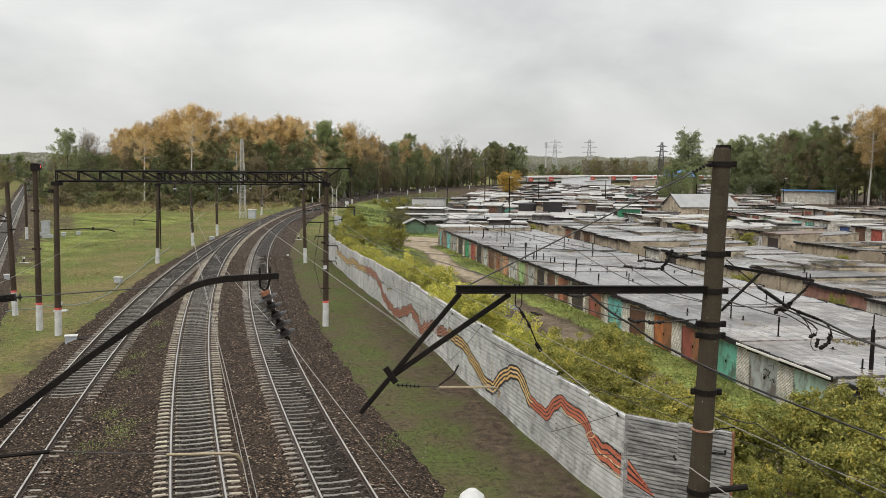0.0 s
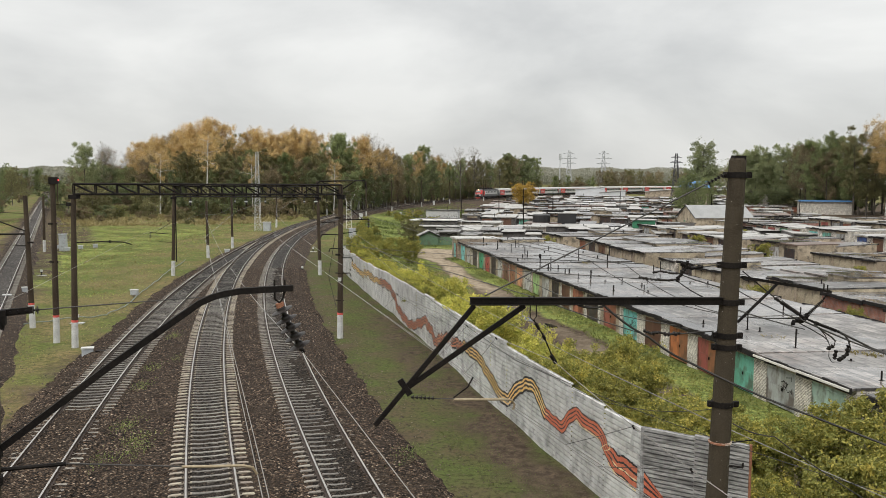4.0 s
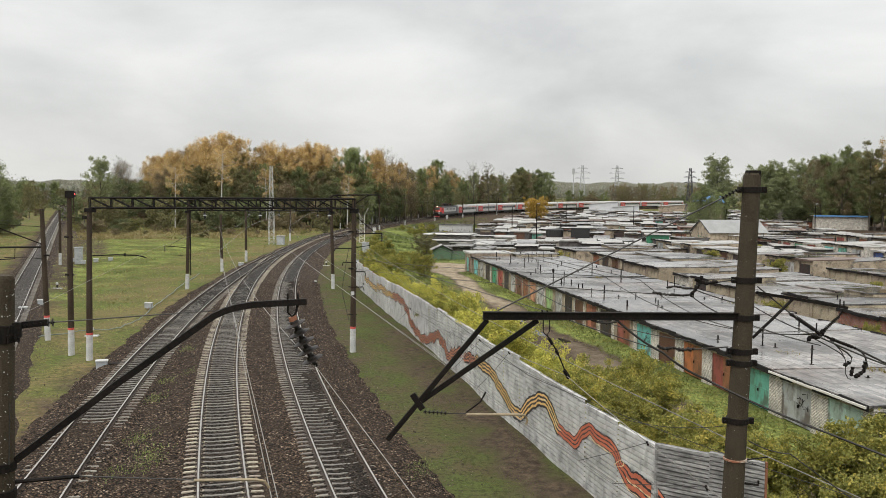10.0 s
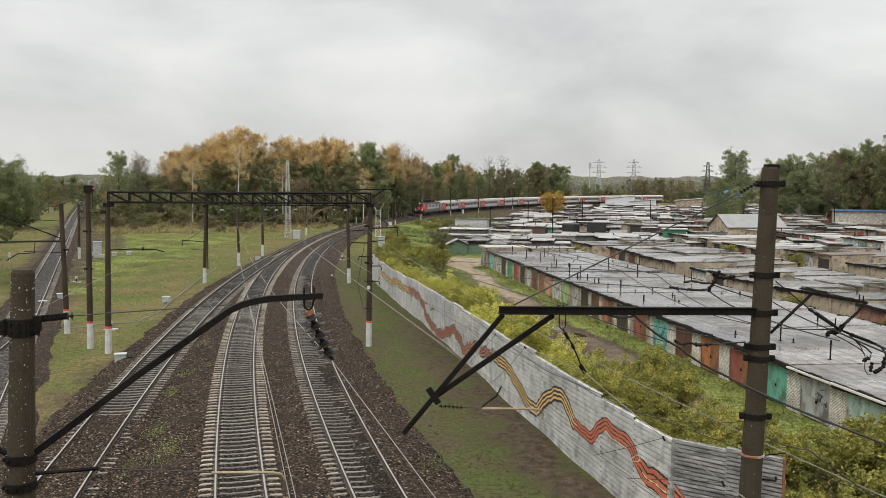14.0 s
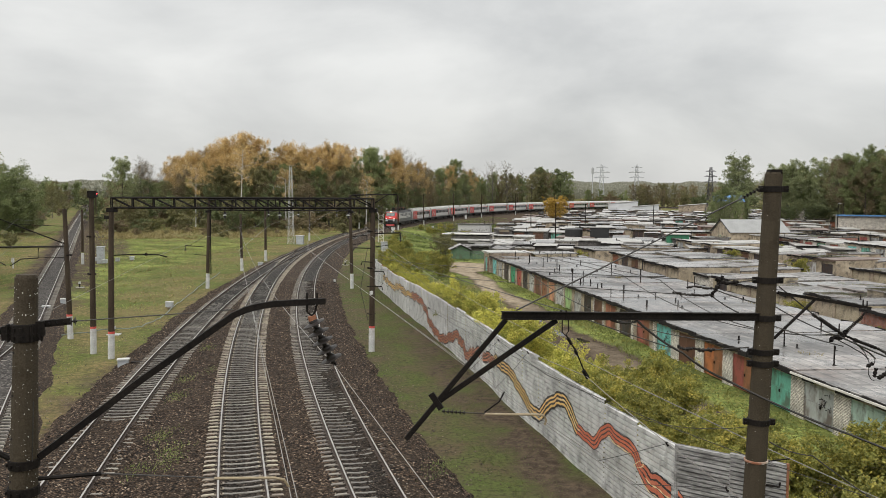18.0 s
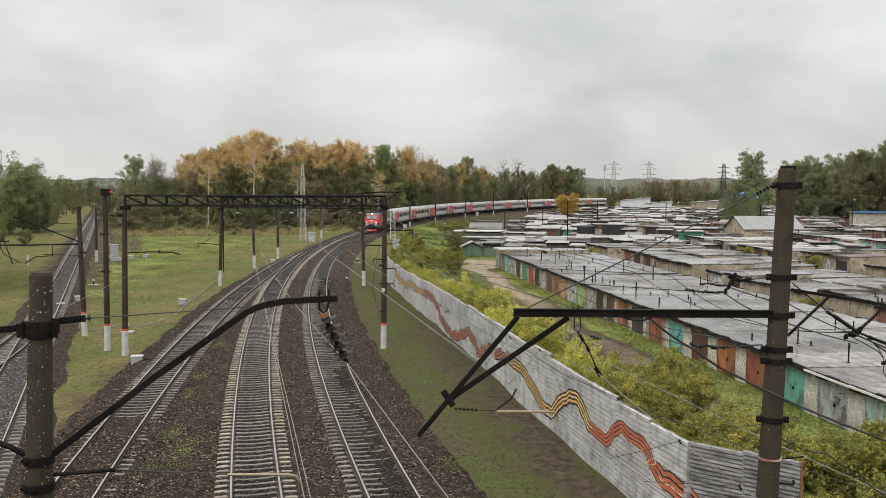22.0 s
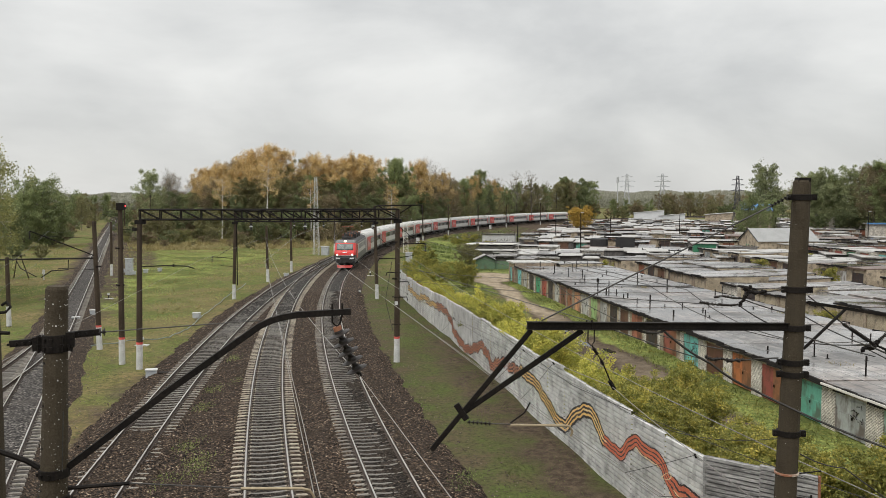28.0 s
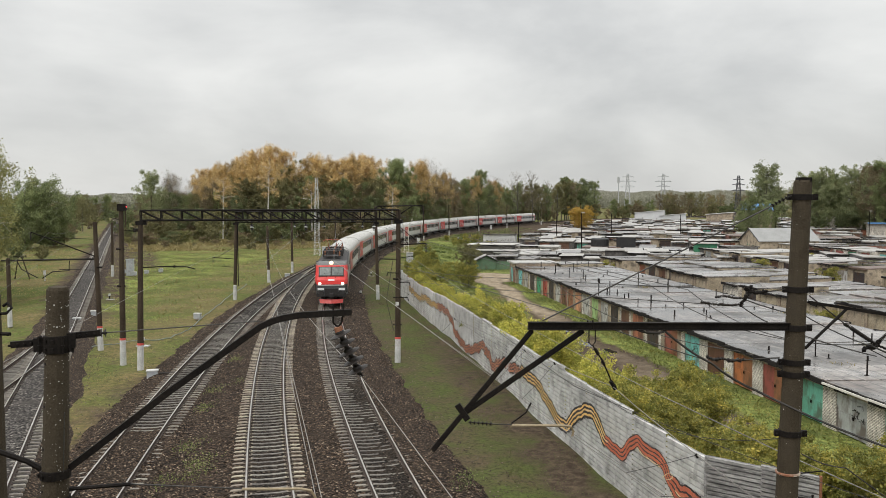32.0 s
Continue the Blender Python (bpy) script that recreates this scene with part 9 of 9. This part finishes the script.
    k = (y > 100) & (fence_side(x, y) > -4) & (np.hypot(x + 5.8, (y - 132) * 0.62) > 6.5)
    blades("embankment_grass", x[k], y[k], rng.uniform(0.08, 0.26, k.sum()), "bank", "lush green grass on the embankment")
    u, v = rng.uniform(-12, 92, 26000), rng.uniform(-9.5, -0.3, 26000)
    k = (np.abs(v - lane_mid(u)) > 2.3 + rng.normal(0, 0.4, len(u)))
    x, y = GO.x + u * GU.x + v * GV.x, GO.y + u * GU.y + v * GV.y
    k &= (fence_side(x, y) > 0.8) & (np.hypot(x + 5.8, (y - 132) * 0.62) > 6.5)
    roofs = np.array([(8.5, 3.2), (8.0, 3.6), (3.5, 5.6), (2.6, 6.2), (-1.0, 8.0), (14.0, 9.0), (52.0, 8.0), (30.0, 12.5)])
    q = roofs[rng.integers(0, len(roofs), 420)] + rng.normal(0, 0.28, (420, 2))
    blades("roof_weeds", GO.x + q[:, 0] * GU.x + q[:, 1] * GV.x, GO.y + q[:, 0] * GU.y + q[:, 1] * GV.y, rng.uniform(0.08, 0.32, 420), "dry", "yellowed weeds growing on the garage roofs", 0.46)
    blades("verge_grass", x[k], y[k], rng.uniform(0.1, 0.36, k.sum()), "fresh", "green weedy verge along the garage lane")


make_grass()

# ---- the train ----
M_tr_grey = surf("train_light_grey", (0.45, 0.45, 0.435), (0.57, 0.57, 0.55), 0.35, 0.3, 8, 0.0, stain=(0.3, 0.29, 0.28), stain_scale=0.5, stain_amount=0.4)
M_tr_dark = surf("train_dark_grey", (0.075, 0.08, 0.085), (0.12, 0.125, 0.13), 0.4, 0.3, 8, 0.0, stain=(0.06, 0.055, 0.05), stain_scale=0.7)
M_tr_band = surf("train_window_band", (0.15, 0.155, 0.155), (0.2, 0.205, 0.2), 0.35, 0.3, 8, 0.0)
M_tr_red = surf("train_red", (0.44, 0.04, 0.035), (0.54, 0.06, 0.05), 0.35, 0.3, 8, 0.0)
M_tr_roof = surf("train_roof_grey", (0.42, 0.418, 0.395), (0.54, 0.535, 0.505), 0.5, 0.3, 6, 0.03, stain=(0.27, 0.25, 0.23), stain_scale=0.6)
M_under = surf("train_underframe", (0.012, 0.011, 0.011), (0.035, 0.03, 0.028), 0.7, 1, 12, 0.1)
M_brow = surf("loco_mid_grey", (0.10, 0.10, 0.098), (0.15, 0.15, 0.146), 0.4, 0.3, 8, 0.0, stain=(0.1, 0.09, 0.085), stain_scale=1.5)
M_red_iron = surf("red_painted_iron", (0.3, 0.06, 0.035), (0.42, 0.1, 0.06), 0.6, 2, 20, 0.05)
M_glass = glassy("train_glass")
# paler than the other glass: mirrored sky painted into the windscreens' base colour
M_screen = surf("windscreen_sky_glass", (0.10, 0.118, 0.112), (0.17, 0.19, 0.18), 0.06, 0.5, 4, 0.0)
M_cab_red = surf("loco_red", (0.62, 0.03, 0.028), (0.72, 0.05, 0.042), 0.35, 0.3, 8, 0.0)
M_lamp = glow("headlight_glow", (0.9, 0.88, 0.8), 0.9)
M_lamp_warm = glow("headlight_warm_glow", (1.0, 0.72, 0.42), 2.4)
M_white_paint = surf("white_paint", (0.7, 0.7, 0.7), (0.8, 0.8, 0.8), 0.5, 2, 20, 0.0)


def section(x, w, z0, z1, r, top=0.0):
    """A body's cross section at x: upright sides and a rounded roof."""
    h = w / 2
    ring = [(x, -h, z0), (x, -h, z1 - r)]
    for i in range(1, 6):
        a = math.pi / 2 * i / 5
        ring.append((x, -h + (h * 0.62) * (1 - math.cos(a)), z1 - r + r * math.sin(a)))
    ring += [(x, -y, z) for _, y, z in ring[::-1]]
    return ring


def bogie(parent, x, wheel_r, base, name="bogie"):
    b = part(name, Geo().box((x, -1.0, 0.55), (base + 1.1, 0.16, 0.3)).box((x, 1.0, 0.55), (base + 1.1, 0.16, 0.3)).box((x, 0, 0.62), (0.6, 2.1, 0.3)), M_under, parent)
    for sx in (-1, 1):
        for sy in (-1, 1):
            m = Matrix.Translation((x + sx * base / 2, sy * 0.8, wheel_r)) @ Matrix.Rotation(math.pi / 2, 4, "X")
            part("wheel", Geo().lathe([(wheel_r, -0.07), (wheel_r, 0.05), (wheel_r + 0.03, 0.06), (wheel_r + 0.03, 0.075)], 18, m), M_under, b)


def make_loco():
    """A four-lamp passenger electric engine; its front is at x = 0 and it runs towards +x. Rail top is z = 0."""
    lo = thing("electric_locomotive", "red and grey electric locomotive with lit headlamps", "locomotive")
    L = 22.5
    g = Geo()
    rings = [section(x, w, 1.15, z1, 0.55) for x, w, z1 in ((-1.75, 3.1, 4.15), (-4.5, 3.12, 4.2), (-L + 2, 3.12, 4.2), (-L, 3.0, 4.0))]
    part("body", g.sweep(rings), M_tr_dark, lo, "dark grey body")
    for sy in (-1, 1):
        part("side_panel", Geo().box((-L / 2 - 1.2, sy * 1.566, 2.75), (L - 7.0, 0.012, 1.45)), M_tr_grey, lo, "light grey side panel")
        part("side_panel", Geo().box((-3.3, sy * 1.566, 2.55), (2.6, 0.014, 2.1)), M_cab_red, lo, "red cab side")
        part("cab_window", Geo().box((-3.0, sy * 1.576, 3.0), (0.8, 0.012, 0.7)), M_glass, lo)
        for i in range(7):
            part("louvre", Geo().box((-7 - i * 1.9, sy * 1.574, 3.0), (1.2, 0.02, 0.7)), M_tr_dark, lo)
    # raked cab: red face, black windscreens, dark apron
    prof = [(0.95, -0.35, 2.45), (1.45, -0.18, 2.85), (2.05, -0.05, 3.06), (2.45, -0.1, 3.08), (3.82, -0.78, 2.86), (4.0, -1.0, 2.7), (4.2, -1.5, 2.3)]
    g = Geo()
    rings = []
    for z, x, w in prof:
        h = w / 2
        rings.append([(x - 0.45, -h, z), (x - 0.08, -h * 0.86, z), (x, -h * 0.55, z), (x, h * 0.55, z), (x - 0.08, h * 0.86, z), (x - 0.45, h, z), (-1.9, 1.54, z), (-1.9, -1.54, z)])
    part("cab_front", Geo().sweep(rings[2:5]), M_cab_red, lo, "red cab front")
    part("apron", Geo().sweep(rings[:3]), M_tr_dark, lo, "dark grey apron")
    part("cab_brow", Geo().sweep(rings[4:]), M_brow, lo, "dark grey brow over the windscreens")
    sl = math.atan2(0.68, 1.37)
    m = Matrix.Rotation(-sl, 3, "Y")
    part("windscreen_frame", Geo().box((-0.48, 0, 3.25), (0.05, 2.4, 1.0), m), M_under, lo, "black windscreen surround")
    part("apron_band", Geo().box((-0.06, 0, 1.98), (0.05, 2.5, 0.08)), M_tr_grey, lo, "pale grey band across the apron")
    for sy in (-1, 1):
        part("windscreen", Geo().box((-0.475, sy * 0.58, 3.26), (0.06, 1.04, 0.82), m), M_screen, lo)
        part("wiper", Geo().tube([(-0.16, sy * 0.4, 2.68), (-0.40, sy * 0.7, 3.2)], 0.015, 4), M_steel, lo)
        part("headlight", Geo().lathe([(0.15, 0), (0.15, 0.06), (0.1, 0.09)], 14, Matrix.Translation((-0.05, sy * 1.08, 2.13)) @ Matrix.Rotation(math.pi / 2, 4, "Y")), M_lamp, lo, "lit white headlight")
        part("buffer", Geo().lathe([(0.09, 0), (0.09, 0.45), (0.24, 0.46), (0.24, 0.52)], 14, Matrix.Translation((-0.1, sy * 0.88, 1.25)) @ Matrix.Rotation(math.pi / 2, 4, "Y")), M_under, lo)
        part("number_plate", Geo().box((-0.13, sy * 1.0, 1.6), (0.06, 0.6, 0.2)), M_white_paint, lo, "pale strip of unreadable marks")
        part("handrail", Geo().tube([(-0.2, sy * 1.45, 1.3), (-0.2, sy * 1.5, 2.3)], 0.025, 5), M_steel, lo)
    part("apron_recess", Geo().box((-0.2, 0, 1.35), (0.12, 1.25, 0.85)), M_under, lo, "black recess round the coupler")
    part("emblem", Geo().box((-0.12, 0, 2.46), (0.05, 0.6, 0.13), m), M_white_paint, lo, "plain pale emblem")
    part("top_headlight", Geo().lathe([(0.2, 0), (0.2, 0.12), (0.14, 0.17)], 14, Matrix.Translation((-1.05, 0, 4.02)) @ Matrix.Rotation(math.pi / 2, 4, "Y")), M_lamp_warm, lo, "lit warm roof headlight")
    part("snow_plough", Geo().sweep([[(-0.45, -1.05, 0.2), (-0.1, -1.05, 0.25), (-0.25, -1.15, 0.62)], [(-0.1, 0, 0.2), (0.25, 0, 0.25), (0.05, 0, 0.62)], [(-0.45, 1.05, 0.2), (-0.1, 1.05, 0.25), (-0.25, 1.15, 0.62)]]), M_tr_red, lo, "red plough blade")
    part("coupler", Geo().box((0.1, 0, 1.05), (0.7, 0.35, 0.35)), M_under, lo)
    part("underframe", Geo().box((-L / 2, 0, 0.98), (L - 0.8, 2.8, 0.34)).box((-L / 2, 0, 0.6), (5.0, 2.4, 0.7)), M_under, lo)
    for x in (-4.4, -11.2, -18.2):
        bogie(lo, x, 0.6, 2.9)
    # roof gear
    for x in (-5.2, -17.2):
        pg = part("pantograph", Geo().box((x, 0, 4.45), (2.2, 1.7, 0.08)).tube([(x + 0.9, 0.6, 4.5), (x - 0.5, 0.3, 5.1)], 0.035, 6).tube([(x + 0.9, -0.6, 4.5), (x - 0.5, -0.3, 5.1)], 0.035, 6), M_under, lo, "folding current collector")
        if x > -10:
            part("collector_head", Geo().tube([(x - 0.5, 0.3, 5.1), (x + 0.35, 0.5, 6.05)], 0.03, 6).tube([(x - 0.5, -0.3, 5.1), (x + 0.35, -0.5, 6.05)], 0.03, 6).tube([(x + 0.35, -0.95, 5.95), (x + 0.35, -0.7, 6.1), (x + 0.35, 0.7, 6.1), (x + 0.35, 0.95, 5.95)], 0.035, 6), M_red_iron, pg)
        else:
            part("collector_head", Geo().tube([(x + 0.5, 0.3, 4.75), (x - 0.5, 0.2, 5.0)], 0.03, 6).tube([(x + 0.5, -0.95, 4.7), (x + 0.5, -0.7, 4.82), (x + 0.5, 0.7, 4.82), (x + 0.5, 0.95, 4.7)], 0.035, 6), M_rust, pg)
    g = Geo()
    for i in range(8):
        g.box((-7.5 - i * 1.15, (-0.4, 0.35, 0.0)[i % 3], 4.5), (0.8, 1.3, 0.7 - 0.08 * (i % 3)))
    part("roof_equipment", g, M_under, lo)
    for i in range(10):
        x, y = -3.6 - i * 1.75, (0.75, -0.75, 0.1)[i % 3]
        part("roof_insulator", Geo().lathe([(0.05, 0), (0.11, 0.05), (0.05, 0.12), (0.11, 0.18), (0.05, 0.25), (0.11, 0.31), (0.05, 0.38), (0.04, 0.5)], 8, Matrix.Translation((x, y, 4.55))), M_rust, lo, "red-brown roof insulator")
    for y in (-0.75, 0.1, 0.75):
        part("busbar", Geo().tube([(-3.4, y, 5.04), (-10.0, y * 0.6, 5.1), (-20.0, y, 5.04)], 0.03, 5), M_under, lo)
    rr = [[p for p in section(x, 3.15, 1.15, 4.23, 0.55) if p[2] > 3.75] for x in (-2.4, -L + 1)]
    part("roof", Geo().sweep(rr, close=True), M_under, lo, "sooty dark roof")
    return lo


def make_coach():
    """A 25 m passenger coach; its leading end is at x = 0."""
    co = thing("passenger_coach", "light grey passenger coach with red end panels", "railway coach", "coaches of the train")
    L = 24.6
    rings = [section(x, w, 1.05, z1, 0.75) for x, w, z1 in ((-0.3, 2.9, 4.2), (-0.9, 3.1, 4.38), (-L + 0.6, 3.1, 4.38), (-L, 2.9, 4.2))]
    part("body", Geo().sweep(rings), M_tr_grey, co)
    rr = [[p for p in section(x, 3.13, 1.05, 4.41, 0.75) if p[2] > 3.72] for x in (-0.5, -L + 0.2)]
    part("roof", Geo().sweep(rr, close=True), M_tr_roof, co, "pale grey ribbed roof")
    for i in range(11):
        a = [(x, y * 1.008, z + 0.012) for x, y, z in rr[0]]
        b = -1.6 - i * 2.1
        g = Geo().sweep([[(b, y, z) for _, y, z in a], [(b - 0.06, y, z) for _, y, z in a]], close=True)
        part("roof_rib", g, M_tr_roof, co)
    for sy in (-1, 1):
        part("lower_band", Geo().box((-L / 2, sy * 1.556, 1.2), (L - 1.2, 0.012, 0.26)), M_tr_dark, co, "dark grey lower band")
        part("red_panel", Geo().box((-3.9, sy * 1.558, 2.45), (5.4, 0.016, 2.3)), M_tr_red, co, "red panel near the end")
        part("red_panel", Geo().box((-L + 1.0, sy * 1.558, 2.45), (1.2, 0.016, 2.1)), M_tr_red, co, "red panel near the end")
        for ex, ez, ew, er in ((-2.6, 2.15, 1.3, 0.5), (-3.7, 2.6, 1.5, -0.35), (-5.0, 2.1, 1.2, 0.6)):
            part("emblem", Geo().box((ex, sy * 1.568, ez), (ew, 0.014, 0.26), Matrix.Rotation(er, 3, "Y")), M_tr_grey, co, "pale slanting stroke of a plain emblem")
        part("window_band", Geo().box((-14.6, sy * 1.556, 2.78), (17.2, 0.014, 0.98)), M_tr_band, co, "dark grey band round the windows")
        part("red_line", Geo().box((-14.6, sy * 1.557, 3.42), (17.2, 0.014, 0.09)), M_tr_red, co, "thin red line under the roof")
        for i in range(9):
            part("window", Geo().box((-7.0 - i * 1.88, sy * 1.558, 2.78), (1.15, 0.026, 0.78)), M_glass, co)
        for x in (-1.1, -L + 0.9):
            part("door", Geo().box((x, sy * 1.567, 2.25), (0.75, 0.03, 1.95)), M_tr_dark, co)
        part("step", Geo().box((-1.1, sy * 1.4, 0.8), (0.8, 0.3, 0.06)), M_under, co)
    for x in (-0.12, -L - 0.12):
        part("gangway", Geo().box((x, 0, 2.2), (0.36, 1.3, 2.2)), M_under, co, "black rubber gangway")
    part("underframe", Geo().box((-L / 2, 0, 0.95), (L - 1, 2.6, 0.25)).box((-L / 2 + 1, 0.2, 0.6), (4.0, 2.2, 0.6)).box((-L / 2 - 3.5, -0.2, 0.65), (1.8, 2.2, 0.5)), M_under, co)
    for x in (-3.9, -L + 3.9):
        bogie(co, x, 0.475, 2.4)
    return co


loco = make_loco()
coach = make_coach()
COACHES = [coach] + [copy_thing(coach, Matrix.Identity(4)) for _ in range(10)]


def train_s(t):
    """Where along the inner main track the front of the train is."""
    return 242.904 + -14.34673 * t + 0.289815 * t ** 2 + -0.00975278 * t ** 3 + 0.000119272 * t ** 4


def rail_pose(s_front, length):
    """Pose of a vehicle whose two bogies follow the curve; it runs towards smaller s."""
    a, b = arc(s_front + length * 0.17), arc(s_front + length * 0.83)
    d = (a - b).normalized()
    p = a + d * (length * 0.17)
    return Matrix.Translation((p.x, p.y, 0.19)) @ Matrix.Rotation(math.atan2(d.y, d.x), 4, "Z")


def motions():
    times = [float(t) for t in range(33)]
    walk(loco, [(t, rail_pose(train_s(t), 22.5)) for t in times])
    for i, co in enumerate(COACHES):
        walk(co, [(t, rail_pose(train_s(t) + 22.9 + i * 25.2, 24.6)) for t in times])


motions()
